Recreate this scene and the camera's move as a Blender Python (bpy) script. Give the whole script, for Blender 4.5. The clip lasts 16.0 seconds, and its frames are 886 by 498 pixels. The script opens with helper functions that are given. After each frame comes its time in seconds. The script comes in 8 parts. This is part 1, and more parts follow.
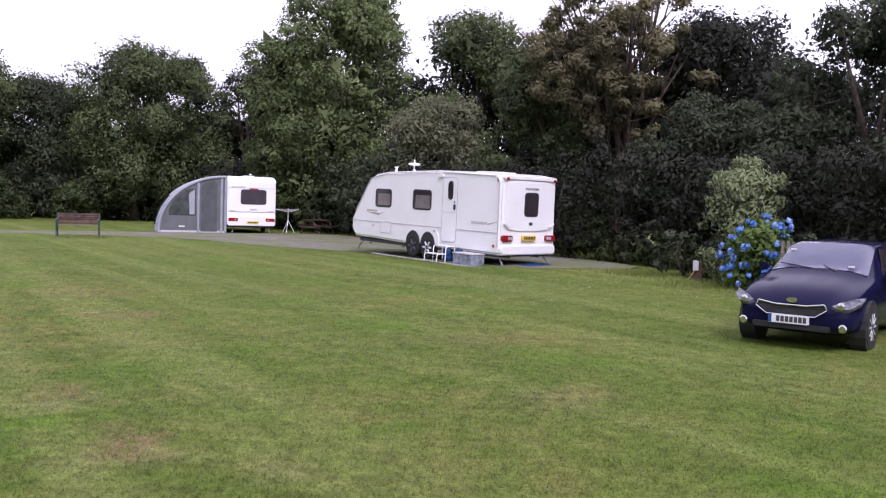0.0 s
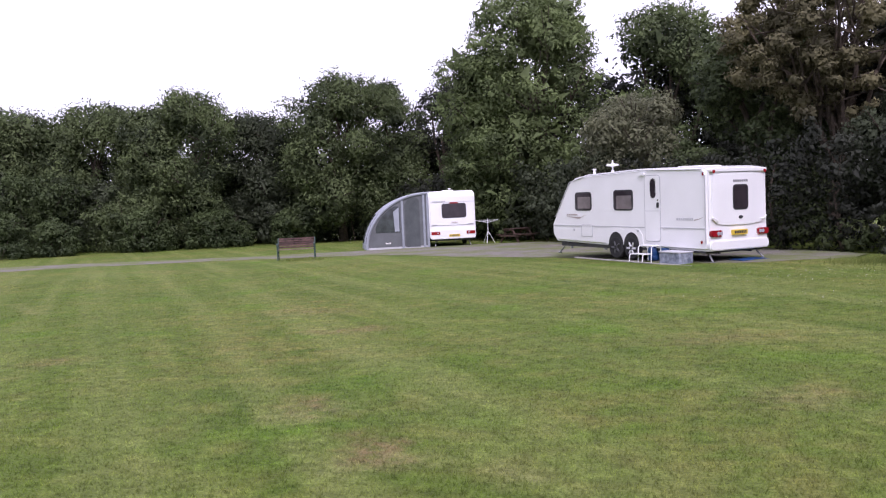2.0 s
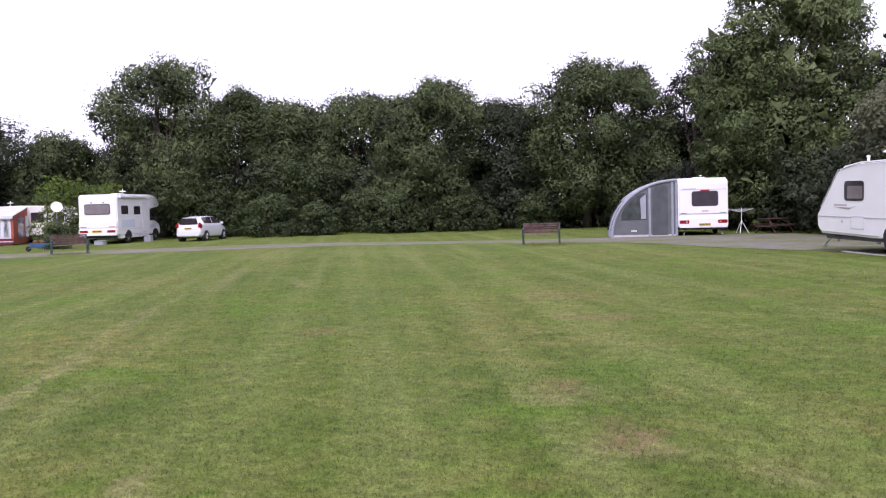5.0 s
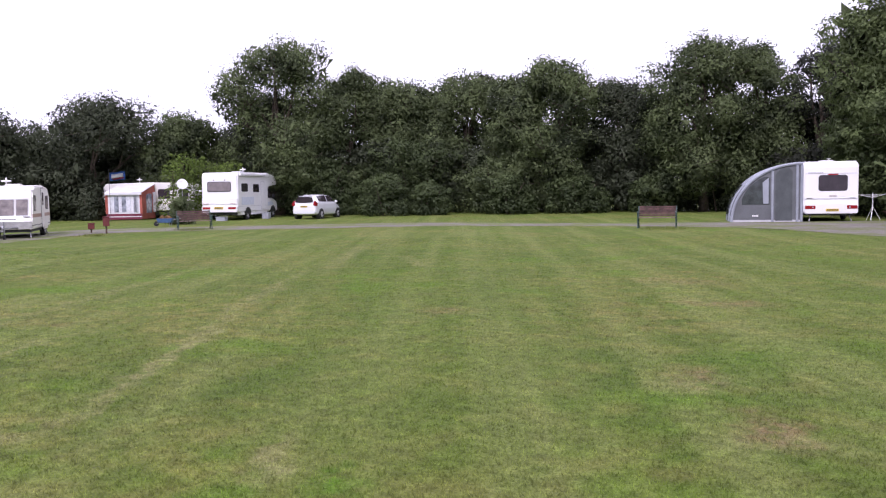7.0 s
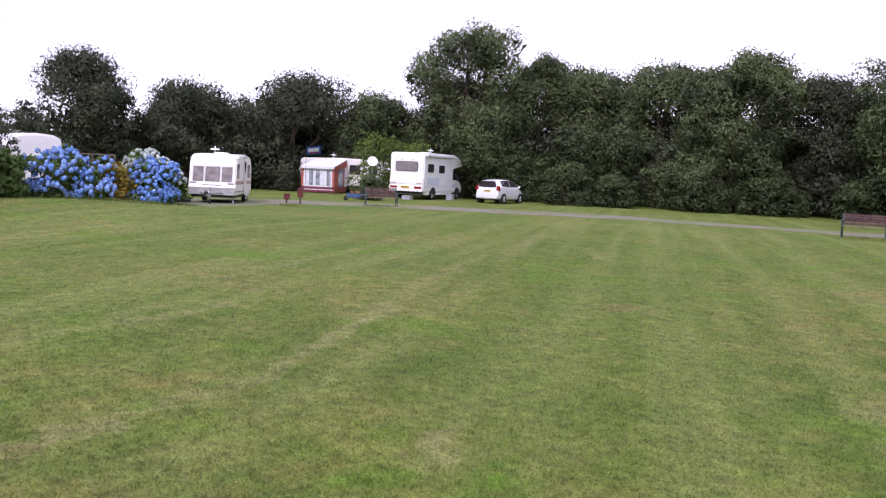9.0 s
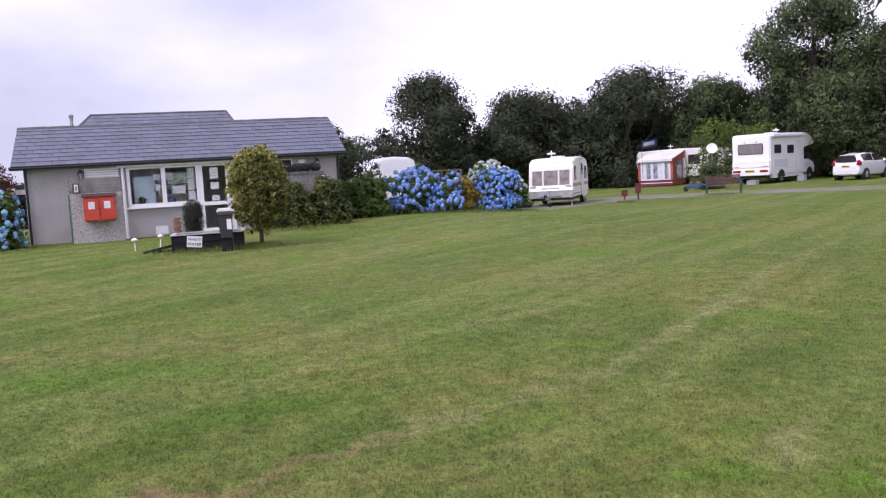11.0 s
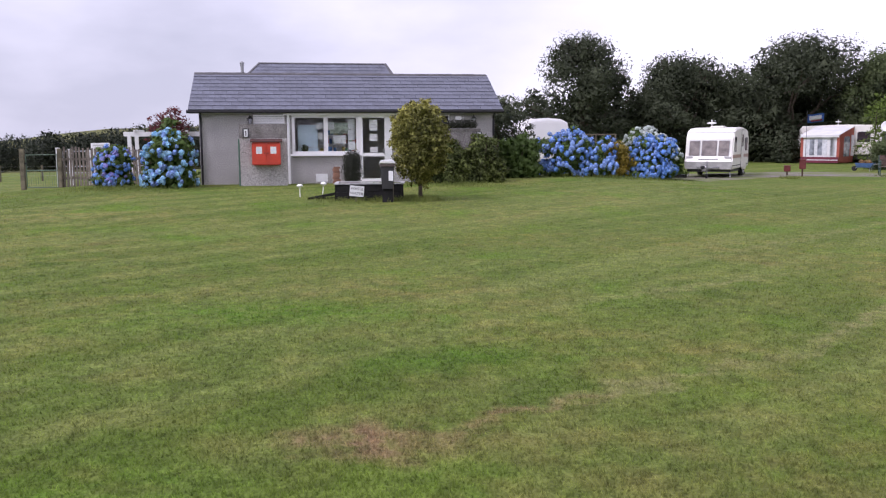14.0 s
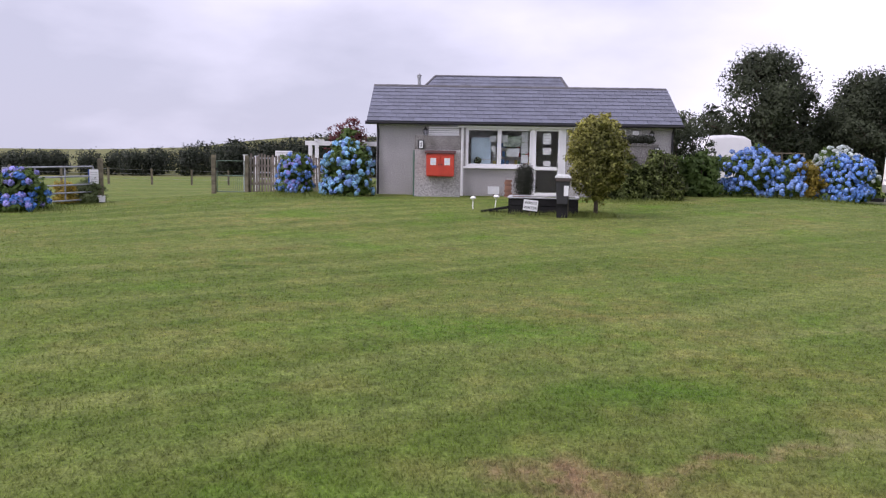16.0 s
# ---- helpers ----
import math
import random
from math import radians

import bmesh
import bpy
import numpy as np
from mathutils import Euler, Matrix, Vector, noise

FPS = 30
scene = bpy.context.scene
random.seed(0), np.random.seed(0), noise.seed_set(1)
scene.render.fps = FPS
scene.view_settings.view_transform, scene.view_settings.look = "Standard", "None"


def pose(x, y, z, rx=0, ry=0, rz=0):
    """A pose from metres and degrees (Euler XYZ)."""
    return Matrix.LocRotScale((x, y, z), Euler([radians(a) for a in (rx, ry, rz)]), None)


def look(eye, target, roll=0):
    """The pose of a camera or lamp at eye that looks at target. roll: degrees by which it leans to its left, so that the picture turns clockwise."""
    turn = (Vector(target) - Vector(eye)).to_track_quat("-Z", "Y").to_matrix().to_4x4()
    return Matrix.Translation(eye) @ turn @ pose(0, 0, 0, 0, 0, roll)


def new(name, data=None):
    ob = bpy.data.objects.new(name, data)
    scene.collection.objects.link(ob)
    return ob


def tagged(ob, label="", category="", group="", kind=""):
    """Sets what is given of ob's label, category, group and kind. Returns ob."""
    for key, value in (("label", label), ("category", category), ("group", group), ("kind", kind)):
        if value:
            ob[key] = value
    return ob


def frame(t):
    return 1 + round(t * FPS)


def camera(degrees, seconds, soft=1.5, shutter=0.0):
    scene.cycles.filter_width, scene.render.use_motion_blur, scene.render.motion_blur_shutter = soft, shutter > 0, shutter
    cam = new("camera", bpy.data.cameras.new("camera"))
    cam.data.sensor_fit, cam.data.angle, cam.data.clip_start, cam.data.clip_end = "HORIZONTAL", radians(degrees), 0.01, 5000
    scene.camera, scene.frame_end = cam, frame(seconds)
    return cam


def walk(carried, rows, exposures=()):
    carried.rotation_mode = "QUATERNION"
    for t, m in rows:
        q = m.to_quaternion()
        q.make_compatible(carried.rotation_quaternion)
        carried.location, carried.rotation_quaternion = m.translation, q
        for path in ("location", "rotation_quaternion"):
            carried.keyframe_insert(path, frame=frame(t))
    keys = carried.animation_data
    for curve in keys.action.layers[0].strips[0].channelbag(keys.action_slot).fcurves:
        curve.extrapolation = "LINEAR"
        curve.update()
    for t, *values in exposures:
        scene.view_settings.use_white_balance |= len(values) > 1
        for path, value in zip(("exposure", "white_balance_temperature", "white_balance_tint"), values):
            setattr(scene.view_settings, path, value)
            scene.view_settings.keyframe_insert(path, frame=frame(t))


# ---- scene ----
cam = camera(54.0, 16.0, soft=1.2)
PATH = [
    (0.0, pose(0.353, 0.414, 1.695, 86.966, -1.787, 2.294)),
    (0.5, pose(0.268, 0.360, 1.698, 86.634, -0.971, 4.235)),
    (1.0, pose(0.200, 0.340, 1.700, 88.453, 0.864, 9.294)),
    (1.5, pose(0.190, 0.330, 1.701, 87.442, 2.009, 11.629)),
    (2.0, pose(0.215, 0.305, 1.702, 87.478, 2.577, 15.053)),
    (2.5, pose(0.224, 0.290, 1.703, 86.909, 2.563, 18.071)),
    (3.0, pose(0.233, 0.285, 1.703, 87.327, 3.130, 20.892)),
    (3.5, pose(0.230, 0.262, 1.703, 87.234, 2.115, 21.681)),
    (4.0, pose(0.210, 0.229, 1.703, 86.618, 1.616, 25.233)),
    (4.2, pose(0.188, 0.216, 1.703, 86.750, 1.600, 26.680)),
    (6.3, pose(-0.050, 0.140, 1.700, 86.020, 1.450, 35.600)),
    (6.5, pose(-0.069, 0.128, 1.698, 85.771, 1.323, 36.364)),
    (7.0, pose(-0.104, 0.100, 1.700, 86.035, 0.897, 37.944)),
    (7.5, pose(-0.156, 0.094, 1.701, 86.038, 1.774, 40.667)),
    (8.0, pose(-0.210, 0.125, 1.700, 85.702, 1.050, 43.620)),
    (8.5, pose(-0.248, 0.168, 1.702, 84.635, -1.438, 45.388)),
    (9.0, pose(-0.268, 0.238, 1.704, 85.006, -2.580, 49.971)),
    (9.5, pose(-0.275, 0.300, 1.703, 85.564, -1.382, 56.822)),
    (9.7, pose(-0.268, 0.310, 1.703, 85.360, -1.200, 59.900)),
    (11.8, pose(-0.060, 0.190, 1.698, 83.400, 3.050, 77.800)),
    (12.0, pose(-0.048, 0.165, 1.697, 82.663, 1.815, 79.573)),
    (12.5, pose(-0.081, 0.100, 1.699, 83.205, -0.222, 81.346)),
    (13.0, pose(-0.128, 0.006, 1.700, 83.302, 0.134, 80.643)),
    (13.5, pose(-0.176, -0.118, 1.702, 83.468, -0.165, 80.579)),
    (14.0, pose(-0.225, -0.245, 1.701, 82.757, 0.346, 81.025)),
    (14.5, pose(-0.272, -0.350, 1.700, 82.407, -0.107, 82.254)),
    (15.0, pose(-0.330, -0.438, 1.700, 82.373, -1.758, 84.204)),
    (15.5, pose(-0.430, -0.488, 1.702, 82.375, -0.983, 88.197)),
    (16.0, pose(-0.564, -0.485, 1.705, 83.568, -0.910, 91.809)),
]
walk(cam, PATH, [(0.0, 0.20, 5850, 36), (9.5, 0.23, 5850, 36), (12.0, 0.03, 5900, 31), (16.0, 0.03, 6000, 30)])

# ---- light ----
world = bpy.data.worlds.new("sky")
world.use_nodes = True
scene.world = world
wn, wl = world.node_tree.nodes, world.node_tree.links
wn.clear()
w_out = wn.new("ShaderNodeOutputWorld")
w_bg = wn.new("ShaderNodeBackground")
w_sky = wn.new("ShaderNodeTexSky")
w_sky.sky_type = "NISHITA"
w_sky.sun_disc = False
w_sky.sun_elevation = radians(49)
w_sky.sun_rotation = radians(157)
w_geo = wn.new("ShaderNodeTexCoord")
w_map = wn.new("ShaderNodeMapping")
w_map.inputs["Scale"].default_value = (1.0, 1.0, 2.4)
w_noise = wn.new("ShaderNodeTexNoise")
w_noise.inputs["Scale"].default_value = 1.7
w_noise.inputs["Detail"].default_value = 7.0
w_noise.inputs["Roughness"].default_value = 0.48
w_ramp = wn.new("ShaderNodeValToRGB")
w_ramp.color_ramp.elements[0].position = 0.22
w_ramp.color_ramp.elements[0].color = (6.2, 6.5, 6.9, 1)
w_ramp.color_ramp.elements[1].position = 0.50
w_ramp.color_ramp.elements[1].color = (12.0, 12.05, 12.3, 1)
w_mix = wn.new("ShaderNodeMixRGB")
w_mix.inputs[0].default_value = 0.93
wl.new(w_geo.outputs["Generated"], w_map.inputs["Vector"])
wl.new(w_map.outputs["Vector"], w_noise.inputs["Vector"])
w_tilt = wn.new("ShaderNodeVectorMath")
w_tilt.operation = "DOT_PRODUCT"
w_tilt.inputs[1].default_value = (0.17, 0.15, 0.06)
w_add = wn.new("ShaderNodeMath")
w_add.operation = "ADD"
wl.new(w_geo.outputs["Generated"], w_tilt.inputs[0])
wl.new(w_tilt.outputs["Value"], w_add.inputs[0])
wl.new(w_noise.outputs["Fac"], w_add.inputs[1])
wl.new(w_add.outputs[0], w_ramp.inputs["Fac"])
wl.new(w_sky.outputs["Color"], w_mix.inputs[1])
wl.new(w_ramp.outputs["Color"], w_mix.inputs[2])
wl.new(w_mix.outputs["Color"], w_bg.inputs["Color"])
w_bg.inputs["Strength"].default_value = 0.1
wl.new(w_bg.outputs["Background"], w_out.inputs["Surface"])

sun_data = bpy.data.lights.new("sun", "SUN")
sun_data.energy = 2.3
sun_data.angle = radians(22)
sun_data.color = (1.0, 0.96, 0.9)
sun = new("sun", sun_data)
sun.matrix_world = look((0, 0, 40), (-0.307 * 40, 0.717 * 40, 4))

# ---- materials ----
def material(name, base, rough=0.6, metal=0.0, vary=0.12, scale=6.0, bump=0.0, bump_scale=60.0, second=None, island=0.0, objvary=0.0, coat=0.0, sss=0.0):
    """A surface with colour variation at two sizes and fine relief."""
    m = bpy.data.materials.new(name)
    m.use_nodes = True
    nt = m.node_tree
    n, l = nt.nodes, nt.links
    b = n["Principled BSDF"]
    b.inputs["Roughness"].default_value = rough
    b.inputs["Metallic"].default_value = metal
    b.inputs["Coat Weight"].default_value = coat
    co = n.new("ShaderNodeTexCoord")
    big = n.new("ShaderNodeTexNoise")
    big.inputs["Scale"].default_value = scale
    big.inputs["Detail"].default_value = 4
    fine = n.new("ShaderNodeTexNoise")
    fine.inputs["Scale"].default_value = bump_scale
    fine.inputs["Detail"].default_value = 3
    for t in (big, fine):
        l.new(co.outputs["Object"], t.inputs["Vector"])
    mix = n.new("ShaderNodeMixRGB")
    mix.inputs[1].default_value = (*base, 1)
    alt = second or tuple(c * (1 - 2.2 * vary) for c in base)
    mix.inputs[2].default_value = (*alt, 1)
    ramp = n.new("ShaderNodeMapRange")
    ramp.inputs[1].default_value, ramp.inputs[2].default_value = 0.35, 0.68
    l.new(big.outputs["Fac"], ramp.inputs[0])
    l.new(ramp.outputs[0], mix.inputs[0])
    hsv = n.new("ShaderNodeHueSaturation")
    l.new(mix.outputs[0], hsv.inputs["Color"])
    val = n.new("ShaderNodeMapRange")
    val.inputs[1].default_value, val.inputs[2].default_value = 0.3, 0.7
    val.inputs[3].default_value, val.inputs[4].default_value = 1 - vary, 1 + vary
    l.new(fine.outputs["Fac"], val.inputs[0])
    value = val.outputs[0]
    for amount, node, out in ((island, "ShaderNodeNewGeometry", "Random Per Island"), (objvary, "ShaderNodeObjectInfo", "Random")):
        if amount:
            g = n.new(node)
            r = n.new("ShaderNodeMapRange")
            r.inputs[3].default_value, r.inputs[4].default_value = 1 - amount, 1 + amount
            l.new(g.outputs[out], r.inputs[0])
            mul = n.new("ShaderNodeMath")
            mul.operation = "MULTIPLY"
            l.new(value, mul.inputs[0])
            l.new(r.outputs[0], mul.inputs[1])
            value = mul.outputs[0]
    l.new(value, hsv.inputs["Value"])
    l.new(hsv.outputs[0], b.inputs["Base Color"])
    if bump:
        bp = n.new("ShaderNodeBump")
        bp.inputs["Strength"].default_value = bump
        bp.inputs["Distance"].default_value = 0.02
        l.new(fine.outputs["Fac"], bp.inputs["Height"])
        l.new(bp.outputs[0], b.inputs["Normal"])
    if sss:
        tr = n.new("ShaderNodeBsdfTranslucent")
        l.new(hsv.outputs[0], tr.inputs["Color"])
        ms = n.new("ShaderNodeMixShader")
        ms.inputs[0].default_value = sss
        l.new(b.outputs[0], ms.inputs[1])
        l.new(tr.outputs[0], ms.inputs[2])
        l.new(ms.outputs[0], n["Material Output"].inputs["Surface"])
    return m


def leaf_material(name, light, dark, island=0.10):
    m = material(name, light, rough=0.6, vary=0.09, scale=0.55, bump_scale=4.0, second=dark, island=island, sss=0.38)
    m.node_tree.nodes["Principled BSDF"].inputs["Specular IOR Level"].default_value = 0.22
    return m


# ---- building helpers ----
def finish(bm, name):
    me = bpy.data.meshes.new(name)
    bmesh.ops.recalc_face_normals(bm, faces=bm.faces)
    bm.to_mesh(me)
    bm.free()
    return me


def smooth(me):
    me.polygons.foreach_set("use_smooth", [True] * len(me.polygons))
    return me


def part(name, bm, mat, parent, label="", at=None, round_=False):
    """One mesh object under a thing or a part; its coordinates are those of the parent."""
    me = bm if isinstance(bm, bpy.types.Mesh) else finish(bm, name)
    if round_:
        smooth(me)
    if not me.materials:
        me.materials.append(mat)
    ob = new(name, me)
    ob.parent = parent
    if at is not None:
        ob.matrix_basis = at
    return tagged(ob, label)


def thing(name, m, label, category, group="", kind=""):
    ob = new(name)
    ob.empty_display_size = 0.2
    ob.matrix_basis = m
    return tagged(ob, label, category, group, kind)


def box(bm, x0, x1, y0, y1, z0, z1, bevel=0.0, seg=2):
    made = bmesh.ops.create_cube(bm, size=1.0)["verts"]
    for v in made:
        v.co = Vector(((x0 + x1) / 2 + v.co.x * (x1 - x0), (y0 + y1) / 2 + v.co.y * (y1 - y0), (z0 + z1) / 2 + v.co.z * (z1 - z0)))
    if bevel:
        edges = {e for v in made for e in v.link_edges}
        bmesh.ops.bevel(bm, geom=list(edges), offset=bevel, segments=seg, affect="EDGES", clamp_overlap=True)
    return bm


def boxes(*rows, bevel=0.0):
    bm = bmesh.new()
    for r in rows:
        box(bm, *r, bevel=bevel)
    return bm


def prism(bm, outline, axis, lo, hi, bevel=0.0, seg=2):
    """A closed outline of (a, b) drawn out along an axis from lo to hi. axis x: (y, z); y: (x, z); z: (x, y)."""
    def at(a, b, c):
        return {"x": (c, a, b), "y": (a, c, b), "z": (a, b, c)}[axis]
    one = [bm.verts.new(at(a, b, lo)) for a, b in outline]
    two = [bm.verts.new(at(a, b, hi)) for a, b in outline]
    n = len(outline)
    faces = [bm.faces.new(one[::-1]), bm.faces.new(two)]
    for i in range(n):
        faces.append(bm.faces.new((one[i], one[(i + 1) % n], two[(i + 1) % n], two[i])))
    bmesh.ops.recalc_face_normals(bm, faces=faces)
    if bevel:
        edges = {e for f in faces[:2] for e in f.edges}
        bmesh.ops.bevel(bm, geom=list(edges), offset=bevel, segments=seg, affect="EDGES", clamp_overlap=True)
    return bm


def tube(bm, points, radius, sides=8, cap=True):
    """A round bar along points; radius a number or one for each point."""
    points = [Vector(p) for p in points]
    radii = radius if isinstance(radius, (list, tuple)) else [radius] * len(points)
    rings = []
    for i, p in enumerate(points):
        way = (points[min(i + 1, len(points) - 1)] - points[max(i - 1, 0)]).normalized()
        side = way.orthogonal().normalized() if not rings else (rings[-1][1] - way * rings[-1][1].dot(way)).normalized()
        up = way.cross(side)
        ring = [bm.verts.new(p + radii[i] * (math.cos(a) * side + math.sin(a) * up)) for a in (2 * math.pi * k / sides for k in range(sides))]
        rings.append((ring, side))
    for (a, _), (b, _) in zip(rings, rings[1:]):
        for k in range(sides):
            bm.faces.new((a[k], a[(k + 1) % sides], b[(k + 1) % sides], b[k]))
    if cap:
        bm.faces.new(rings[0][0][::-1])
        bm.faces.new(rings[-1][0])
    return bm


def tubes(lines, radius, sides=8):
    bm = bmesh.new()
    for pts in lines:
        tube(bm, pts, radius, sides)
    return bm


def lathe(bm, profile, at=(0, 0, 0), axis="z", sides=20):
    """A turned body: profile of (radius, height)."""
    rings = []
    for r, h in profile:
        ring = []
        for k in range(sides):
            a = 2 * math.pi * k / sides
            c, s = r * math.cos(a), r * math.sin(a)
            p = {"z": (c, s, h), "y": (c, h, s), "x": (h, c, s)}[axis]
            ring.append(bm.verts.new(Vector(at) + Vector(p)))
        rings.append(ring)
    for a, b in zip(rings, rings[1:]):
        for k in range(sides):
            bm.faces.new((a[k], a[(k + 1) % sides], b[(k + 1) % sides], b[k]))
    bm.faces.new(rings[0])
    bm.faces.new(rings[-1])
    return bm


def raw_mesh(name, verts, faces_flat, size, mat, lean=None):
    """A mesh from arrays, all faces with the same number of corners; lean: the way each corner faces the light."""
    me = bpy.data.meshes.new(name)
    nv, nf = len(verts), len(faces_flat) // size
    me.vertices.add(nv)
    me.vertices.foreach_set("co", np.asarray(verts, np.float32).ravel())
    me.loops.add(nf * size)
    me.loops.foreach_set("vertex_index", np.asarray(faces_flat, np.int32))
    me.polygons.add(nf)
    me.polygons.foreach_set("loop_start", np.arange(0, nf * size, size, dtype=np.int32))
    me.update(calc_edges=True)
    me.validate()
    if lean is not None:
        me.attributes.new("custom_normal", "FLOAT_VECTOR", "POINT").data.foreach_set("vector", np.asarray(lean, np.float32).ravel())
    me.materials.append(mat)
    return me


# ---- lie of the land ----
def step(a, b, v):
    t = np.clip((v - a) / (b - a), 0, 1)
    return t * t * (3 - 2 * t)


def land(x, y):
    """Height of the ground: a slight bank round the house, a field that falls away past the gate, a far low hill."""
    x, y = np.asarray(x, float), np.asarray(y, float)
    z = 0.27 * step(15, 27, -x) * step(-12, -6, y) * (1 - step(9, 15, y))
    r = np.hypot(x, y)
    bearing = np.degrees(np.arctan2(-x, y))
    side = step(72, 92, bearing) * (1 - step(150, 175, bearing))
    z = z - 1.3 * step(31, 75, -x) * (1 - step(-9, -3, y)) - 4.2 * step(75, 225, r) * side
    hill = np.interp(bearing, [80, 92, 99, 102, 105, 108.5, 111.7, 114.4, 118, 130], [12, 9, 7.6, 7.0, 4.6, 0.6, -2.9, -4.6, -4.8, -4.8])
    z = z + (hill + 5.5) * step(250, 420, r) * side
    z = z + 0.03 * np.sin(x * 0.31 + 1.2) * np.cos(y * 0.27) * step(3, 12, r)
    return z


def on_land(x, y, rz=0.0):
    return pose(x, y, float(land(x, y)), 0, 0, rz)

# ---- ground ----
def lawn_material(name, blades=False):
    m = bpy.data.materials.new(name)
    m.use_nodes = True
    n, l = m.node_tree.nodes, m.node_tree.links
    b = n["Principled BSDF"]
    b.inputs["Roughness"].default_value = 0.82
    b.inputs["Specular IOR Level"].default_value = 0.12
    geo = n.new("ShaderNodeNewGeometry")

    def noise_of(scale, detail=4, stretch=None, turn=0.0):
        t = n.new("ShaderNodeTexNoise")
        t.inputs["Scale"].default_value = scale
        t.inputs["Detail"].default_value = detail
        src = geo.outputs["Position"]
        if stretch:
            for rot, sc in (((0, 0, radians(turn)), (1, 1, 1)), ((0, 0, 0), stretch)):
                mp = n.new("ShaderNodeMapping")
                mp.inputs["Rotation"].default_value = rot
                mp.inputs["Scale"].default_value = sc
                l.new(src, mp.inputs["Vector"])
                src = mp.outputs["Vector"]
        l.new(src, t.inputs["Vector"])
        return t.outputs["Fac"]

    def ramp(src, lo, hi, a=0.0, z=1.0):
        r = n.new("ShaderNodeMapRange")
        r.inputs[1].default_value, r.inputs[2].default_value, r.inputs[3].default_value, r.inputs[4].default_value = lo, hi, a, z
        l.new(src, r.inputs[0])
        return r.outputs[0]

    def mixed(fac, one, two):
        x = n.new("ShaderNodeMixRGB")
        l.new(fac, x.inputs[0])
        for k, c in ((1, one), (2, two)):
            if isinstance(c, tuple):
                x.inputs[k].default_value = (*c, 1)
            else:
                l.new(c, x.inputs[k])
        return x.outputs[0]

    def times(p, q):
        x = n.new("ShaderNodeMath")
        x.operation = "MULTIPLY"
        for k, v in enumerate((p, q)):
            if isinstance(v, float):
                x.inputs[k].default_value = v
            else:
                l.new(v, x.inputs[k])
        return x.outputs[0]

    green = mixed(ramp(noise_of(0.35), 0.35, 0.65), (0.100, 0.142, 0.023), (0.076, 0.117, 0.018))
    green = mixed(ramp(noise_of(1.7, 5), 0.48, 0.70, 0, 0.62), green, (0.166, 0.174, 0.046))
    # stripes of the mower, running from the near lawn towards the far caravans
    lines = noise_of(1.15, 4, (0.035, 1.0, 1.0), 233)
    green = mixed(ramp(lines, 0.45, 0.64, 0, 0.6), green, (0.168, 0.198, 0.055))
    dark_lines = noise_of(1.9, 3, (0.05, 1.0, 1.0), 234)
    green = mixed(ramp(dark_lines, 0.50, 0.70, 0, 0.45), green, (0.058, 0.102, 0.011))
    fresh = ramp(noise_of(0.55, 4), 0.55, 0.72, 0, 0.85)
    green = mixed(fresh, green, (0.084, 0.160, 0.012))
    # dry, worn patches
    dry = times(ramp(noise_of(0.24, 3), 0.47, 0.64), ramp(noise_of(2.6, 6), 0.40, 0.68, 0.05, 0.68))
    green = mixed(dry, green, (0.192, 0.172, 0.053))
    brown = ramp(noise_of(0.75, 5), 0.66, 0.78, 0, 0.45)
    green = mixed(brown, green, (0.165, 0.110, 0.053))
    # places where the mower or feet have left their mark: x, y, half length, half width, turn, strength
    stray = n.new("ShaderNodeTexNoise")
    stray.inputs["Scale"].default_value = 2.6
    stray.inputs["Detail"].default_value = 4
    l.new(geo.outputs["Position"], stray.inputs["Vector"])
    shake = n.new("ShaderNodeVectorMath")
    shake.operation = "MULTIPLY_ADD"
    shake.inputs[1].default_value = (0.9, 0.9, 0.0)
    l.new(stray.outputs["Color"], shake.inputs[0])
    l.new(geo.outputs["Position"], shake.inputs[2])
    speck = ramp(noise_of(7.0, 5), 0.36, 0.60, 0.35, 1.0)

    def marks(places, tone):
        nonlocal green
        for x, y, a, c, turn, strength in places:
            mp = n.new("ShaderNodeMapping")
            mp.vector_type = "TEXTURE"
            mp.inputs["Location"].default_value = (x + 0.45, y + 0.45, 0)
            mp.inputs["Rotation"].default_value = (0, 0, radians(turn))
            mp.inputs["Scale"].default_value = (a, c, 50)
            l.new(shake.outputs[0], mp.inputs["Vector"])
            far_off = n.new("ShaderNodeVectorMath")
            far_off.operation = "LENGTH"
            l.new(mp.outputs[0], far_off.inputs[0])
            green = mixed(times(ramp(far_off.outputs["Value"], 1.1, 0.25, 0, strength), speck), green, tone)

    marks(((-9.0, -0.5, 2.2, 0.8, 80, 0.8), (-3.7, 3.6, 0.7, 0.2, 125, 0.8), (-6.8, 1.0, 1.2, 0.45, 100, 0.6), (-4.5, -1.2, 0.8, 0.5, 90, 0.6), (-3.0, 8.6, 1.2, 0.6, 70, 0.5), (-11.0, 11.4, 2.6, 0.22, 128, 0.6)), (0.070, 0.150, 0.010))
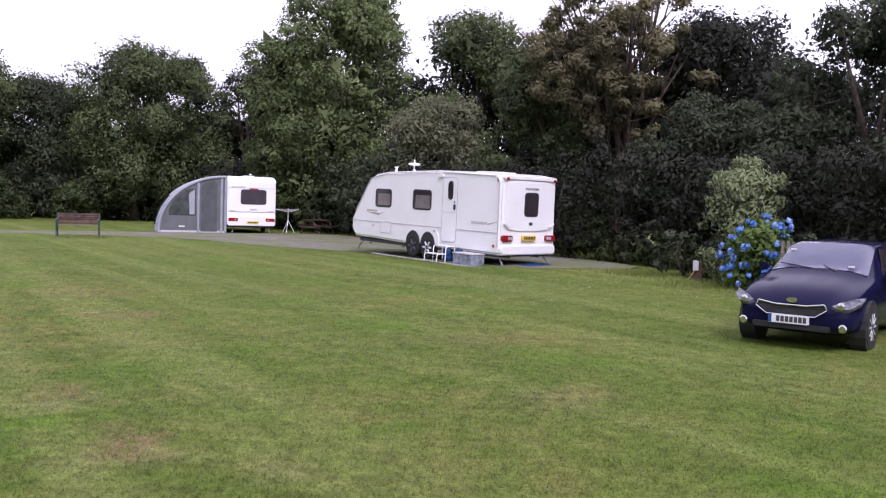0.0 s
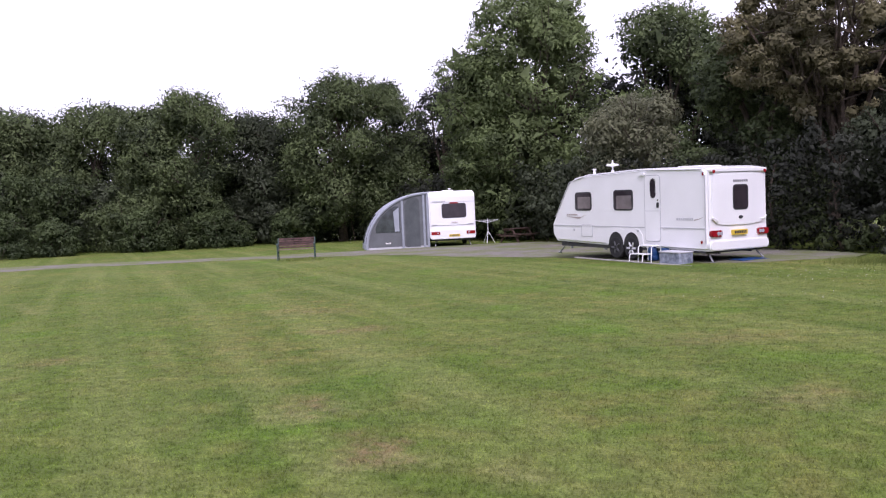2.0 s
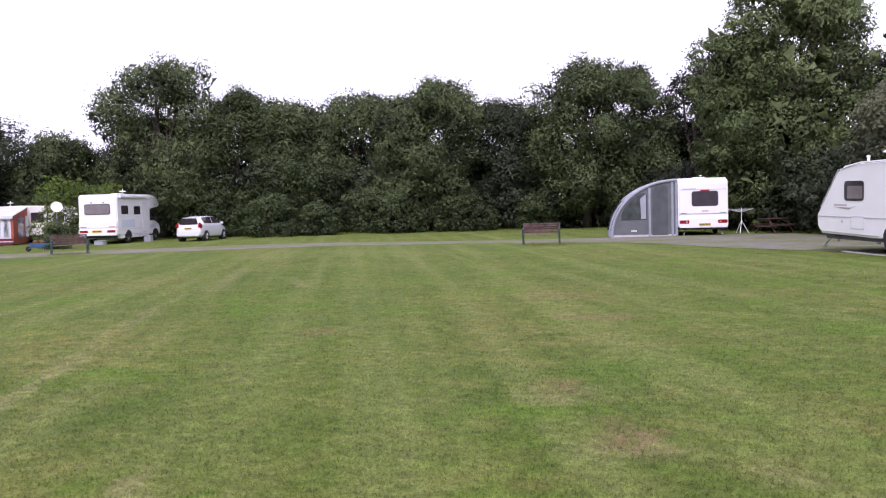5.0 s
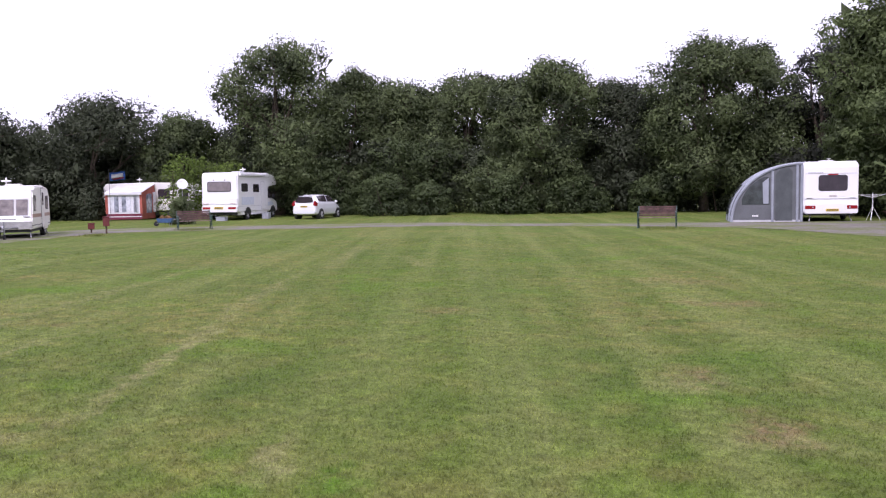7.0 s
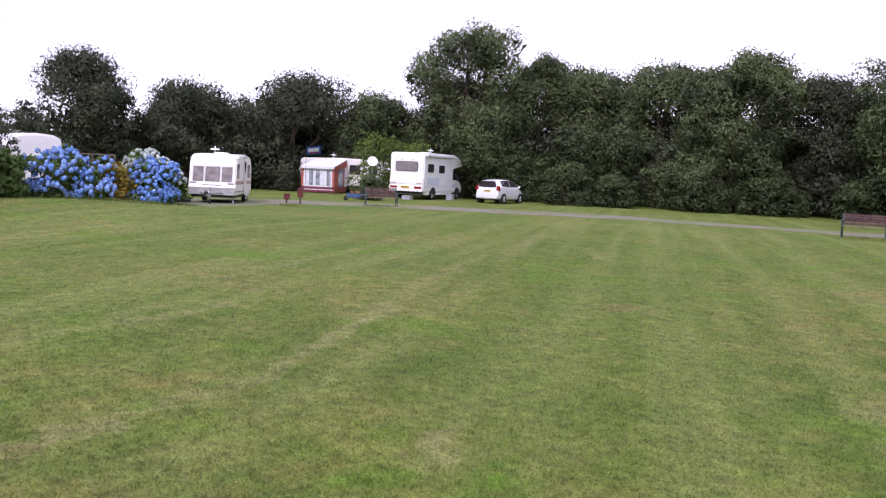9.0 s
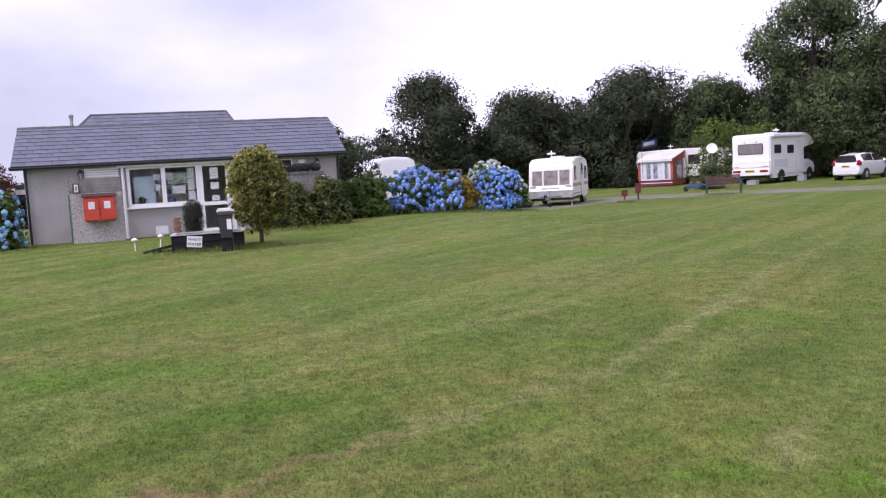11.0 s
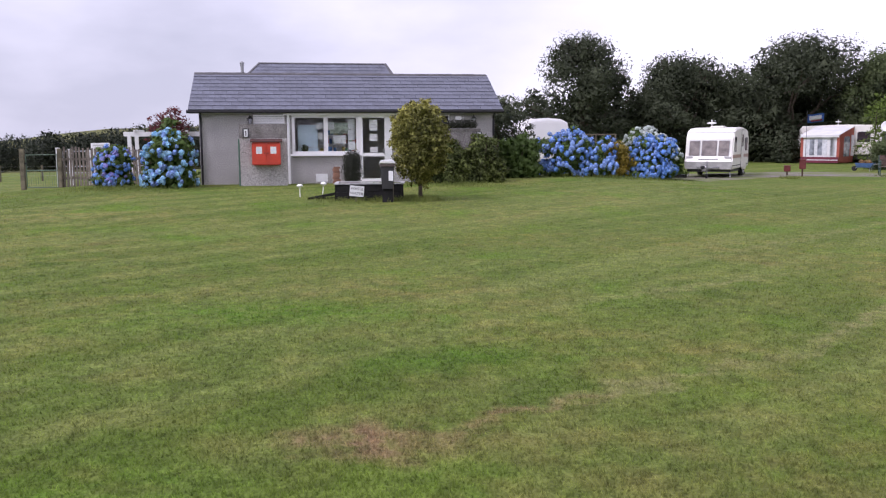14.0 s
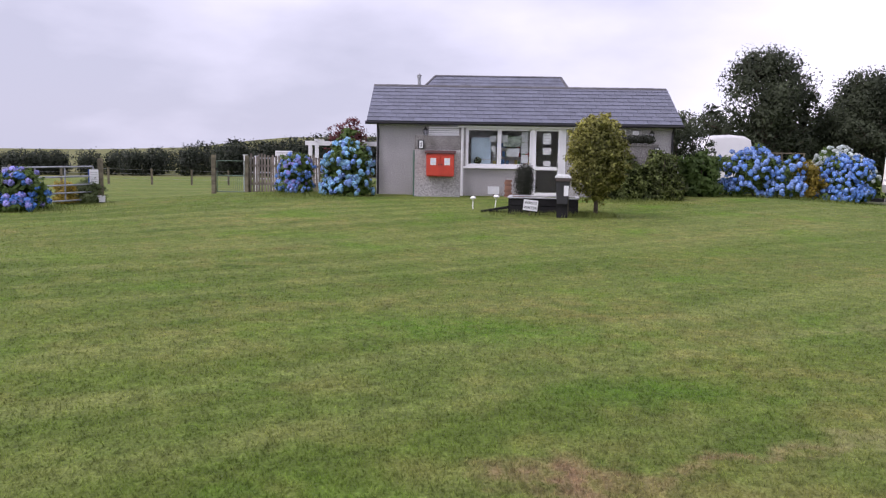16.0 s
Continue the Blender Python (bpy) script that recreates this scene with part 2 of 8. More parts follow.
    marks(((-7.9, 5.4, 3.6, 0.17, 128, 0.9), (-14.2, 8.8, 7.0, 0.22, 126, 0.55), (-4.3, 3.7, 0.7, 0.16, 125, 0.9), (-16.0, 16.4, 6.0, 0.30, 128, 0.6), (-11.8, 10.2, 6.5, 0.20, 127, 0.6), (-5.9, 2.2, 1.8, 0.16, 112, 0.8), (-9.6, 4.2, 2.6, 0.18, 112, 0.6), (-2.9, 7.3, 0.6, 0.35, 60, 0.6), (-1.7, 5.9, 0.6, 0.3, 20, 0.6), (-0.9, 5.7, 0.4, 0.3, 100, 0.5), (-13.0, 15.6, 2.5, 0.3, 140, 0.5)), (0.205, 0.205, 0.079))
    marks(((-5.0, 0.1, 0.55, 0.36, 60, 1.0), (-5.3, 0.9, 1.0, 0.14, 112, 0.7), (-2.0, 6.2, 0.7, 0.3, 125, 0.75), (-3.1, 7.6, 0.6, 0.28, 120, 0.55), (-4.4, 12.3, 0.9, 0.5, 30, 0.6), (-7.5, 9.5, 0.6, 0.5, 0, 0.4), (1.2, 8.2, 0.8, 0.5, 40, 0.4), (-6.1, 14.6, 1.0, 0.6, 10, 0.45), (0.4, 11.5, 1.2, 0.6, 10, 0.4)), (0.205, 0.142, 0.074))
    # far pasture paler and more olive: distance haze put into the colour
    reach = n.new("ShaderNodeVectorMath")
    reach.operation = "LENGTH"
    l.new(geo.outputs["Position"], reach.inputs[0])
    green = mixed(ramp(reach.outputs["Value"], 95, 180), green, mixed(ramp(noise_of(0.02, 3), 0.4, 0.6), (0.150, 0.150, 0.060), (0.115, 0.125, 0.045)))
    # blades
    fine = noise_of(38.0, 5)
    mid = noise_of(9.0, 4)
    val = n.new("ShaderNodeHueSaturation")
    bright = ramp(geo.outputs["Random Per Island"], 0, 1, 0.8, 1.7) if blades else 1.0
    l.new(times(times(times(ramp(fine, 0.25, 0.75, 0.62, 1.38), ramp(noise_of(3.2, 5), 0.3, 0.7, 0.86, 1.14)), ramp(mid, 0.3, 0.7, 0.74, 1.26)), bright), val.inputs["Value"])
    l.new(green, val.inputs["Color"])
    l.new(val.outputs[0], b.inputs["Base Color"])
    bp = n.new("ShaderNodeBump")
    bp.inputs["Strength"].default_value = 0.9
    bp.inputs["Distance"].default_value = 0.03
    l.new(fine, bp.inputs["Height"])
    l.new(bp.outputs[0], b.inputs["Normal"])
    if blades:
        thin = n.new("ShaderNodeBsdfTranslucent")
        l.new(val.outputs[0], thin.inputs["Color"])
        both = n.new("ShaderNodeMixShader")
        both.inputs[0].default_value = 0.42
        l.new(b.outputs[0], both.inputs[1])
        l.new(thin.outputs[0], both.inputs[2])
        l.new(both.outputs[0], n["Material Output"].inputs["Surface"])
    return m


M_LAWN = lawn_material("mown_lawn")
M_BLADE = lawn_material("grass_blade", True)
radii = np.concatenate([[0.0], np.geomspace(1.5, 1500, 84)])
turns = np.radians(np.arange(0, 360, 2.0))
rr, aa = np.meshgrid(radii, turns, indexing="ij")
gx, gy = rr * np.cos(aa), rr * np.sin(aa)
verts = np.stack([gx, gy, land(gx, gy)], -1).reshape(-1, 3)
k = len(turns)
quads = [(i * k + j, (i + 1) * k + j, (i + 1) * k + (j + 1) % k, i * k + (j + 1) % k) for i in range(len(radii) - 1) for j in range(k)]
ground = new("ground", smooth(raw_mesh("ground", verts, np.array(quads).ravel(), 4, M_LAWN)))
tagged(ground, "mown green lawn with faint stripes and dry yellow patches", "lawn", kind="structure")

def gravel_material():
    """Grey-brown stones worn into the turf, with grass grown over in patches."""
    m = material("gravel", (0.185, 0.170, 0.145), rough=0.9, vary=0.32, scale=1.6, bump=0.7, bump_scale=30, second=(0.140, 0.128, 0.105))
    n, l = m.node_tree.nodes, m.node_tree.links
    b = n["Principled BSDF"]
    stones = b.inputs["Base Color"].links[0].from_socket
    co = n.new("ShaderNodeNewGeometry")
    t = n.new("ShaderNodeTexNoise")
    t.inputs["Scale"].default_value = 0.45
    t.inputs["Detail"].default_value = 8
    t.inputs["Roughness"].default_value = 0.68
    l.new(co.outputs["Position"], t.inputs["Vector"])
    r = n.new("ShaderNodeMapRange")
    r.inputs[1].default_value, r.inputs[2].default_value, r.inputs[4].default_value = 0.43, 0.57, 0.9
    l.new(t.outputs["Fac"], r.inputs[0])
    mx = n.new("ShaderNodeMixRGB")
    mx.inputs[2].default_value = (0.115, 0.140, 0.036, 1)
    l.new(r.outputs[0], mx.inputs[0])
    l.new(stones, mx.inputs[1])
    l.new(mx.outputs[0], b.inputs["Base Color"])
    return m


M_GRAVEL = gravel_material()


def strip(name, near, far, lift, mat, label, category):
    """A sheet between two edge lines that lies on the ground."""
    def dense(line):
        line = np.array(line, float)
        s = np.concatenate([[0], np.cumsum(np.hypot(*np.diff(line, axis=0).T))])
        q = np.linspace(0, s[-1], 90)
        p = np.stack([np.interp(q, s, line[:, 0]), np.interp(q, s, line[:, 1])], -1)
        for _ in range(6):
            p[1:-1] = (p[:-2] + 2 * p[1:-1] + p[2:]) / 4
        return p
    a, b = dense(near), dense(far)
    cols = 9
    rng = np.random.default_rng(5)
    v = []
    for i in range(len(a)):
        for c in range(cols):
            p = a[i] + (b[i] - a[i]) * c / (cols - 1) + (rng.normal(0, 0.07, 2) if c in (0, cols - 1) else 0)
            v.append((p[0], p[1], float(land(*p)) + (lift if 0 < c < cols - 1 else lift * 0.3)))
    f = [(i * cols + c, i * cols + c + 1, (i + 1) * cols + c + 1, (i + 1) * cols + c) for i in range(len(a) - 1) for c in range(cols - 1)]
    ob = new(name, raw_mesh(name, v, np.array(f).ravel(), 4, mat))
    return tagged(ob, label, category, kind="structure")


strip("road", [(4.7, 24.9), (1.4, 23.2), (-0.6, 24.9), (-3.4, 28.9), (-7.2, 30.4), (-10.4, 33.2), (-14.5, 34.4), (-19.5, 33.8), (-24.6, 31.4), (-27.6, 28.9), (-32.0, 25.2), (-35.2, 20.5), (-33.0, 17.2), (-31.2, 14.8)],
      [(5.2, 26.0), (4.0, 29.5), (1.5, 33), (-4, 40.5), (-8, 42.5), (-12.5, 39.0), (-19, 36.8), (-26, 34.4), (-31, 31.3), (-35, 27.8), (-38.4, 22.5), (-38.5, 18.5), (-38.5, 15), (-38, 12.5)],
      0.025, M_GRAVEL, "grey gravel track with worn grassy edges", "track")

# ---- plants ----
M_BARK = material("bark", (0.11, 0.085, 0.06), rough=0.9, vary=0.3, scale=4, bump=0.8, bump_scale=25)
# Tree crowns: each pair mixes lit and shaded clump tones into the leaf colour.
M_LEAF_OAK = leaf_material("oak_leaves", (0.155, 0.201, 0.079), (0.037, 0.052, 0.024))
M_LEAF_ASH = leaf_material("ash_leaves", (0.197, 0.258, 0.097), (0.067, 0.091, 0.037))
# Shade below the canopy is put into these two darker leaf colours.
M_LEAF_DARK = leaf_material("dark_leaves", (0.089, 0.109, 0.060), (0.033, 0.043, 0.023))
M_LEAF_DEEP = leaf_material("shade_darkened_leaves", (0.048, 0.054, 0.037), (0.022, 0.026, 0.018))
M_LEAF_BROWN = leaf_material("bronze_oak_leaves", (0.209, 0.194, 0.097), (0.078, 0.074, 0.039))
M_LEAF_OLIVE = leaf_material("willow_leaves", (0.227, 0.239, 0.135), (0.101, 0.111, 0.063))
M_LEAF_LAUREL = leaf_material("laurel_leaves", (0.098, 0.134, 0.050), (0.037, 0.054, 0.022))
M_LEAF_LIME = leaf_material("clipped_conifer_leaves", (0.169, 0.247, 0.047), (0.104, 0.156, 0.031), island=0.2)
M_LEAF_PALE = leaf_material("pale_shoots", (0.268, 0.320, 0.159), (0.071, 0.101, 0.045))
M_LEAF_HYD = leaf_material("hydrangea_leaves", (0.126, 0.198, 0.048), (0.060, 0.102, 0.026))
M_LEAF_EGG = leaf_material("clipped_variegated_leaves", (0.35, 0.335, 0.085), (0.065, 0.085, 0.026), island=0.75)
M_LEAF_GLOSS = leaf_material("dark_gold_tipped_leaves", (0.150, 0.185, 0.052), (0.030, 0.046, 0.016), island=0.7)
M_LEAF_YELLOW = leaf_material("golden_foliage", (0.413, 0.300, 0.044), (0.200, 0.175, 0.037))
M_LEAF_RED = leaf_material("copper_foliage", (0.163, 0.044, 0.044), (0.069, 0.025, 0.027))


def core_ball():
    bm = bmesh.new()
    bmesh.ops.create_icosphere(bm, subdivisions=2, radius=1.0)
    v = np.array([tuple(p.co) for p in bm.verts])
    f = np.array([[p.index for p in q.verts] for q in bm.faces])
    bm.free()
    return v, f


CORE_V, CORE_F = core_ball()


def leaf_cloud(name, lobes, count, size, mat, seed, shell=0.35, aspect=0.55, clump=0.0, clumps=0, up=0.35, fill=0, fill_size=0.7, core=0.0, flat=False, row=False, ruffle=0.12):
    """Folded leaves over the skins of round lobes (x, y, z, r, squash), gathered in clumps where asked; row: the lobes stand along x."""
    rng = np.random.default_rng(seed)
    lobes = np.asarray(lobes, float)
    big = lobes
    if clumps:
        p = lobes[:, 3] ** 2
        pick = rng.choice(len(lobes), clumps, p=p / p.sum())
        d = rng.normal(size=(clumps, 3))
        d[:, 2] += 0.25
        d /= np.linalg.norm(d, axis=1, keepdims=True)
        rad = lobes[pick, 3] * (1 - shell * rng.random(clumps) ** 2)
        c = lobes[pick, :3] + d * rad[:, None] * np.stack([np.ones(clumps), np.ones(clumps), lobes[pick, 4]], -1)
        lobes = np.column_stack([c, clump * (0.6 + 0.8 * rng.random(clumps)), np.full(clumps, 0.72)])
        shell = 0.8
    veil = int(count * 0.42) if core else 0
    p = lobes[:, 3] ** 2
    pick = rng.choice(len(lobes), count - veil, p=p / p.sum())
    if veil:
        # part of the leaves cover the lobes evenly, below the clumps
        low = np.column_stack([big[:, :3], big[:, 3] * 0.80, big[:, 4]])
        p = low[:, 3] ** 2
        pick = np.concatenate([pick, len(lobes) + rng.choice(len(low), veil, p=p / p.sum())])
        lobes = np.concatenate([lobes, low])
    d = rng.normal(size=(count, 3))
    d[:, 2] += 0.3 if clumps else 0.0
    d /= np.linalg.norm(d, axis=1, keepdims=True)
    soft = np.where(np.arange(count) < count - veil, shell, 0.3)
    rad = lobes[pick, 3] * (1 - soft * rng.random(count) ** 1.5 + 0.10 * rng.normal(size=count))
    c = lobes[pick, :3] + d * rad[:, None] * np.stack([np.ones(count), np.ones(count), lobes[pick, 4]], -1)
    grow = np.full(count, size)
    if fill:
        p = big[:, 3] ** 3
        pick = rng.choice(len(big), fill, p=p / p.sum())
        q = rng.normal(size=(fill, 3))
        q /= np.linalg.norm(q, axis=1, keepdims=True)
        c = np.concatenate([c, big[pick, :3] + q * (big[pick, 3] * 0.72 * rng.random(fill) ** 0.33)[:, None]])
        d, grow = np.concatenate([d, q]), np.concatenate([grow, np.full(fill, fill_size)])
    keep = c[:, 2] > 0.03
    c, d, grow = c[keep], d[keep], grow[keep]
    m = len(c)
    nrm = d + rng.normal(0, 0.36, (m, 3)) + [0, 0, up]
    nrm /= np.linalg.norm(nrm, axis=1, keepdims=True)
    # each leaf leans to the sky with its clump, and the clump with the whole crown
    heart = np.array([np.average(big[:, k], weights=big[:, 3] ** 2) for k in range(3)])
    out = (c - heart) / (np.std(big[:, :3], axis=0) + big[:, 3].mean())
    if row:
        out[:, 0] = 0.0
    out /= np.maximum(np.linalg.norm(out, axis=1, keepdims=True), 0.3)
    lean = 0.75 * d + 0.35 * out + [0, 0, 0.30] + rng.normal(0, ruffle, (m, 3))
    lean /= np.linalg.norm(lean, axis=1, keepdims=True)
    t = np.cross(nrm, rng.normal(size=(m, 3)))
    t /= np.linalg.norm(t, axis=1, keepdims=True)
    t[:, 2] -= 0.2
    s = np.cross(nrm, t)
    L = (grow * (0.6 + 0.8 * rng.random(m)))[:, None]
    Wd = L * aspect
    a, b = c - t * L * 0.5, c + t * L * 0.5
    e = c + s * Wd * 0.5 - nrm * L * 0.12
    f = c - s * Wd * 0.5 - nrm * L * 0.12
    if flat:
        v = np.stack([a + (f - c) * 0.6, e * 1.3 - 0.3 * c, b + (f - c) * 0.6], 1)
        turned = np.einsum("ij,ij->i", np.cross(v[:, 1] - v[:, 0], v[:, 2] - v[:, 0]), lean) < 0
        v[turned] = v[turned][:, ::-1]
        v, faces, lean = v.reshape(-1, 3), np.arange(3 * m), np.repeat(lean, 3, 0)
    else:
        v = np.stack([a, e, b, f], 1)
        turned = np.einsum("ij,ij->i", np.cross(v[:, 1] - v[:, 0], v[:, 2] - v[:, 0]), lean) < 0
        v[turned] = v[turned][:, [0, 3, 2, 1]]
        v, lean = v.reshape(-1, 3), np.repeat(lean, 4, 0)
        i = np.arange(m)[:, None] * 4
        faces = np.concatenate([i, i + 1, i + 2, i, i + 2, i + 3], 1).ravel()
    if core:
        # the leaf mass inside each lobe, too dense to see through
        packed = []
        for x, y, z, r, sq in big:
            mid = CORE_V[CORE_F].mean(1) * (r * (core + 0.07 * rng.normal(size=(len(CORE_F), 1)))) * [1, 1, sq] + [x, y, z]
            q = (mid[:, None, :] + rng.normal(0, (0.11 if flat else 0.08) * core * r, (len(CORE_F), 3, 3))).reshape(-1, 3)
            q[:, 2] = np.maximum(q[:, 2], 0.0)
            packed.append(q)
            way = q - [x, y, z] + [0, 0, 0.2 * r]
            lean = np.concatenate([lean, way / np.maximum(np.linalg.norm(way, axis=1, keepdims=True), 1e-4)])
        packed = np.concatenate(packed)
        faces = np.concatenate([faces, np.arange(len(packed)) + len(v)])
        v = np.concatenate([v, packed])
    return raw_mesh(name, v, faces, 3, mat, lean)


def crown_lobes(rng, lean, height, width, n, bottom, top_narrow):
    """Round lobes that fill an uneven crown from bottom*height to height."""
    rows = []
    for k in range(n):
        u = (k + rng.random()) / n
        z = height * (bottom + (1 - bottom) * u)
        reach = width / 2 * (math.sin(math.pi * min(1, 0.25 + 0.66 * u)) ** 0.5) * (1 - top_narrow * max(0, u - 0.55))
        a = rng.random() * 2 * math.pi + k * 2.4
        r = width * (0.12 + 0.10 * rng.random())
        q = max(0, reach - r * 0.8) * (0.6 + 0.45 * rng.random())
        rows.append((lean * u + q * math.cos(a), q * math.sin(a), min(z, height - r * 0.8), r, 0.85))
    return rows


def tree(x, y, height, width, mat, label, seed, count=38000, leaf=0.17, n=28, bottom=0.03, top_narrow=0.3, lean=0.0, clump=0.70, twigs=0, open_=False):
    rng = random.Random(seed)
    ob = thing("tree", on_land(x, y, 37 * seed), label, "tree", "trees round the field")
    lobes = crown_lobes(rng, lean, height + 0.1, width - 0.3, n, bottom, top_narrow)
    bm = bmesh.new()
    r0 = 0.022 * height + 0.06
    top = height * 0.66
    line = [(rng.uniform(-.12, .12) * i + lean * i / 5, rng.uniform(-.12, .12) * i, top * i / 5 - (0.2 if i == 0 else 0)) for i in range(6)]
    tube(bm, line, [r0 * (1.25 if i == 0 else 1 - 0.15 * i) for i in range(6)], 9)
    part("trunk", bm, M_BARK, ob, round_=True)
    for k in range(0, len(lobes), 2 if not open_ else 1):
        lx, ly, lz, lr, _ = lobes[k]
        s = Vector(line[min(4, max(1, int(4 * lz / height)))])
        e = Vector((lx, ly, lz))
        mid = s.lerp(e, 0.5) + Vector((rng.uniform(-.4, .4), rng.uniform(-.4, .4), rng.uniform(-.1, .2) * (e - s).length))
        bm = bmesh.new()
        tube(bm, [s, mid, e, e + (e - s).normalized() * lr * 0.7], [r0 * 0.42, r0 * 0.28, r0 * 0.14, 0.02], 6)
        for _ in range(3):
            w = e + Vector((rng.gauss(0, 1), rng.gauss(0, 1), rng.gauss(0.4, 0.8))).normalized() * lr * 1.05
            tube(bm, [mid.lerp(e, 0.6), w], [0.045, 0.012], 5)
        part("limb", bm, M_BARK, ob)
    for _ in range(twigs):
        a = rng.uniform(-0.6, 0.6)
        s = Vector((rng.uniform(-.15, .15) * width, rng.uniform(-.15, .15) * width, height * rng.uniform(0.72, 0.84)))
        e = s + Vector((rng.uniform(-1.2, 1.4), rng.uniform(-1.2, 1.2), rng.uniform(1.8, 2.8)))
        part("twig", tube(bmesh.new(), [s, s.lerp(e, 0.5) + Vector((0, 0, 0.15)), e], [0.05, 0.03, 0.01], 5), M_BARK, ob)
    part("crown", leaf_cloud("crown", lobes, count, leaf, mat, seed, clump=clump * (0.7 + width / 22), clumps=int((200 if open_ else 340) * (0.5 + width / 14)), fill=0 if open_ else 2500, fill_size=1.5 * leaf, core=0 if open_ else 0.82, flat=leaf > 0.15), mat, ob)
    return ob


def bush(name, x, y, height, width, mat, label, category, seed, count=5000, leaf=0.13, n=10, group="shrubs at the lawn edge", depth=None, clump=0.22, clumps=110, up=0.35, aspect=0.55, stem=True, ruffle=0.12):
    rng = random.Random(seed)
    ob = thing(name, on_land(x, y), label, category, group)
    lobes = []
    for k in range(n):
        a = 2.4 * k + rng.random()
        r = min(height, width) * (0.22 + 0.1 * rng.random())
        q = max(0.0, width / 2 - r) * math.sqrt((k + 0.5) / n)
        z = r * 0.8 + (height - r * 1.8) * (rng.random() ** 0.6) * (1 - 0.45 * (q / (width / 2 + 1e-6)) ** 2)
        lobes.append((q * math.cos(a), q * math.sin(a) * (depth or width) / width, max(z, r * 0.75), r, 0.9))
    for k in range(8):
        a = 0.8 * k + rng.random()
        r = 0.24 * min(height, width)
        q = width / 2 - r * 1.1
        lobes.append((q * math.cos(a), q * math.sin(a) * (depth or width) / width, r * 0.55, r, 0.9))
    lobes.append((0, 0, height * 0.45, min(height, width) * 0.42, 1.0))
    lobes.append((rng.uniform(-.15, .15) * width, 0, height - 0.22 * min(height, width), 0.2 * min(height, width), 1.0))
    if stem:
        for k in range(5):
            a = k * 1.26
            part("stem", tube(bmesh.new(), [(0.1 * math.cos(a), 0.1 * math.sin(a), -0.05), (0.2 * width * math.cos(a), 0.2 * width * math.sin(a), height * 0.5), (0.3 * width * math.cos(a), 0.3 * width * math.sin(a), height * 0.72)], [0.035, 0.025, 0.01], 6), M_BARK, ob)
    part("foliage", leaf_cloud("foliage", lobes, count, leaf, mat, seed, shell=0.45, clump=clump, clumps=clumps, up=up, aspect=aspect, core=0.5, ruffle=ruffle), mat, ob)
    return ob, lobes


OAK = "dense dark green oak tree in the belt round the lawn"
ASH = "tall fresh-green ash tree with hanging leaf sprays"
OLD = "old bronze-green oak tree with open crown and visible limbs"
DARK = "very dark broadleaf tree in the shaded wood edge"
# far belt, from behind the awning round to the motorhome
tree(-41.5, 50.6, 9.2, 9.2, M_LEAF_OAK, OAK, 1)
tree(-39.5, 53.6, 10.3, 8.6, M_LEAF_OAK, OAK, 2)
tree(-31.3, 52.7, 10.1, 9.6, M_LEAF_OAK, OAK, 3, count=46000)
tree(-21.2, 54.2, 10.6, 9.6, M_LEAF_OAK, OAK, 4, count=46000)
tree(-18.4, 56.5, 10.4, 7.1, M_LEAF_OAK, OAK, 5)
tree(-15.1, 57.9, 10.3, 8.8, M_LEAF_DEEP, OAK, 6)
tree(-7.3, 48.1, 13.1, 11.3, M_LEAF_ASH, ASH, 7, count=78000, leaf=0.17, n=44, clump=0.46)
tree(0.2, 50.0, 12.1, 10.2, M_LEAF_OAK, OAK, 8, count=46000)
tree(-1.2, 38.4, 6.2, 6.8, M_LEAF_OLIVE, "low grey-green willow tree behind the white caravan", 9, count=28000, leaf=0.14, clump=0.34)
tree(3.4, 35.5, 8.0, 7.6, M_LEAF_OAK, OAK, 10, count=36000, leaf=0.145, clump=0.32)
tree(5.6, 33.3, 9.4, 8.5, M_LEAF_BROWN, OLD, 11, count=42000, leaf=0.145, bottom=0.52, clump=0.36, open_=True, top_narrow=0.2)
tree(11.5, 25.3, 8.1, 7.8, M_LEAF_DARK, DARK, 12, count=36000, leaf=0.14, clump=0.36)
tree(7.6, 28.6, 5.2, 6.0, M_LEAF_DARK, "dark undergrowth tree at the edge of the wood", 13, count=24000, leaf=0.13, clump=0.3)
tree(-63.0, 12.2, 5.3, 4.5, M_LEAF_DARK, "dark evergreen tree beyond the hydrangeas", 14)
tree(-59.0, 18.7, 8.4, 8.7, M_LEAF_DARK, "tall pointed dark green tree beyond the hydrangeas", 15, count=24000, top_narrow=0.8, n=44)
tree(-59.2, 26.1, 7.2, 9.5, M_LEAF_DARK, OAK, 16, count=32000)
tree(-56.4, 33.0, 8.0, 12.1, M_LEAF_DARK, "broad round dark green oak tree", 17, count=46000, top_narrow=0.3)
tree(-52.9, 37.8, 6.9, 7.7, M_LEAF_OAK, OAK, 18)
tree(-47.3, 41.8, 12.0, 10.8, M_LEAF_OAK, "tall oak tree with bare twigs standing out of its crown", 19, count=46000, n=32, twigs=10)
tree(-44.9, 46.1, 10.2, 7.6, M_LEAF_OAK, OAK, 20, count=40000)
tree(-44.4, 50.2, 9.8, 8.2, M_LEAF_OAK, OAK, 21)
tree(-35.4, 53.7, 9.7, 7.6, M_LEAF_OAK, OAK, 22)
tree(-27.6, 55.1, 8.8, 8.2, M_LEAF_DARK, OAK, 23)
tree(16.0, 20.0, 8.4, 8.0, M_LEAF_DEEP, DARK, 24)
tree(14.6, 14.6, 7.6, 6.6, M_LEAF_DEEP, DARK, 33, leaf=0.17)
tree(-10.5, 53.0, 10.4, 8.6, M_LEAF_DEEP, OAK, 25)
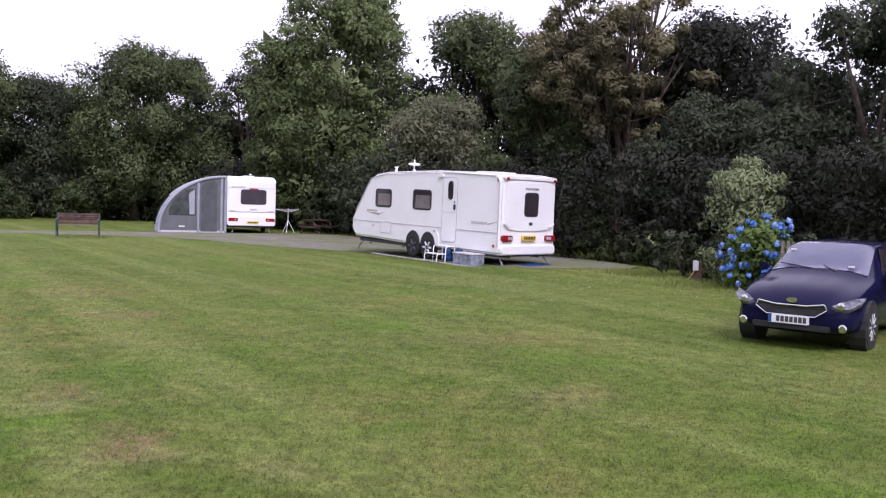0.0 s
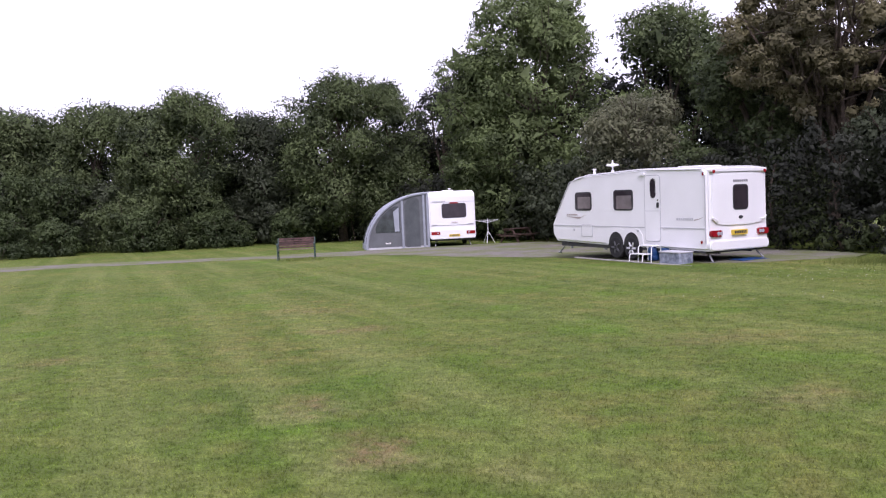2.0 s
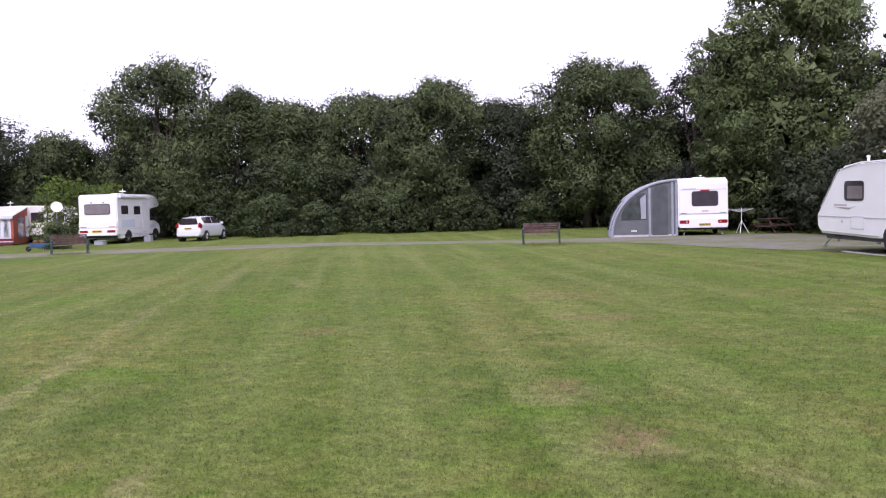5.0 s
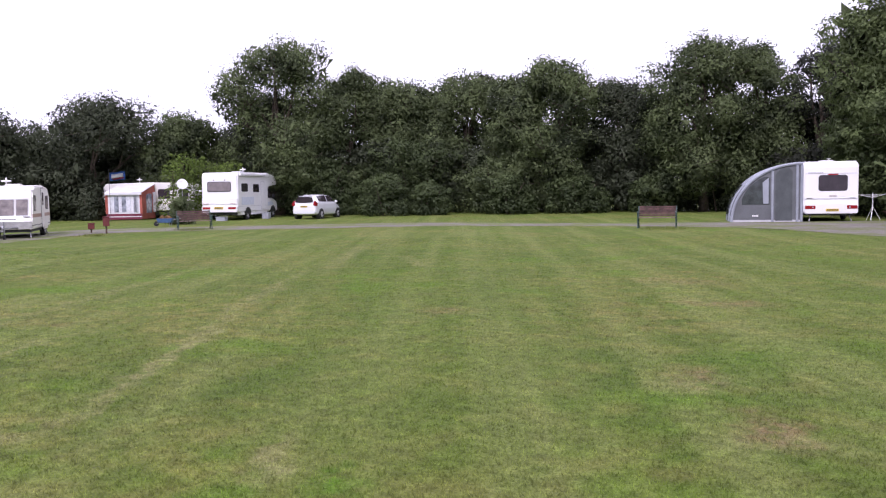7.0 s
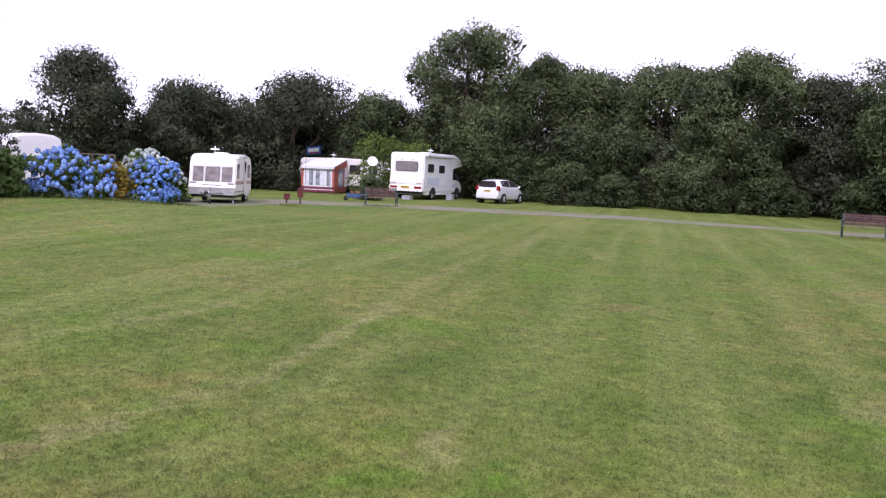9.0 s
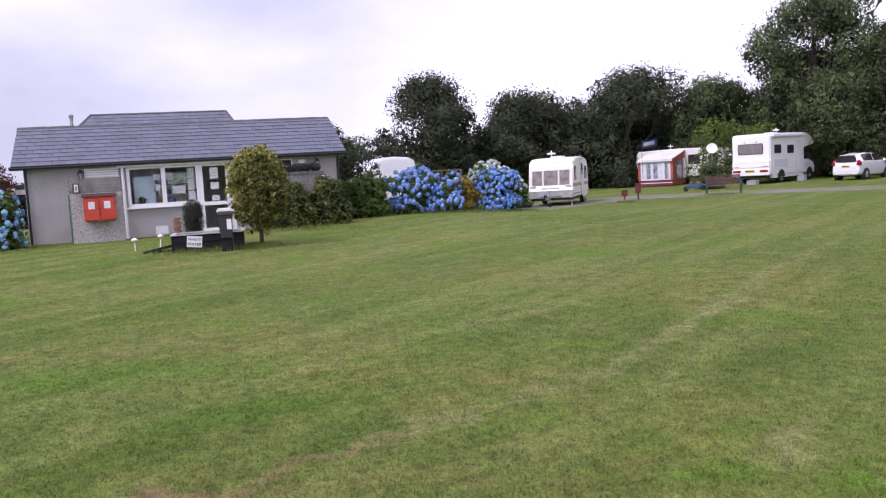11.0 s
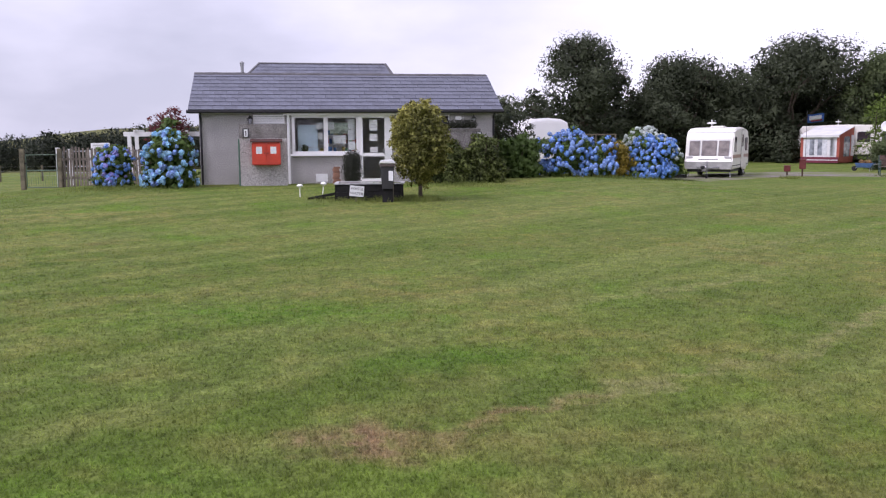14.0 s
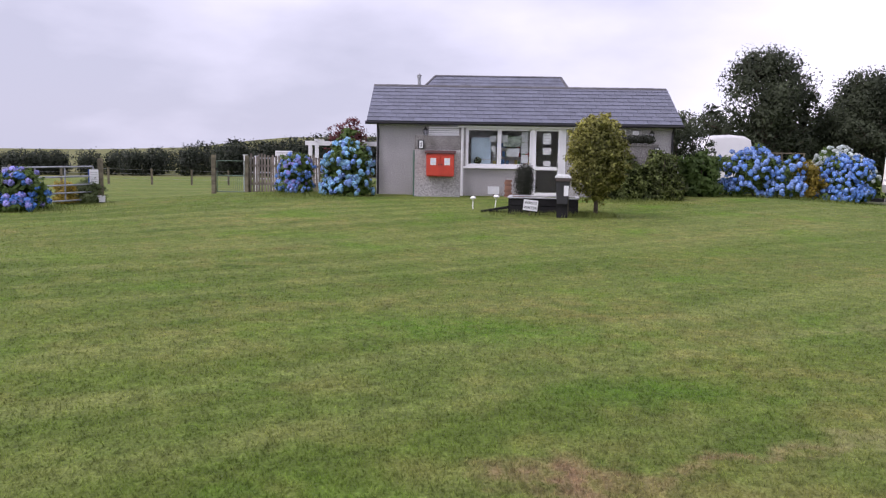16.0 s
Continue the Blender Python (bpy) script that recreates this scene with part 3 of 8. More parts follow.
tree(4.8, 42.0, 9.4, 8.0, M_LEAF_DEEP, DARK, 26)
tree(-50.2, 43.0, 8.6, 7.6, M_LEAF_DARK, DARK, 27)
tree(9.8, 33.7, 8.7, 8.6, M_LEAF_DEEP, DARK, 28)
tree(-62.5, 36.0, 7.2, 8.0, M_LEAF_DARK, DARK, 29)
tree(-63.0, 28.5, 6.6, 7.0, M_LEAF_DARK, DARK, 30)

LAUREL = "rounded laurel bush with glossy green leaves at the lawn edge"
for args in ((-42.9, 42.4, 2.7, 4.2, 31), (-38.0, 42.4, 3.0, 4.6, 32), (-35.7, 44.3, 2.3, 3.2, 33), (-31.7, 47.6, 2.9, 4.0, 34), (-28.1, 50.2, 2.8, 5.0, 35), (-23.6, 51.8, 2.5, 3.4, 36), (-43.6, 42.8, 4.8, 5.4, 38)):
    bush("laurel_bush", *args[:4], M_LEAF_LAUREL, LAUREL, "bush", args[4], count=7000, leaf=0.17, clump=0.3, clumps=120)
bush("laurel_bush", -39.9, 47.6, 5.9, 9.0, M_LEAF_LAUREL, "large spreading laurel thicket below the trees", "bush", 37, count=15000, leaf=0.19, n=18, clump=0.36, clumps=260)
bush("laurel_bush", -34.2, 49.6, 4.6, 6.5, M_LEAF_OAK, "tall laurel thicket below the trees", "bush", 39, count=10000, leaf=0.19, n=14, clump=0.34, clumps=200)
bush("shrub", -13.6, 45.2, 2.9, 2.2, M_LEAF_LAUREL, "green shrub behind the grey awning", "bush", 40, leaf=0.15)
bush("shrub", -40.2, 28.55, 1.6, 1.9, M_LEAF_OAK, "low green shrub beside the motorhome", "bush", 41)
bush("shrub", -52.6, 30.4, 2.0, 2.0, M_LEAF_DARK, "clipped dark conifer behind the red boxes", "bush", 42)


def hedge(x0, y0, x1, y1, height, depth, mat, label, seed, leaf=0.22, dense=150, clump=0.32, category="hedge"):
    """A long thicket along a line."""
    rng = random.Random(seed)
    length = math.hypot(x1 - x0, y1 - y0)
    ob = thing("hedge", on_land((x0 + x1) / 2, (y0 + y1) / 2, math.degrees(math.atan2(y1 - y0, x1 - x0))), label, category, "hedges round the field")
    n = int(length / 0.7) + 2
    lobes = []
    for k in range(n):
        for h in (0.22, 0.5, 0.75):
            r = height * (0.20 + 0.1 * rng.random())
            lobes.append((-length / 2 + length * k / (n - 1) + rng.uniform(-.4, .4), rng.uniform(-.3, .3) * depth, h * height * (0.85 + 0.3 * rng.random()), r, 0.95))
    part("foliage", leaf_cloud("foliage", lobes, int(length * height * dense * (1.6 if leaf > 0.15 else 1.0)), leaf, mat, seed, shell=0.5, clump=clump, clumps=int(length * height * 3.6), fill=int(length * height * 14), fill_size=1.5 * leaf, core=0.78 if mat is M_LEAF_LIME else 0.5, flat=leaf > 0.15, row=True), mat, ob)
    for k in range(int(length / 2.5) + 1):
        a = -length / 2 + 2.5 * k
        part("stem", tube(bmesh.new(), [(a, 0, -0.1), (a + 0.2, 0.1, height * 0.5), (a + 0.1, -0.1, height * 0.8)], [0.06, 0.04, 0.02], 5), M_BARK, ob)
    return ob


WILD = "dense wild hedge of brambles and saplings below the trees"
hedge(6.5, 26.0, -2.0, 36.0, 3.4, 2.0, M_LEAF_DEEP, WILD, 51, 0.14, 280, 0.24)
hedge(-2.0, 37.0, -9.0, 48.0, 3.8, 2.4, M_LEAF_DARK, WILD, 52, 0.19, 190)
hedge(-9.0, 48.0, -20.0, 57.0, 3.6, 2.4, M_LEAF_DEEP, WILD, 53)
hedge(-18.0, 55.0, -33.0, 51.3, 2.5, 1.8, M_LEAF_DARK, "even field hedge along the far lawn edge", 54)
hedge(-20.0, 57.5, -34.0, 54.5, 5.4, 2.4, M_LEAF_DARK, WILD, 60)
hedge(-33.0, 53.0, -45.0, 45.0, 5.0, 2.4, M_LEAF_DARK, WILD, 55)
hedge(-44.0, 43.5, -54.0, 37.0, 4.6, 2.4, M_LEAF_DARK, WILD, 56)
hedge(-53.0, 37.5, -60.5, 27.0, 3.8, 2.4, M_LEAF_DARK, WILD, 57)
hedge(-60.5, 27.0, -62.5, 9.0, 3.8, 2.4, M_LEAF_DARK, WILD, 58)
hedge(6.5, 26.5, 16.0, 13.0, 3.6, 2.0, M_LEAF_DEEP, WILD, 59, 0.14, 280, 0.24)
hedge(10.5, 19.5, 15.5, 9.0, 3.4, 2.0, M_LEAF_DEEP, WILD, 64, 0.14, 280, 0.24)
hedge(6.2, 25.4, 2.2, 31.6, 1.1, 1.2, M_LEAF_OAK, "rough bracken and nettles at the foot of the wood", 61, 0.14, 400, 0.2, "bracken")
hedge(9.5, 19.8, 5.2, 23.6, 1.2, 1.0, M_LEAF_DARK, "rough bracken and nettles beside the shrub", 62, 0.14, 400, 0.2, "bracken")
hedge(-46.4, 32.2, -46.1, 37.0, 3.9, 1.0, M_LEAF_LIME, "tall clipped bright green conifer hedge behind the motorhome", 63, 0.11, 800, 0.12)

INNER = "deep shaded wood standing behind the tree belt"
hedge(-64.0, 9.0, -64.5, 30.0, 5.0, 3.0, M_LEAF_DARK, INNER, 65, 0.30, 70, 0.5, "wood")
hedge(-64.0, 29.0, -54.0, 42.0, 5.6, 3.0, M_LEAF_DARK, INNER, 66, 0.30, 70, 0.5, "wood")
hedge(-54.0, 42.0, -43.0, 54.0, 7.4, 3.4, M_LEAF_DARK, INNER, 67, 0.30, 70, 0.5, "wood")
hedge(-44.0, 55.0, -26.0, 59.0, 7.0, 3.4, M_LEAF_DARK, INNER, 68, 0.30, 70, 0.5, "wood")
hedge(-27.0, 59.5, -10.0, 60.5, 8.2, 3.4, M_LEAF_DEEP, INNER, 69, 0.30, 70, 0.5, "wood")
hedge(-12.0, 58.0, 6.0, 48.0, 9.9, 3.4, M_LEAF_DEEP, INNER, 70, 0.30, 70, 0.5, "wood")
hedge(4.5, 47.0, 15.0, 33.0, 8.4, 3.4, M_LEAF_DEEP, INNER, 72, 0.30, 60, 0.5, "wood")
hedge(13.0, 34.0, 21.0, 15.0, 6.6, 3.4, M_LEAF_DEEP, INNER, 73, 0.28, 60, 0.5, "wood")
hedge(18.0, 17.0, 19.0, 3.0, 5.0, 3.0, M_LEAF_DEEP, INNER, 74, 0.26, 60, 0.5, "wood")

# far wood across the valley, past anyone's counting
rng = random.Random(71)
lobes = []
for i in range(430):
    b = 86 + 56 * rng.random()
    r = 228 + 40 * rng.random() ** 2
    x, y = -r * math.sin(math.radians(b)), r * math.cos(math.radians(b))
    top = float(np.interp(b, [86, 99, 102, 104, 107, 110, 112, 114.4, 118, 142], [11.5, 11.5, 10.6, 10.0, 8.8, 7.2, 6.7, 6.4, 6.2, 6.2])) * rng.uniform(0.72, 1.06)
    z = float(land(x, y))
    lobes += [(x, y, z + top * 0.68, top * 0.36, 0.9), (x + rng.uniform(-2, 2), y, z + top * 0.3, top * 0.42, 0.9)]
# Haze of the valley is put into these slightly lighter, bluer leaf colours.
M_LEAF_FAR = leaf_material("hazed_wood_leaves", (0.048, 0.060, 0.038), (0.028, 0.036, 0.024))
wood = new("far_wood", leaf_cloud("far_wood", [(a, b, c + 12, d, e) for a, b, c, d, e in lobes], 110000, 0.60, M_LEAF_FAR, 71, shell=0.5, flat=True, core=0.8))
wood.matrix_basis = pose(0, 0, -12)
tagged(wood, "distant dark belt of trees across the valley", "wood", kind="stuff")

# ---- flowering shrubs ----
def flower_head_mesh(name, mat, seed, petals=64):
    """A mophead: many small petals on a ball, over a dark core."""
    rng = np.random.default_rng(seed)
    return leaf_cloud(name, [(0, 0, 1.0, 1.0, 0.85)], petals, 0.72, mat, seed, shell=0.12, aspect=0.9, up=0.0)


def petal_material(name, one, two):
    return material(name, one, rough=0.6, vary=0.1, scale=1.5, second=two, island=0.18, objvary=0.22, sss=0.15)


M_BLUE = petal_material("blue_petals", (0.11, 0.26, 0.64), (0.20, 0.38, 0.74))
M_LILAC = petal_material("lilac_blue_petals", (0.19, 0.33, 0.68), (0.31, 0.46, 0.78))
M_SKYBLUE = petal_material("pale_blue_petals", (0.24, 0.52, 0.78), (0.45, 0.70, 0.84))
M_VIOLET = petal_material("violet_petals", (0.25, 0.25, 0.62), (0.38, 0.36, 0.72))
M_CREAMPETAL = petal_material("cream_petals", (0.46, 0.53, 0.50), (0.60, 0.66, 0.62))
M_DEEP = petal_material("deep_blue_petals", (0.07, 0.19, 0.55), (0.13, 0.30, 0.66))
HEADS = {k: flower_head_mesh("flower_head", m, 300 + i) for i, (k, m) in enumerate((("blue", M_BLUE), ("lilac", M_LILAC), ("sky", M_SKYBLUE), ("violet", M_VIOLET), ("cream", M_CREAMPETAL), ("deep", M_DEEP)))}


def hydrangea(x, y, height, width, colours, heads, label, seed, size=0.12, facing=(1, 0), bare=0.25, low=0.1):
    ob, lobes = bush("hydrangea", x, y, height, width, M_LEAF_HYD, label, "hydrangea", seed, count=5200, leaf=0.15, n=12, group="hydrangeas", clump=0.2, clumps=150)
    rng = random.Random(seed)
    made = 0
    big = [l for l in lobes]
    while made < heads:
        lx, ly, lz, lr, sq = rng.choice(big)
        d = Vector((rng.gauss(0, 1) + 0.9 * facing[0], rng.gauss(0, 1) + 0.9 * facing[1], rng.gauss(0.35, 0.8)))
        d.normalize()
        p = Vector((lx, ly, lz)) + d * lr * 1.08
        if p.z < low or any((p - Vector(l[:3])).length < l[3] * 0.92 for l in big):
            continue
        made += 1
        key = rng.choice(colours)
        s = size * rng.uniform(0.7, 1.2)
        tilt = d.to_track_quat("Z", "Y").to_matrix().to_4x4()
        part("flower_head", HEADS[key], None, ob, at=Matrix.Translation(p) @ tilt @ Matrix.Diagonal((s, s, s * 0.9, 1)) @ Matrix.Translation((0, 0, -0.6)))
    return ob


E_ = (1.0, -0.1)
hydrangea(-32.27, 9.85, 1.80, 3.4, ("lilac", "lilac", "blue"), 300, "large blue mophead hydrangea in full flower beside the lawn", 81, 0.088, E_)
hydrangea(-32.61, 12.95, 1.72, 2.25, ("blue", "blue", "lilac"), 300, "deep blue mophead hydrangea in full flower", 82, 0.076, E_)
hydrangea(-33.79, 13.32, 2.15, 2.4, ("cream",), 130, "cream-white hydrangea behind the blue one", 83, 0.070, E_, low=1.0)
hydrangea(-35.23, 14.98, 1.55, 1.2, ("cream",), 60, "cream-white hydrangea beside the old caravan", 84, 0.070, E_, low=0.8)
hydrangea(-31.36, 7.50, 1.65, 1.9, ("blue",), 0, "leafy green hydrangea with no flowers yet", 85, 0.065, E_)
hydrangea(-28.05, -4.36, 1.75, 1.75, ("sky", "sky", "lilac"), 140, "pale blue hydrangea against the corner of the house", 86, 0.078, E_)
hydrangea(-28.47, -6.1, 1.32, 1.3, ("lilac", "blue", "violet"), 130, "dusky blue hydrangea in front of the paling fence", 87, 0.064, E_)
hydrangea(-22.95, -12.41, 1.1, 1.8, ("violet", "deep"), 100, "violet-blue hydrangea beside the field gate", 88, 0.078, (0.9, 0.5))
hydrangea(6.65, 19.9, 1.65, 1.9, ("deep", "blue", "lilac"), 62, "bright blue hydrangea behind the parked car", 89, 0.072, (-0.3, -1.0))

bush("shrub", -32.36, 11.61, 1.5, 1.5, M_LEAF_YELLOW, "golden-leaved shrub between the hydrangeas", "shrub", 90, leaf=0.09, clump=0.16)
bush("shrub", -25.37, -12.18, 0.72, 0.9, M_LEAF_YELLOW, "small golden shrub by the field gate", "shrub", 91, count=2500, leaf=0.07, clump=0.12)
bush("shrub", -25.99, -11.77, 0.75, 1.25, M_LEAF_OAK, "low green shrub by the gate post", "shrub", 92, count=3000, leaf=0.08, clump=0.14)
bush("shrub", -34.23, -5.22, 2.75, 2.2, M_LEAF_RED, "copper-red leaved shrub behind the house corner", "shrub", 93, leaf=0.10, clump=0.18)
bush("shrub", -30.11, -4.68, 2.25, 1.3, M_LEAF_HYD, "fresh green climber at the corner of the house", "shrub", 94, leaf=0.13)
bush("shrub", -33.22, 7.55, 3.0, 2.5, M_LEAF_DARK, "dark twiggy shrub at the end of the house", "shrub", 95, leaf=0.11, clump=0.2)
bush("shrub", -28.29, 4.40, 1.60, 1.95, M_LEAF_GLOSS, "glossy green shrub with gold tips before the house wall", "shrub", 96, count=7000, leaf=0.10, clump=0.16, ruffle=0.5)
bush("shrub", -28.18, 5.50, 1.70, 1.6, M_LEAF_GLOSS, "rounded dark green shrub before the house wall", "shrub", 97, count=7000, leaf=0.10, clump=0.16, ruffle=0.5)
bush("shrub", 6.75, 21.7, 3.3, 2.4, M_LEAF_PALE, "tall pale green shrub with upright leafy shoots", "shrub", 98, count=8500, leaf=0.12, n=14, clump=0.20, clumps=120, up=-0.2, aspect=0.4)

# clipped tree on a short trunk
ct = thing("clipped_tree", on_land(-21.8, 2.58), "small egg-shaped clipped tree with gold-variegated leaves", "tree")
part("trunk", tube(bmesh.new(), [(0, 0, -0.1), (0.03, 0.0, 0.3), (0.0, 0.02, 0.75), (0.02, 0, 1.4)], [0.06, 0.05, 0.045, 0.02], 8), M_BARK, ct, round_=True)
for a, h in ((0.4, 0.5), (2.3, 0.55), (4.2, 0.6)):
    part("limb", tube(bmesh.new(), [(0.02, 0, h), (0.25 * math.cos(a), 0.25 * math.sin(a), h + 0.35), (0.4 * math.cos(a), 0.4 * math.sin(a), h + 0.8)], [0.03, 0.02, 0.01], 6), M_BARK, ct)
part("crown", leaf_cloud("crown", [(0, 0, 0.66, 0.40, 0.9), (0, 0, 0.97, 0.64, 0.8), (0.0, 0.03, 1.40, 0.78, 0.85), (0.0, -0.04, 1.76, 0.70, 0.85), (0.03, 0.0, 2.06, 0.48, 0.85)], 19000, 0.075, M_LEAF_EGG, 99, shell=0.30, clump=0.10, clumps=700, fill=500, fill_size=0.2, core=0.76, ruffle=0.55), M_LEAF_EGG, ct)
cone = thing("potted_conifer", pose(-27.85, 1.22, 0.12), "dark green clipped conifer in a pot by the door", "shrub")
part("pot", lathe(bmesh.new(), [(0.16, -0.05), (0.21, 0.22), (0.19, 0.22)], sides=16), material("terracotta", (0.30, 0.15, 0.10), rough=0.85, vary=0.15), cone)
part("foliage", leaf_cloud("foliage", [(0, 0, 0.38, 0.31, 1.0), (0, 0, 0.60, 0.345, 1.0), (0, 0, 0.82, 0.335, 1.0), (0, 0, 1.00, 0.29, 0.9)], 7500, 0.04, M_LEAF_DEEP, 100, shell=0.25, core=0.85), M_LEAF_DEEP, cone)

# ---- short grass blades on the near lawn ----
rng = np.random.default_rng(41)
n = 380000
rad = 2.6 * (30 / 2.6) ** rng.random(n)
ang = np.radians(rng.uniform(-34, 124, n))
bx, by = -rad * np.sin(ang), rad * np.cos(ang)
bz = land(bx, by)
h = 0.008 + 0.016 * rng.random(n)
w = (0.0017 + 0.00045 * rad) * (0.6 + 0.8 * rng.random(n))
lay = ang + rng.normal(0, 0.6, n)
ox, oy = -np.sin(lay), np.cos(lay)
reach = (1.2 + 1.4 * rng.random(n)) * h
v = np.stack([np.stack([bx - w * oy, by + w * ox, bz - 0.003], -1), np.stack([bx + w * oy, by - w * ox, bz - 0.003], -1), np.stack([bx + ox * reach, by + oy * reach, bz + h], -1)], 1).reshape(-1, 3)
blades = new("grass_blades", raw_mesh("grass_blades", v, np.arange(3 * n), 3, M_BLADE))
tagged(blades, "short mown grass blades of the near lawn", "grass", kind="stuff")

# clover and daisies in the grass near the long caravan
rng = np.random.default_rng(43)
n = 300
pick = rng.integers(0, 5, n)
cx = np.array([1.6, 2.6, 3.4, 4.4, 2.0])[pick] + rng.normal(0, 0.9, n)
cy = np.array([19.6, 18.6, 20.4, 17.6, 15.0])[pick] + rng.normal(0, 0.7, n)
daisies = new("clover_flowers", leaf_cloud("clover_flowers", np.stack([cx, cy, land(cx, cy) + 0.045, np.full(n, 0.006), np.ones(n)], -1), 320, 0.014, material("white_clover", (0.62, 0.62, 0.56), rough=0.8, vary=0.1), 44, aspect=0.9))
tagged(daisies, "scattered white clover flowers in the lawn", "flowers", kind="stuff")

# longer grass left standing at the foot of things
rng = np.random.default_rng(47)
spots = [(-21.8, 2.5, 0.55, 1500), (-22.2, 1.0, 1.0, 1100), (-21.7, 1.75, 0.35, 400), (-27.3, -5.6, 1.4, 1500), (-27.0, 4.6, 1.3, 900), (-31.2, 11.0, 2.2, 1800), (-23.2, -12.3, 1.6, 1300),
         (5.5, 20.2, 1.1, 1300), (-14.0, 31.9, 0.8, 500), (7.5, 17.2, 1.4, 1300), (4.6, 22.9, 1.0, 900), (-33.3, 24.1, 0.8, 500), (-33.0, 19.2, 0.5, 300)]
bx, by = [np.concatenate([s[k] + rng.normal(0, s[2] * 0.5, s[3]) for s in spots]) for k in (0, 1)]
m_ = len(bx)
bz, h = land(bx, by), 0.05 + 0.11 * rng.random(m_)
turn = rng.uniform(0, 2 * math.pi, m_)
c_, s_ = np.cos(turn), np.sin(turn)
lx, ly = rng.normal(0, 0.4, m_) * h, rng.normal(0, 0.4, m_) * h
w = 0.006 + 0.004 * rng.random(m_)
v = np.stack([np.stack([bx - w * c_, by - w * s_, bz - 0.01], -1), np.stack([bx + w * c_, by + w * s_, bz - 0.01], -1), np.stack([bx + lx, by + ly, bz + h], -1)], 1).reshape(-1, 3)
tufts = new("long_grass", raw_mesh("long_grass", v, np.arange(3 * m_), 3, leaf_material("long_grass_blade", (0.20, 0.24, 0.060), (0.11, 0.15, 0.035))))
tagged(tufts, "longer uncut grass round posts, shrubs and walls", "grass", kind="stuff")

# ---- vehicles ----
M_GEL = material("white_gelcoat", (0.86, 0.86, 0.86), rough=0.28, vary=0.025, scale=1.2, coat=0.25)
M_CREAM = material("aged_cream_gelcoat", (0.78, 0.77, 0.72), rough=0.35, vary=0.04, scale=1.5)
M_TRIM = material("grey_trim", (0.52, 0.52, 0.54), rough=0.4, vary=0.05)
M_TINT = material("tinted_acrylic", (0.045, 0.036, 0.042), rough=0.08, vary=0.15, scale=3, coat=0.15)
M_BLIND = material("window_with_drawn_blind", (0.21, 0.18, 0.18), rough=0.12, vary=0.12, scale=3, coat=0.5)
M_SEAL = material("black_rubber_seal", (0.03, 0.03, 0.032), rough=0.5, vary=0.1)
M_RUBBER = material("tyre_rubber", (0.022, 0.022, 0.023), rough=0.85, vary=0.2, bump=0.3, bump_scale=80)
M_ALLOY = material("alloy", (0.66, 0.66, 0.68), rough=0.35, metal=0.35, vary=0.06)
M_STEEL = material("galvanised_steel", (0.42, 0.43, 0.44), rough=0.5, metal=0.7, vary=0.15, scale=9)
M_DULL = material("dull_dark_steel", (0.11, 0.11, 0.115), rough=0.5, metal=0.4, vary=0.2)
M_BLACK = material("black_plastic", (0.025, 0.025, 0.027), rough=0.5, vary=0.15)
M_RED = material("red_lens", (0.30, 0.012, 0.016), rough=0.15, vary=0.05, coat=0.5)
M_CLEAR = material("clear_lens", (0.42, 0.42, 0.46), rough=0.12, vary=0.05, coat=0.6)
M_PLATE_Y = material("yellow_plate", (0.78, 0.55, 0.05), rough=0.35, vary=0.03)
M_PLATE_W = material("white_plate", (0.78, 0.78, 0.76), rough=0.35, vary=0.03)
M_INK = material("dark_lettering", (0.05, 0.05, 0.055), rough=0.5, vary=0.05)
M_LETTER = material("grey_lettering", (0.22, 0.22, 0.23), rough=0.5, vary=0.05)
M_GOLD = material("grey_gold_decal", (0.42, 0.36, 0.33), rough=0.4, vary=0.05)
M_BROWN_DECAL = material("brown_decal", (0.40, 0.27, 0.22), rough=0.4, vary=0.05)
M_BLUE_DECAL = material("pale_blue_decal", (0.66, 0.71, 0.80), rough=0.4, vary=0.05)
M_GREYPLY = material("grey_underfloor", (0.07, 0.07, 0.072), rough=0.9, vary=0.2)


def rrect(cx, cz, w, h, r=0.06, n=4):
    r = min(r, w / 2 - 0.001, h / 2 - 0.001)
    pts = []
    for k, (sx, sz) in enumerate(((1, 1), (-1, 1), (-1, -1), (1, -1))):
        for i in range(n + 1):
            a = math.pi / 2 * (k + i / n)
            pts.append((cx + sx * (w / 2 - r) + r * math.cos(a), cz + sz * (h / 2 - r) + r * math.sin(a)))
    return pts


def plate(axis, lo, hi, cx, cz, w, h, r=0.05, bevel=0.0):
    return prism(bmesh.new(), rrect(cx, cz, w, h, r), axis, lo, hi, bevel)


def window(parent, axis, face, out, cx, cz, w, h, r=0.07, pane=None, rim=0.035):
    """A bonded window on a side: face is the plane, out the sign of its outside."""
    a, b = sorted((face - 0.012 * out, face + 0.018 * out))
    win = part("window", plate(axis, a, b, cx, cz, w, h, r, 0.006), pane or M_TINT, parent)
    a, b = sorted((face - 0.012 * out, face + 0.010 * out))
    part("frame", plate(axis, a, b, cx, cz, w + 2 * rim, h + 2 * rim, r + rim, 0.004), M_SEAL, win, "black rubber seal")
    return win


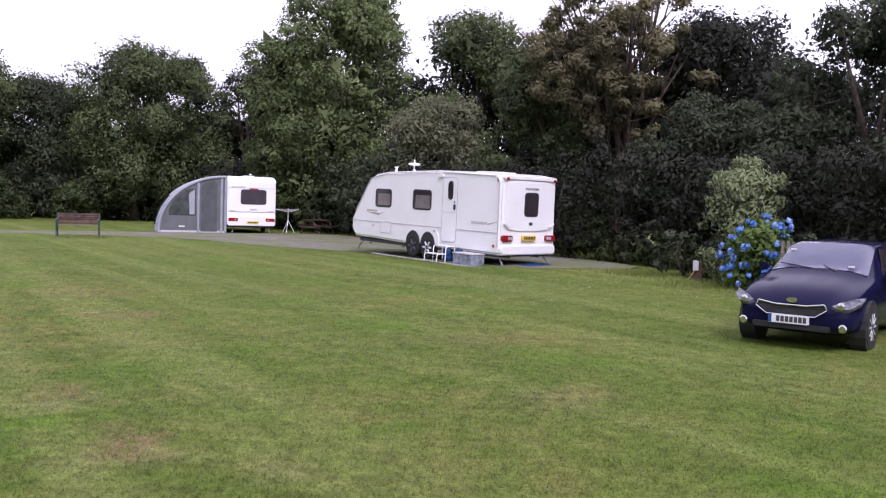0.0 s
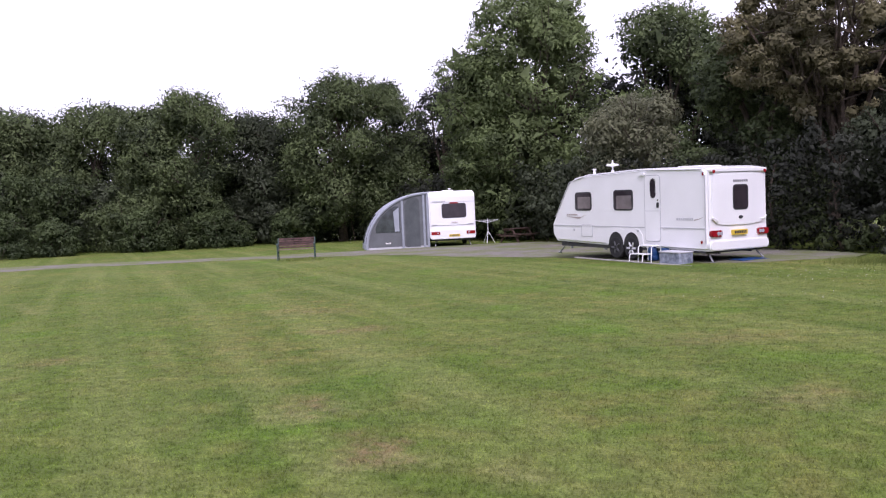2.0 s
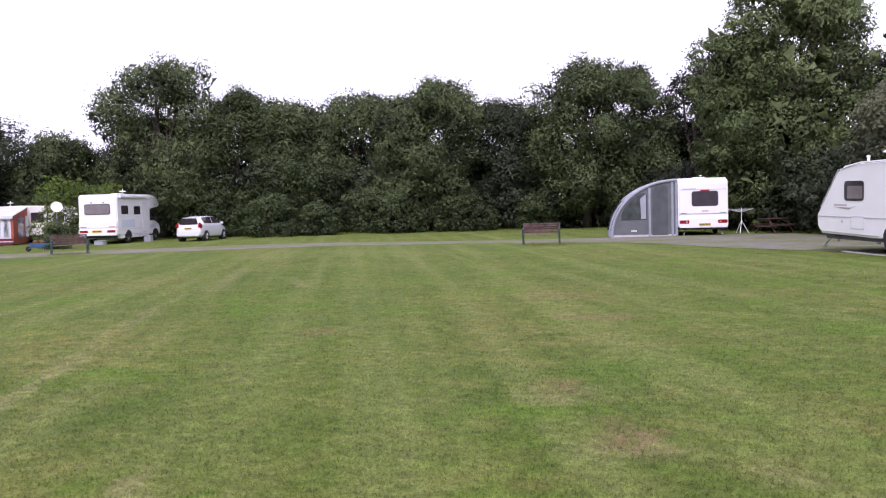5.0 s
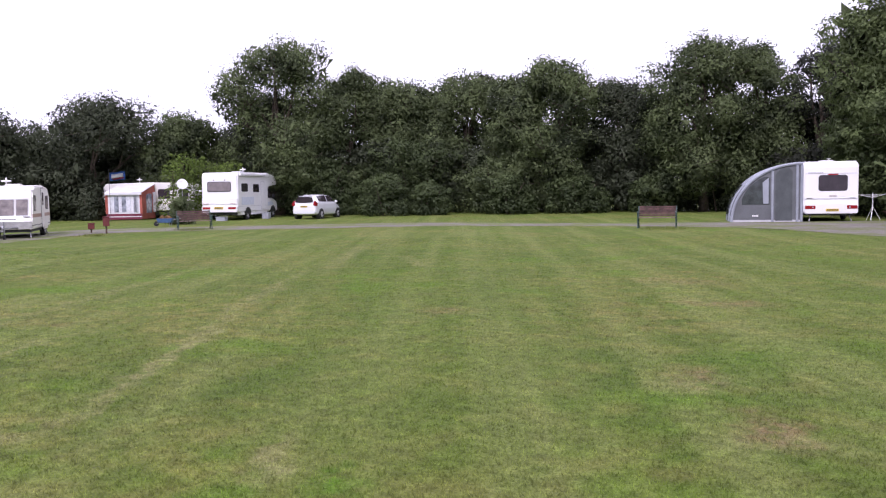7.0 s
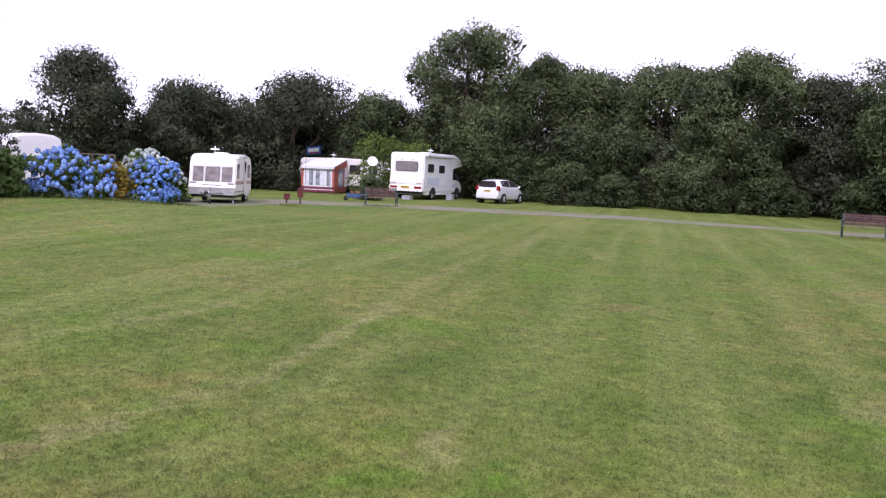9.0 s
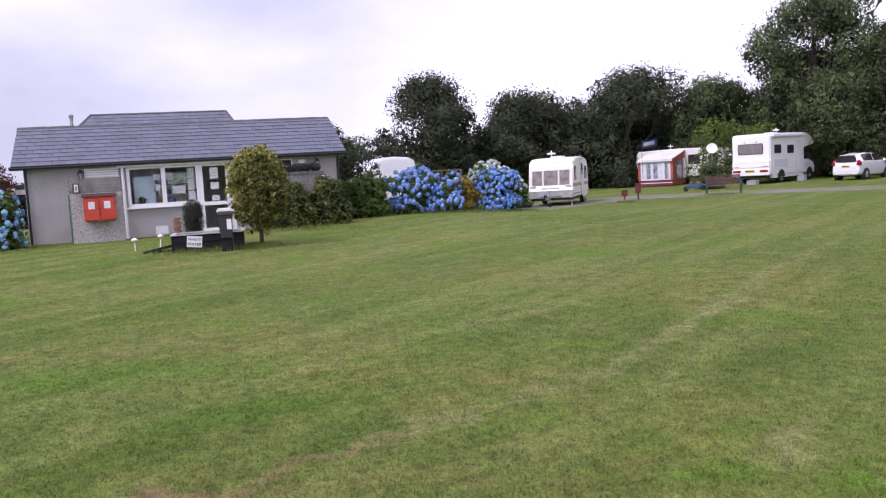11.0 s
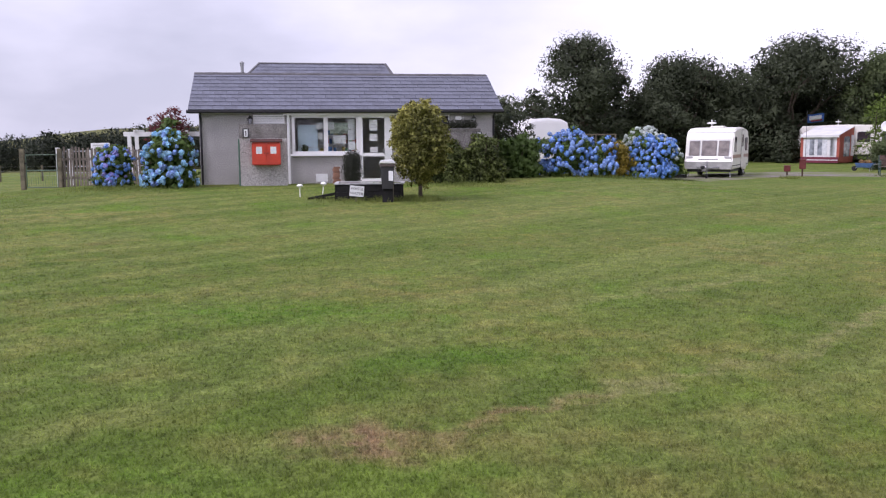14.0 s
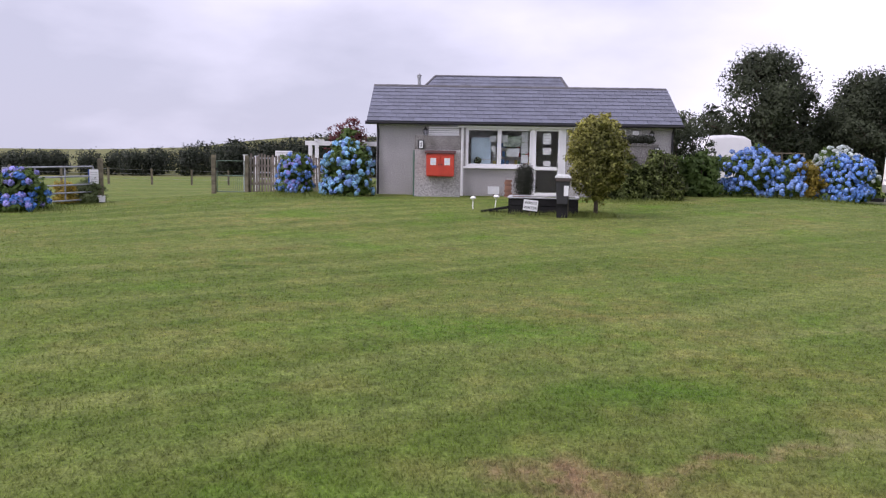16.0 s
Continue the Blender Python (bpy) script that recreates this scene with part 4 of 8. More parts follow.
def bars(axis, face, out, cx, cz, w, h, n, mat, parent, name="lettering", lift=0.022):
    """A row of plain bars in place of lettering."""
    bm = bmesh.new()
    a, b = sorted((face, face + lift * out))
    step_ = w / n
    for i in range(n):
        if axis == "x":
            box(bm, a, b, cx - w / 2 + i * step_ + 0.12 * step_, cx - w / 2 + (i + 1) * step_ - 0.12 * step_, cz - h / 2, cz + h / 2)
        else:
            box(bm, cx - w / 2 + i * step_ + 0.12 * step_, cx - w / 2 + (i + 1) * step_ - 0.12 * step_, a, b, cz - h / 2, cz + h / 2)
    return part(name, bm, mat, parent)


def wheel(parent, x, y, radius, out, rim_mat=None, width=0.17, spokes=8, label=""):
    """A tyre on a rim, its axle along x; out is the sign of its outer side."""
    w = part("wheel", lathe(bmesh.new(), [(radius * 0.62, -width / 2), (radius * 0.93, -width / 2), (radius, -width * 0.32), (radius, width * 0.32), (radius * 0.93, width / 2), (radius * 0.62, width / 2)], (x, y, radius), "x", 28), M_RUBBER, parent, label, round_=False)
    bm = lathe(bmesh.new(), [(radius * 0.3, -0.02), (radius * 0.66, -0.03), (radius * 0.68, width * 0.5 * 0.9), (radius * 0.62, width * 0.5), (radius * 0.58, width * 0.2), (radius * 0.1, width * 0.15)], (0, 0, 0), "x", 28)
    for k in range(spokes):
        a = 2 * math.pi * k / spokes
        c, s = math.cos(a), math.sin(a)
        tube(bm, [(width * 0.42, 0.06 * c, 0.06 * s), (width * 0.46, radius * 0.6 * c, radius * 0.6 * s)], [0.040 if spokes < 8 else 0.024, 0.030 if spokes < 8 else 0.018], 6)
    lathe(bm, [(0.055, width * 0.2), (0.055, width * 0.47), (0.03, width * 0.5)], (0, 0, 0), "x", 12)
    bmesh.ops.scale(bm, vec=(out, 1, 1), verts=bm.verts)
    bmesh.ops.translate(bm, vec=(x, y, radius), verts=bm.verts)
    part("rim", bm, rim_mat or M_ALLOY, w)
    return w


def body_shell(outline, width, bevel=0.09):
    return prism(bmesh.new(), outline, "x", -width / 2, width / 2, bevel, 3)


def dome_aerial(name, m, label):
    ob = thing(name, m, label, "aerial")
    part("mast", lathe(bmesh.new(), [(0.05, -0.02), (0.05, 0.05), (0.022, 0.06), (0.022, 0.20)], sides=12), M_GEL, ob)
    part("dish", lathe(bmesh.new(), [(0.03, 0.17), (0.18, 0.19), (0.20, 0.215), (0.16, 0.245), (0.03, 0.26), (0.015, 0.36)], sides=24), M_GEL, ob, round_=True)
    return ob


def big_caravan():
    W, L = 2.26, 6.75
    m = on_land(1.75, 24.59, 44.3) @ pose(0, 0, -0.03, 1.3)
    ob = thing("caravan", m, "long white twin-axle touring caravan on a gravel pitch", "caravan")
    x0 = -W / 2
    shell = [(0.0, 0.33), (-0.03, 0.50), (0.0, 1.0), (0.02, 2.38), (0.10, 2.50), (0.5, 2.56), (2.6, 2.58), (4.9, 2.50), (5.55, 2.40), (5.85, 2.22), (6.55, 1.22), (6.72, 0.98), (6.70, 0.62), (6.52, 0.42), (4.35, 0.37), (2.35, 0.35)]
    body = part("body", body_shell(shell, W, 0.07), M_GEL, ob, round_=False)
    part("underfloor", boxes((-W / 2 + 0.08, W / 2 - 0.08, 0.15, 6.3, 0.27, 0.36)), M_GREYPLY, ob)
    # nearside: rails, windows, door
    part("waist_rail", boxes((x0 - 0.012, x0 + 0.01, 0.05, 6.62, 0.915, 0.94), bevel=0.004), M_TRIM, body)
    part("awning_rail", tubes([[(x0 - 0.01, 0.05, 0.55), (x0 - 0.012, 0.06, 2.3), (x0 - 0.01, 0.18, 2.47), (x0 - 0.01, 2.6, 2.535), (x0 - 0.01, 4.9, 2.455), (x0 - 0.01, 5.75, 2.28), (x0 - 0.01, 6.5, 1.2)]], 0.016, 6), M_TRIM, body, "grey aluminium awning rail")
    window(body, "x", x0, -1, 5.08, 1.68, 0.74, 0.50)
    window(body, "x", x0, -1, 3.24, 1.70, 0.78, 0.53)
    for cy, w_, h_ in ((5.03, 0.62, 0.36), (3.19, 0.66, 0.39)):
        part("blind", plate("x", x0 - 0.0195, x0 - 0.010, cy, 1.64, w_, h_, 0.03), M_BLIND, body, "grey-brown blind drawn behind the window")
    door = part("door", plate("x", x0 - 0.016, x0 + 0.01, 2.02, 1.46, 0.60, 1.82, 0.10, 0.006), M_GEL, body, "white entrance door with oval window")
    part("door_seal", plate("x", x0 - 0.010, x0 + 0.01, 2.02, 1.46, 0.64, 1.86, 0.12, 0.003), M_TRIM, door)
    part("split_line", boxes((x0 - 0.019, x0 - 0.005, 1.73, 2.31, 1.385, 1.395)), M_TRIM, door)
    window(body, "x", x0 - 0.006, -1, 1.99, 2.02, 0.19, 0.52, 0.09, pane=M_TINT, rim=0.025)
    part("handle", prism(bmesh.new(), rrect(1.80, 1.55, 0.09, 0.16, 0.04), "x", x0 - 0.035, x0 - 0.010, 0.006), M_BLACK, door, "black door handle")
    part("lock", plate("x", x0 - 0.03, x0 - 0.01, 1.80, 1.69, 0.045, 0.045, 0.02), M_BLACK, door)
    part("socket_cover", plate("x", x0 - 0.03, x0, 2.85, 1.72, 0.08, 0.07, 0.02, 0.005), M_BLACK, body)
    part("awning_lamp", plate("x", x0 - 0.06, x0, 2.40, 2.42, 0.22, 0.08, 0.03, 0.01), M_GEL, body)
    part("vent", plate("x", x0 - 0.014, x0, 2.62, 0.82, 0.10, 0.07, 0.01), M_TRIM, body)
    part("locker_door", plate("x", x0 - 0.012, x0 + 0.01, 4.92, 0.78, 0.52, 0.34, 0.04, 0.004), M_GEL, body)
    part("locker_seal", plate("x", x0 - 0.008, x0 + 0.01, 4.92, 0.78, 0.55, 0.37, 0.05), M_TRIM, body)
    part("water_inlet", plate("x", x0 - 0.016, x0, 5.55, 0.80, 0.07, 0.06, 0.01), M_TRIM, body)
    bars("x", x0, -1, 0.80, 1.17, 0.62, 0.065, 8, M_TRIM, body, "lettering", 0.006)
    part("decal", prism(bmesh.new(), [(0.46, 1.16), (0.18, 1.21), (0.10, 1.25), (0.30, 1.17), (0.46, 1.13)], "x", x0 - 0.006, x0), M_GOLD, body)
    part("decal", prism(bmesh.new(), [(5.95, 1.22), (5.2, 1.20), (4.98, 1.26), (5.3, 1.14), (5.6, 1.17)], "x", x0 - 0.006, x0), M_GOLD, body, "grey and gold swoosh decal")
    bars("x", x0, -1, 5.65, 1.27, 0.55, 0.05, 6, M_GOLD, body, "lettering", 0.006)
    # wheel arch and wheels
    arch = [(4.05, 0.40), (4.02, 0.72), (3.90, 0.84), (3.72, 0.90), (3.42, 0.90), (3.30, 0.87), (3.22, 0.84), (3.14, 0.87), (3.02, 0.90), (2.74, 0.90), (2.56, 0.84), (2.44, 0.72), (2.40, 0.40)]
    part("wheel_arch_trim", prism(bmesh.new(), arch, "x", x0 - 0.014, x0 + 0.02, 0.006), M_GEL, body)
    for yy in (3.57, 2.90):
        part("wheel_arch", prism(bmesh.new(), [(yy + 0.33 * math.cos(a), 0.38 + 0.40 * math.sin(a)) for a in (math.pi * i / 10 for i in range(11))], "x", x0 - 0.018, x0 + 0.05), M_BLACK, body)
    wheel(ob, x0 + 0.06, 3.57, 0.315, -1, M_DULL, spokes=5, label="black tyre on a dull steel rim")
    wheel(ob, x0 + 0.06, 2.90, 0.315, -1, M_ALLOY, spokes=6, label="tyre on a bright alloy rim")
    wheel(ob, -x0 - 0.06, 3.57, 0.315, 1)
    wheel(ob, -x0 - 0.06, 2.90, 0.315, 1)
    # rear
    part("rear_panel", prism(bmesh.new(), [(-0.98, 2.30), (-0.6, 2.36), (0.6, 2.36), (0.98, 2.30), (0.98, 1.16), (0.80, 1.02), (0.4, 0.98), (-0.4, 0.98), (-0.80, 1.02), (-0.98, 1.16)], "y", -0.035, 0.05, 0.015), M_GEL, body, "white recessed rear panel")
    part("rear_valance", plate("y", -0.075, 0.05, 0, 0.47, W - 0.06, 0.27, 0.10, 0.03), M_GEL, body)
    part("brow", plate("y", -0.045, 0.08, 0, 2.44, W - 0.14, 0.10, 0.05, 0.03), M_GEL, body)
    window(body, "y", -0.035, -1, 0.05, 1.72, 0.50, 0.60, 0.07)
    for s in (-1, 1):
        lamp = part("tail_light", plate("y", -0.085, 0.02, s * 0.87, 0.79, 0.40, 0.17, 0.05, 0.015), M_RED, body, "red tail lamp cluster")
        for q in (0.03, 0.13):
            part("lens", lathe(bmesh.new(), [(0.05, 0.0), (0.05, 0.012), (0.025, 0.018)], (s * 0.86 - s * q, -0.098, 0.79), "y", 14), M_CLEAR, lamp)
        part("marker_light", lathe(bmesh.new(), [(0.045, -0.02), (0.045, 0.0), (0.03, 0.012)], (s * 0.95, -0.055, 2.40), "y", 14), M_RED, body, "small red marker lamp")
        part("grab_handle", tubes([[(s * 0.80, -0.03, 1.12), (s * 0.84, -0.08, 1.11), (s * 0.98, -0.08, 1.20), (s * 1.0, -0.03, 1.21)]], 0.017, 6), M_GEL, body)
    part("marker_light", plate("x", x0 - 0.02, x0, 0.13, 2.36, 0.05, 0.10, 0.02), M_RED, body)
    part("marker_light", plate("x", x0 - 0.02, x0, 0.20, 0.57, 0.05, 0.08, 0.02), M_RED, body)
    pl = part("number_plate", plate("y", -0.09, -0.02, -0.02, 0.80, 0.54, 0.13, 0.01), M_PLATE_Y, body, "yellow number plate with dark bars")
    bars("y", -0.09, -1, -0.02, 0.80, 0.46, 0.075, 7, M_INK, pl, "marking", 0.004)
    bars("y", -0.035, -1, 0.05, 2.15, 0.56, 0.06, 7, M_LETTER, body, "lettering", 0.006)
    part("badge", prism(bmesh.new(), [(0.05 + 0.075 * math.cos(a), 1.19 + 0.045 * math.sin(a)) for a in (2 * math.pi * i / 16 for i in range(16))], "y", -0.045, -0.03), M_INK, body, "dark oval badge")
    # roof
    part("roof_light", boxes((-0.45, 0.40, 3.0, 4.2, 2.555, 2.60), bevel=0.018), M_TINT, body, "tinted roof light")
    part("roof_vent", boxes((-0.45, 0.45, 0.95, 1.75, 2.55, 2.60), bevel=0.02), M_GEL, body)
    part("flue", lathe(bmesh.new(), [(0.04, 2.50), (0.04, 2.63), (0.06, 2.64), (0.06, 2.67)], (-0.85, 4.85, 0), sides=12), M_GEL, body)
    # running gear and corner steadies
    for yy, lean in ((6.2, 0.35), (0.35, -0.35)):
        for s in (-1, 1):
            part("corner_steady", tubes([[(s * 0.85, yy, 0.42), (s * 0.95, yy + lean, 0.05)], [(s * 0.95, yy + lean - 0.08, 0.03), (s * 0.95, yy + lean + 0.08, 0.03)]], 0.025, 6), M_STEEL, ob)
    part("chassis", boxes((-0.62, -0.56, 0.1, 6.9, 0.24, 0.36), (0.56, 0.62, 0.1, 6.9, 0.24, 0.36)), M_GREYPLY, ob)
    part("tow_frame", tubes([[(-0.6, 6.4, 0.42), (0, 7.75, 0.42)], [(0.6, 6.4, 0.42), (0, 7.75, 0.42)]], 0.035, 8), M_STEEL, ob)
    part("jockey_wheel", tubes([[(0.12, 7.3, 0.75), (0.12, 7.3, 0.12)], [(0.09, 7.3, 0.10), (0.15, 7.3, 0.10)]], [0.025, 0.025], 8), M_STEEL, ob)
    dome_aerial("tv_aerial", m @ pose(-0.55, 4.35, 2.545), "white disc television aerial on the caravan roof")
    return m


C1 = big_caravan()


def step_stool(m):
    ob = thing("step_stool", m, "white tubular steel double step beside the caravan door", "step")
    for s in (-0.26, 0.26):
        part("side_frame", tubes([[(s, -0.02, 0.0), (s, 0.0, 0.40), (s, 0.05, 0.44), (s, 0.28, 0.44), (s, 0.33, 0.40), (s, 0.35, 0.0)], [(s, -0.34, 0.0), (s, -0.32, 0.20), (s, -0.28, 0.23), (s, -0.02, 0.23)]], 0.016, 7), M_GEL, ob)
    part("tread", boxes((-0.26, 0.26, 0.04, 0.30, 0.43, 0.455), bevel=0.008), M_GEL, ob)
    part("tread", boxes((-0.26, 0.26, -0.30, -0.03, 0.22, 0.245), bevel=0.008), M_GEL, ob)


step_stool(C1 @ pose(-1.55, 1.9, 0, 0, 0, -90))
M_BOXTUB = material("clear_storage_tub", (0.34, 0.37, 0.45), rough=0.2, vary=0.2, scale=7, second=(0.13, 0.15, 0.20))
tub = thing("storage_box", C1 @ pose(-1.42, 0.85, 0), "clear plastic storage box with a lid", "box")
part("tub", prism(bmesh.new(), rrect(0, 0, 0.50, 0.78, 0.05), "z", 0.0, 0.30, 0.01), M_BOXTUB, tub)
part("lid", prism(bmesh.new(), rrect(0, 0, 0.54, 0.82, 0.06), "z", 0.302, 0.335, 0.008), M_TRIM, tub)
M_TARP = material("blue_plastic", (0.015, 0.07, 0.22), rough=0.4, vary=0.2, scale=5)
hose = thing("ground_sheet", C1 @ pose(0.2, -0.15, 0.035), "crumpled blue plastic sheet on the ground", "sheet")
bm = bmesh.new()
bmesh.ops.create_grid(bm, x_segments=14, y_segments=8, size=0.5)
for v in bm.verts:
    v.co = Vector((v.co.x * 1.0, v.co.y * 0.55, 0.035 + 0.03 * noise.noise(v.co * 6)))
part("sheet", bm, M_TARP, hose, round_=True)
M_CONC = material("concrete", (0.46, 0.44, 0.40), rough=0.9, vary=0.15, scale=5, bump=0.5, bump_scale=40)
for q, lean in ((1.62, 4), (2.12, -6)):
    can = thing("water_carrier", C1 @ pose(-1.0, q, 0.0, 0, 0, lean), "dark blue plastic water carrier under the caravan door", "water carrier", "water carriers")
    part("barrel", lathe(bmesh.new(), [(0.02, 0.0), (0.15, 0.0), (0.17, 0.03), (0.17, 0.12), (0.16, 0.14), (0.17, 0.16), (0.17, 0.33), (0.14, 0.37), (0.04, 0.38)], sides=20), M_TARP, can, round_=True)
    part("cap", lathe(bmesh.new(), [(0.045, 0.375), (0.045, 0.41), (0.01, 0.415)], sides=12), M_BLACK, can)
kerb = new("kerb", finish(boxes((-1.91, -1.84, -0.4, 4.6, 0.0, 0.035), bevel=0.01), "kerb"))
kerb.data.materials.append(M_CONC)
kerb.matrix_basis = C1
tagged(kerb, "low pale concrete edging along the gravel pitch", "kerb", kind="structure")


def small_caravan():
    W = 2.2
    m = on_land(-10.03, 40.06, 24)
    ob = thing("caravan", m, "white single-axle touring caravan with a grey awning", "caravan")
    shell = [(0.0, 0.36), (-0.04, 0.70), (-0.02, 0.98), (0.0, 2.36), (0.05, 2.52), (0.3, 2.62), (3.2, 2.64), (4.4, 2.48), (4.9, 1.9), (5.2, 1.0), (5.1, 0.42)]
    body = part("body", body_shell(shell, W, 0.06), M_GEL, ob)
    part("underfloor", boxes((-W / 2 + 0.1, W / 2 - 0.1, 0.1, 4.9, 0.28, 0.37)), M_GREYPLY, ob)
    window(body, "y", -0.012, -1, 0.08, 1.68, 1.10, 0.62, 0.08)
    part("waist_line", boxes((-W / 2 + 0.05, W / 2 - 0.05, -0.045, 0, 1.00, 1.02)), M_TRIM, body)
    part("upper_line", boxes((-W / 2 + 0.05, W / 2 - 0.05, -0.015, 0.05, 2.085, 2.10)), M_TRIM, body)
    part("rear_bumper", plate("y", -0.10, 0.0, 0, 0.58, W - 0.06, 0.44, 0.08, 0.02), M_GEL, body)
    for s in (-1, 1):
        lamp = part("tail_light", plate("y", -0.115, -0.05, s * 0.84, 0.64, 0.42, 0.15, 0.03, 0.01), M_RED, body, "red tail lamp cluster")
        part("lens", plate("y", -0.12, -0.10, s * 0.74, 0.64, 0.07, 0.06, 0.02), M_CLEAR, lamp)
        part("handle", boxes((s * 0.86 - 0.12, s * 0.86 + 0.12, -0.07, -0.02, 1.03, 1.06), bevel=0.008), M_TRIM, body)
    part("brake_light", plate("y", -0.04, 0.02, 0.08, 2.05, 0.40, 0.06, 0.02), M_RED, body)
    pl = part("number_plate", plate("y", -0.118, -0.06, 0.05, 0.52, 0.52, 0.11, 0.01), M_PLATE_Y, body, "yellow number plate with dark bars")
    bars("y", -0.118, -1, 0.05, 0.52, 0.44, 0.065, 7, M_INK, pl, "marking", 0.004)
    bars("y", -0.01, -1, -0.62, 2.13, 0.62, 0.06, 8, M_TRIM, body, "lettering", 0.012)
    bars("y", -0.045, -1, 0.08, 1.13, 0.30, 0.05, 5, M_GOLD, body, "lettering", 0.01)
    part("roof_vent", boxes((-0.3, 0.3, 1.0, 1.6, 2.58, 2.68), bevel=0.04), M_GEL, body)
    for s in (-1, 1):
        wheel(ob, s * (W / 2 - 0.13), 2.5, 0.32, s)
        for yy in (0.35, 4.6):
            part("corner_steady", tubes([[(s * 0.75, yy, 0.45), (s * 0.85, yy - 0.25, 0.04)]], 0.025, 6), M_STEEL, ob)
    part("axle", tubes([[(-W / 2 + 0.2, 2.5, 0.32), (W / 2 - 0.2, 2.5, 0.32)]], 0.04, 8), M_STEEL, ob)
    part("tow_frame", tubes([[(-0.5, 5.0, 0.45), (0, 6.2, 0.42)], [(0.5, 5.0, 0.45), (0, 6.2, 0.42)]], 0.035, 6), M_STEEL, ob)
    part("jockey_wheel", tubes([[(0.1, 5.9, 0.7), (0.1, 5.9, 0.02)]], 0.03, 8), M_STEEL, ob)
    part("roof_aerial", lathe(bmesh.new(), [(0.02, 2.55), (0.02, 2.72), (0.08, 2.73), (0.08, 2.75)], (0.0, 0.6, 0), sides=10), M_GEL, body)
    # awning
    aw = thing("awning", m @ pose(-W / 2 - 0.02, 0.15, 0), "grey curved porch awning with clear and mesh windows", "awning")
    fab = material("grey_awning_fabric", (0.135, 0.145, 0.150), rough=0.8, vary=0.08, scale=2, bump=0.2, bump_scale=30)
    fab_light = material("pale_awning_roof", (0.34, 0.37, 0.41), rough=0.7, vary=0.08, scale=2, bump=0.2, bump_scale=30)
    mesh_m = material("dark_window_mesh", (0.085, 0.098, 0.100), rough=0.6, vary=0.15, scale=2)
    vinyl = material("clear_vinyl", (0.060, 0.072, 0.075), rough=0.12, vary=0.25, scale=2.5, coat=0.5)
    prof = [(0.0, 2.56)] + [(-2.95 * math.sin(a) ** 1.0, 2.56 - 2.56 * (1 - math.cos(a)) ** 1.03) for a in (math.pi / 2 * i / 16 for i in range(1, 17))]
    prof = [(p, max(q, 0.0)) for p, q in prof]
    deep = 3.2
    # curved roof and front, in bays between the poles
    cuts = [0.0, 0.10, 1.05, 1.15, 2.05, 2.15, 3.1, 3.2]
    for i in range(len(cuts) - 1):
        bm = bmesh.new()
        for (a0, b0), (a1, b1) in zip(prof, prof[1:]):
            vs = [bm.verts.new(p) for p in ((a0, cuts[i], b0), (a1, cuts[i], b1), (a1, cuts[i + 1], b1), (a0, cuts[i + 1], b0))]
            bm.faces.new(vs)
        bmesh.ops.remove_doubles(bm, verts=bm.verts, dist=0.001)
        bmesh.ops.solidify(bm, geom=bm.faces[:], thickness=0.02)
        part("roof_panel", bm, fab if i % 2 == 0 else fab_light, aw)
        if i % 2:
            bm = bmesh.new()
            for (a0, b0), (a1, b1) in zip(prof[9:15], prof[10:16]):
                bm.faces.new([bm.verts.new(p) for p in ((a0 - 0.02, cuts[i] + 0.1, b0 + 0.01), (a1 - 0.02, cuts[i] + 0.1, b1 + 0.01), (a1 - 0.02, cuts[i + 1] - 0.1, b1 + 0.01), (a0 - 0.02, cuts[i + 1] - 0.1, b0 + 0.01))])
            bmesh.ops.remove_doubles(bm, verts=bm.verts, dist=0.001)
            bmesh.ops.solidify(bm, geom=bm.faces[:], thickness=0.008)
            part("front_window", bm, vinyl, aw)
    for yy, lift in ((0.0, 0), (deep, 0)):
        end = [(0.0, 0.02)] + prof
        part("end_panel", prism(bmesh.new(), end, "y", yy - 0.012, yy + 0.012), fab, aw)

    def arch_window(a0, a1, z0, shrink, mat, name):
        n = 10
        xs = [-(a0 + (a1 - a0) * i / n) for i in range(n + 1)]
        px_, pz_ = [p for p, _ in prof][::-1], [q for _, q in prof][::-1]
        tops = [float(np.interp(v, px_, pz_)) - shrink - 0.18 * abs(2 * i / n - 1) ** 4 for i, v in enumerate(xs)]
        out = [(xs[0], z0)] + [(v, max(tt, z0 + 0.01)) for v, tt in zip(xs, tops)] + [(xs[-1], z0)]
        part(name, prism(bmesh.new(), out, "y", -0.024, 0.0), mat, aw)
    arch_window(0.42, 1.12, 0.06, 0.14, mesh_m, "mesh_door")
    arch_window(1.36, 2.52, 0.78, 0.16, vinyl, "end_window")
    part("curtain", prism(bmesh.new(), [(-1.40, 0.82), (-1.62, 0.82), (-1.66, 1.75), (-1.40, 1.95)], "y", -0.032, -0.022), fab_light, aw, "pale curtain behind the window")
    part("skirt", boxes((-2.9, -0.05, -0.02, 0.0, 0.0, 0.10)), M_TRIM, aw)
    part("pole", tubes([[(-1.24, -0.03, 0.0), (-1.24, -0.03, 2.25)], [(-0.22, -0.03, 0.0), (-0.22, -0.03, 2.48)], [(-0.04, -0.03, 0.0), (-0.04, -0.03, 2.5)]], 0.06, 7), fab_light, aw)
    part("pole", tubes([[(p, -0.025, q) for p, q in prof]], 0.065, 7), fab_light, aw)
    part("pole", tubes([[(p - 0.02, 1.1, q) for p, q in prof]], 0.06, 7), fab_light, aw)
    bars("y", -0.014, -1, -1.95, 0.28, 0.26, 0.07, 4, M_PLATE_W, aw, "lettering", 0.012)
    return m


small_caravan()


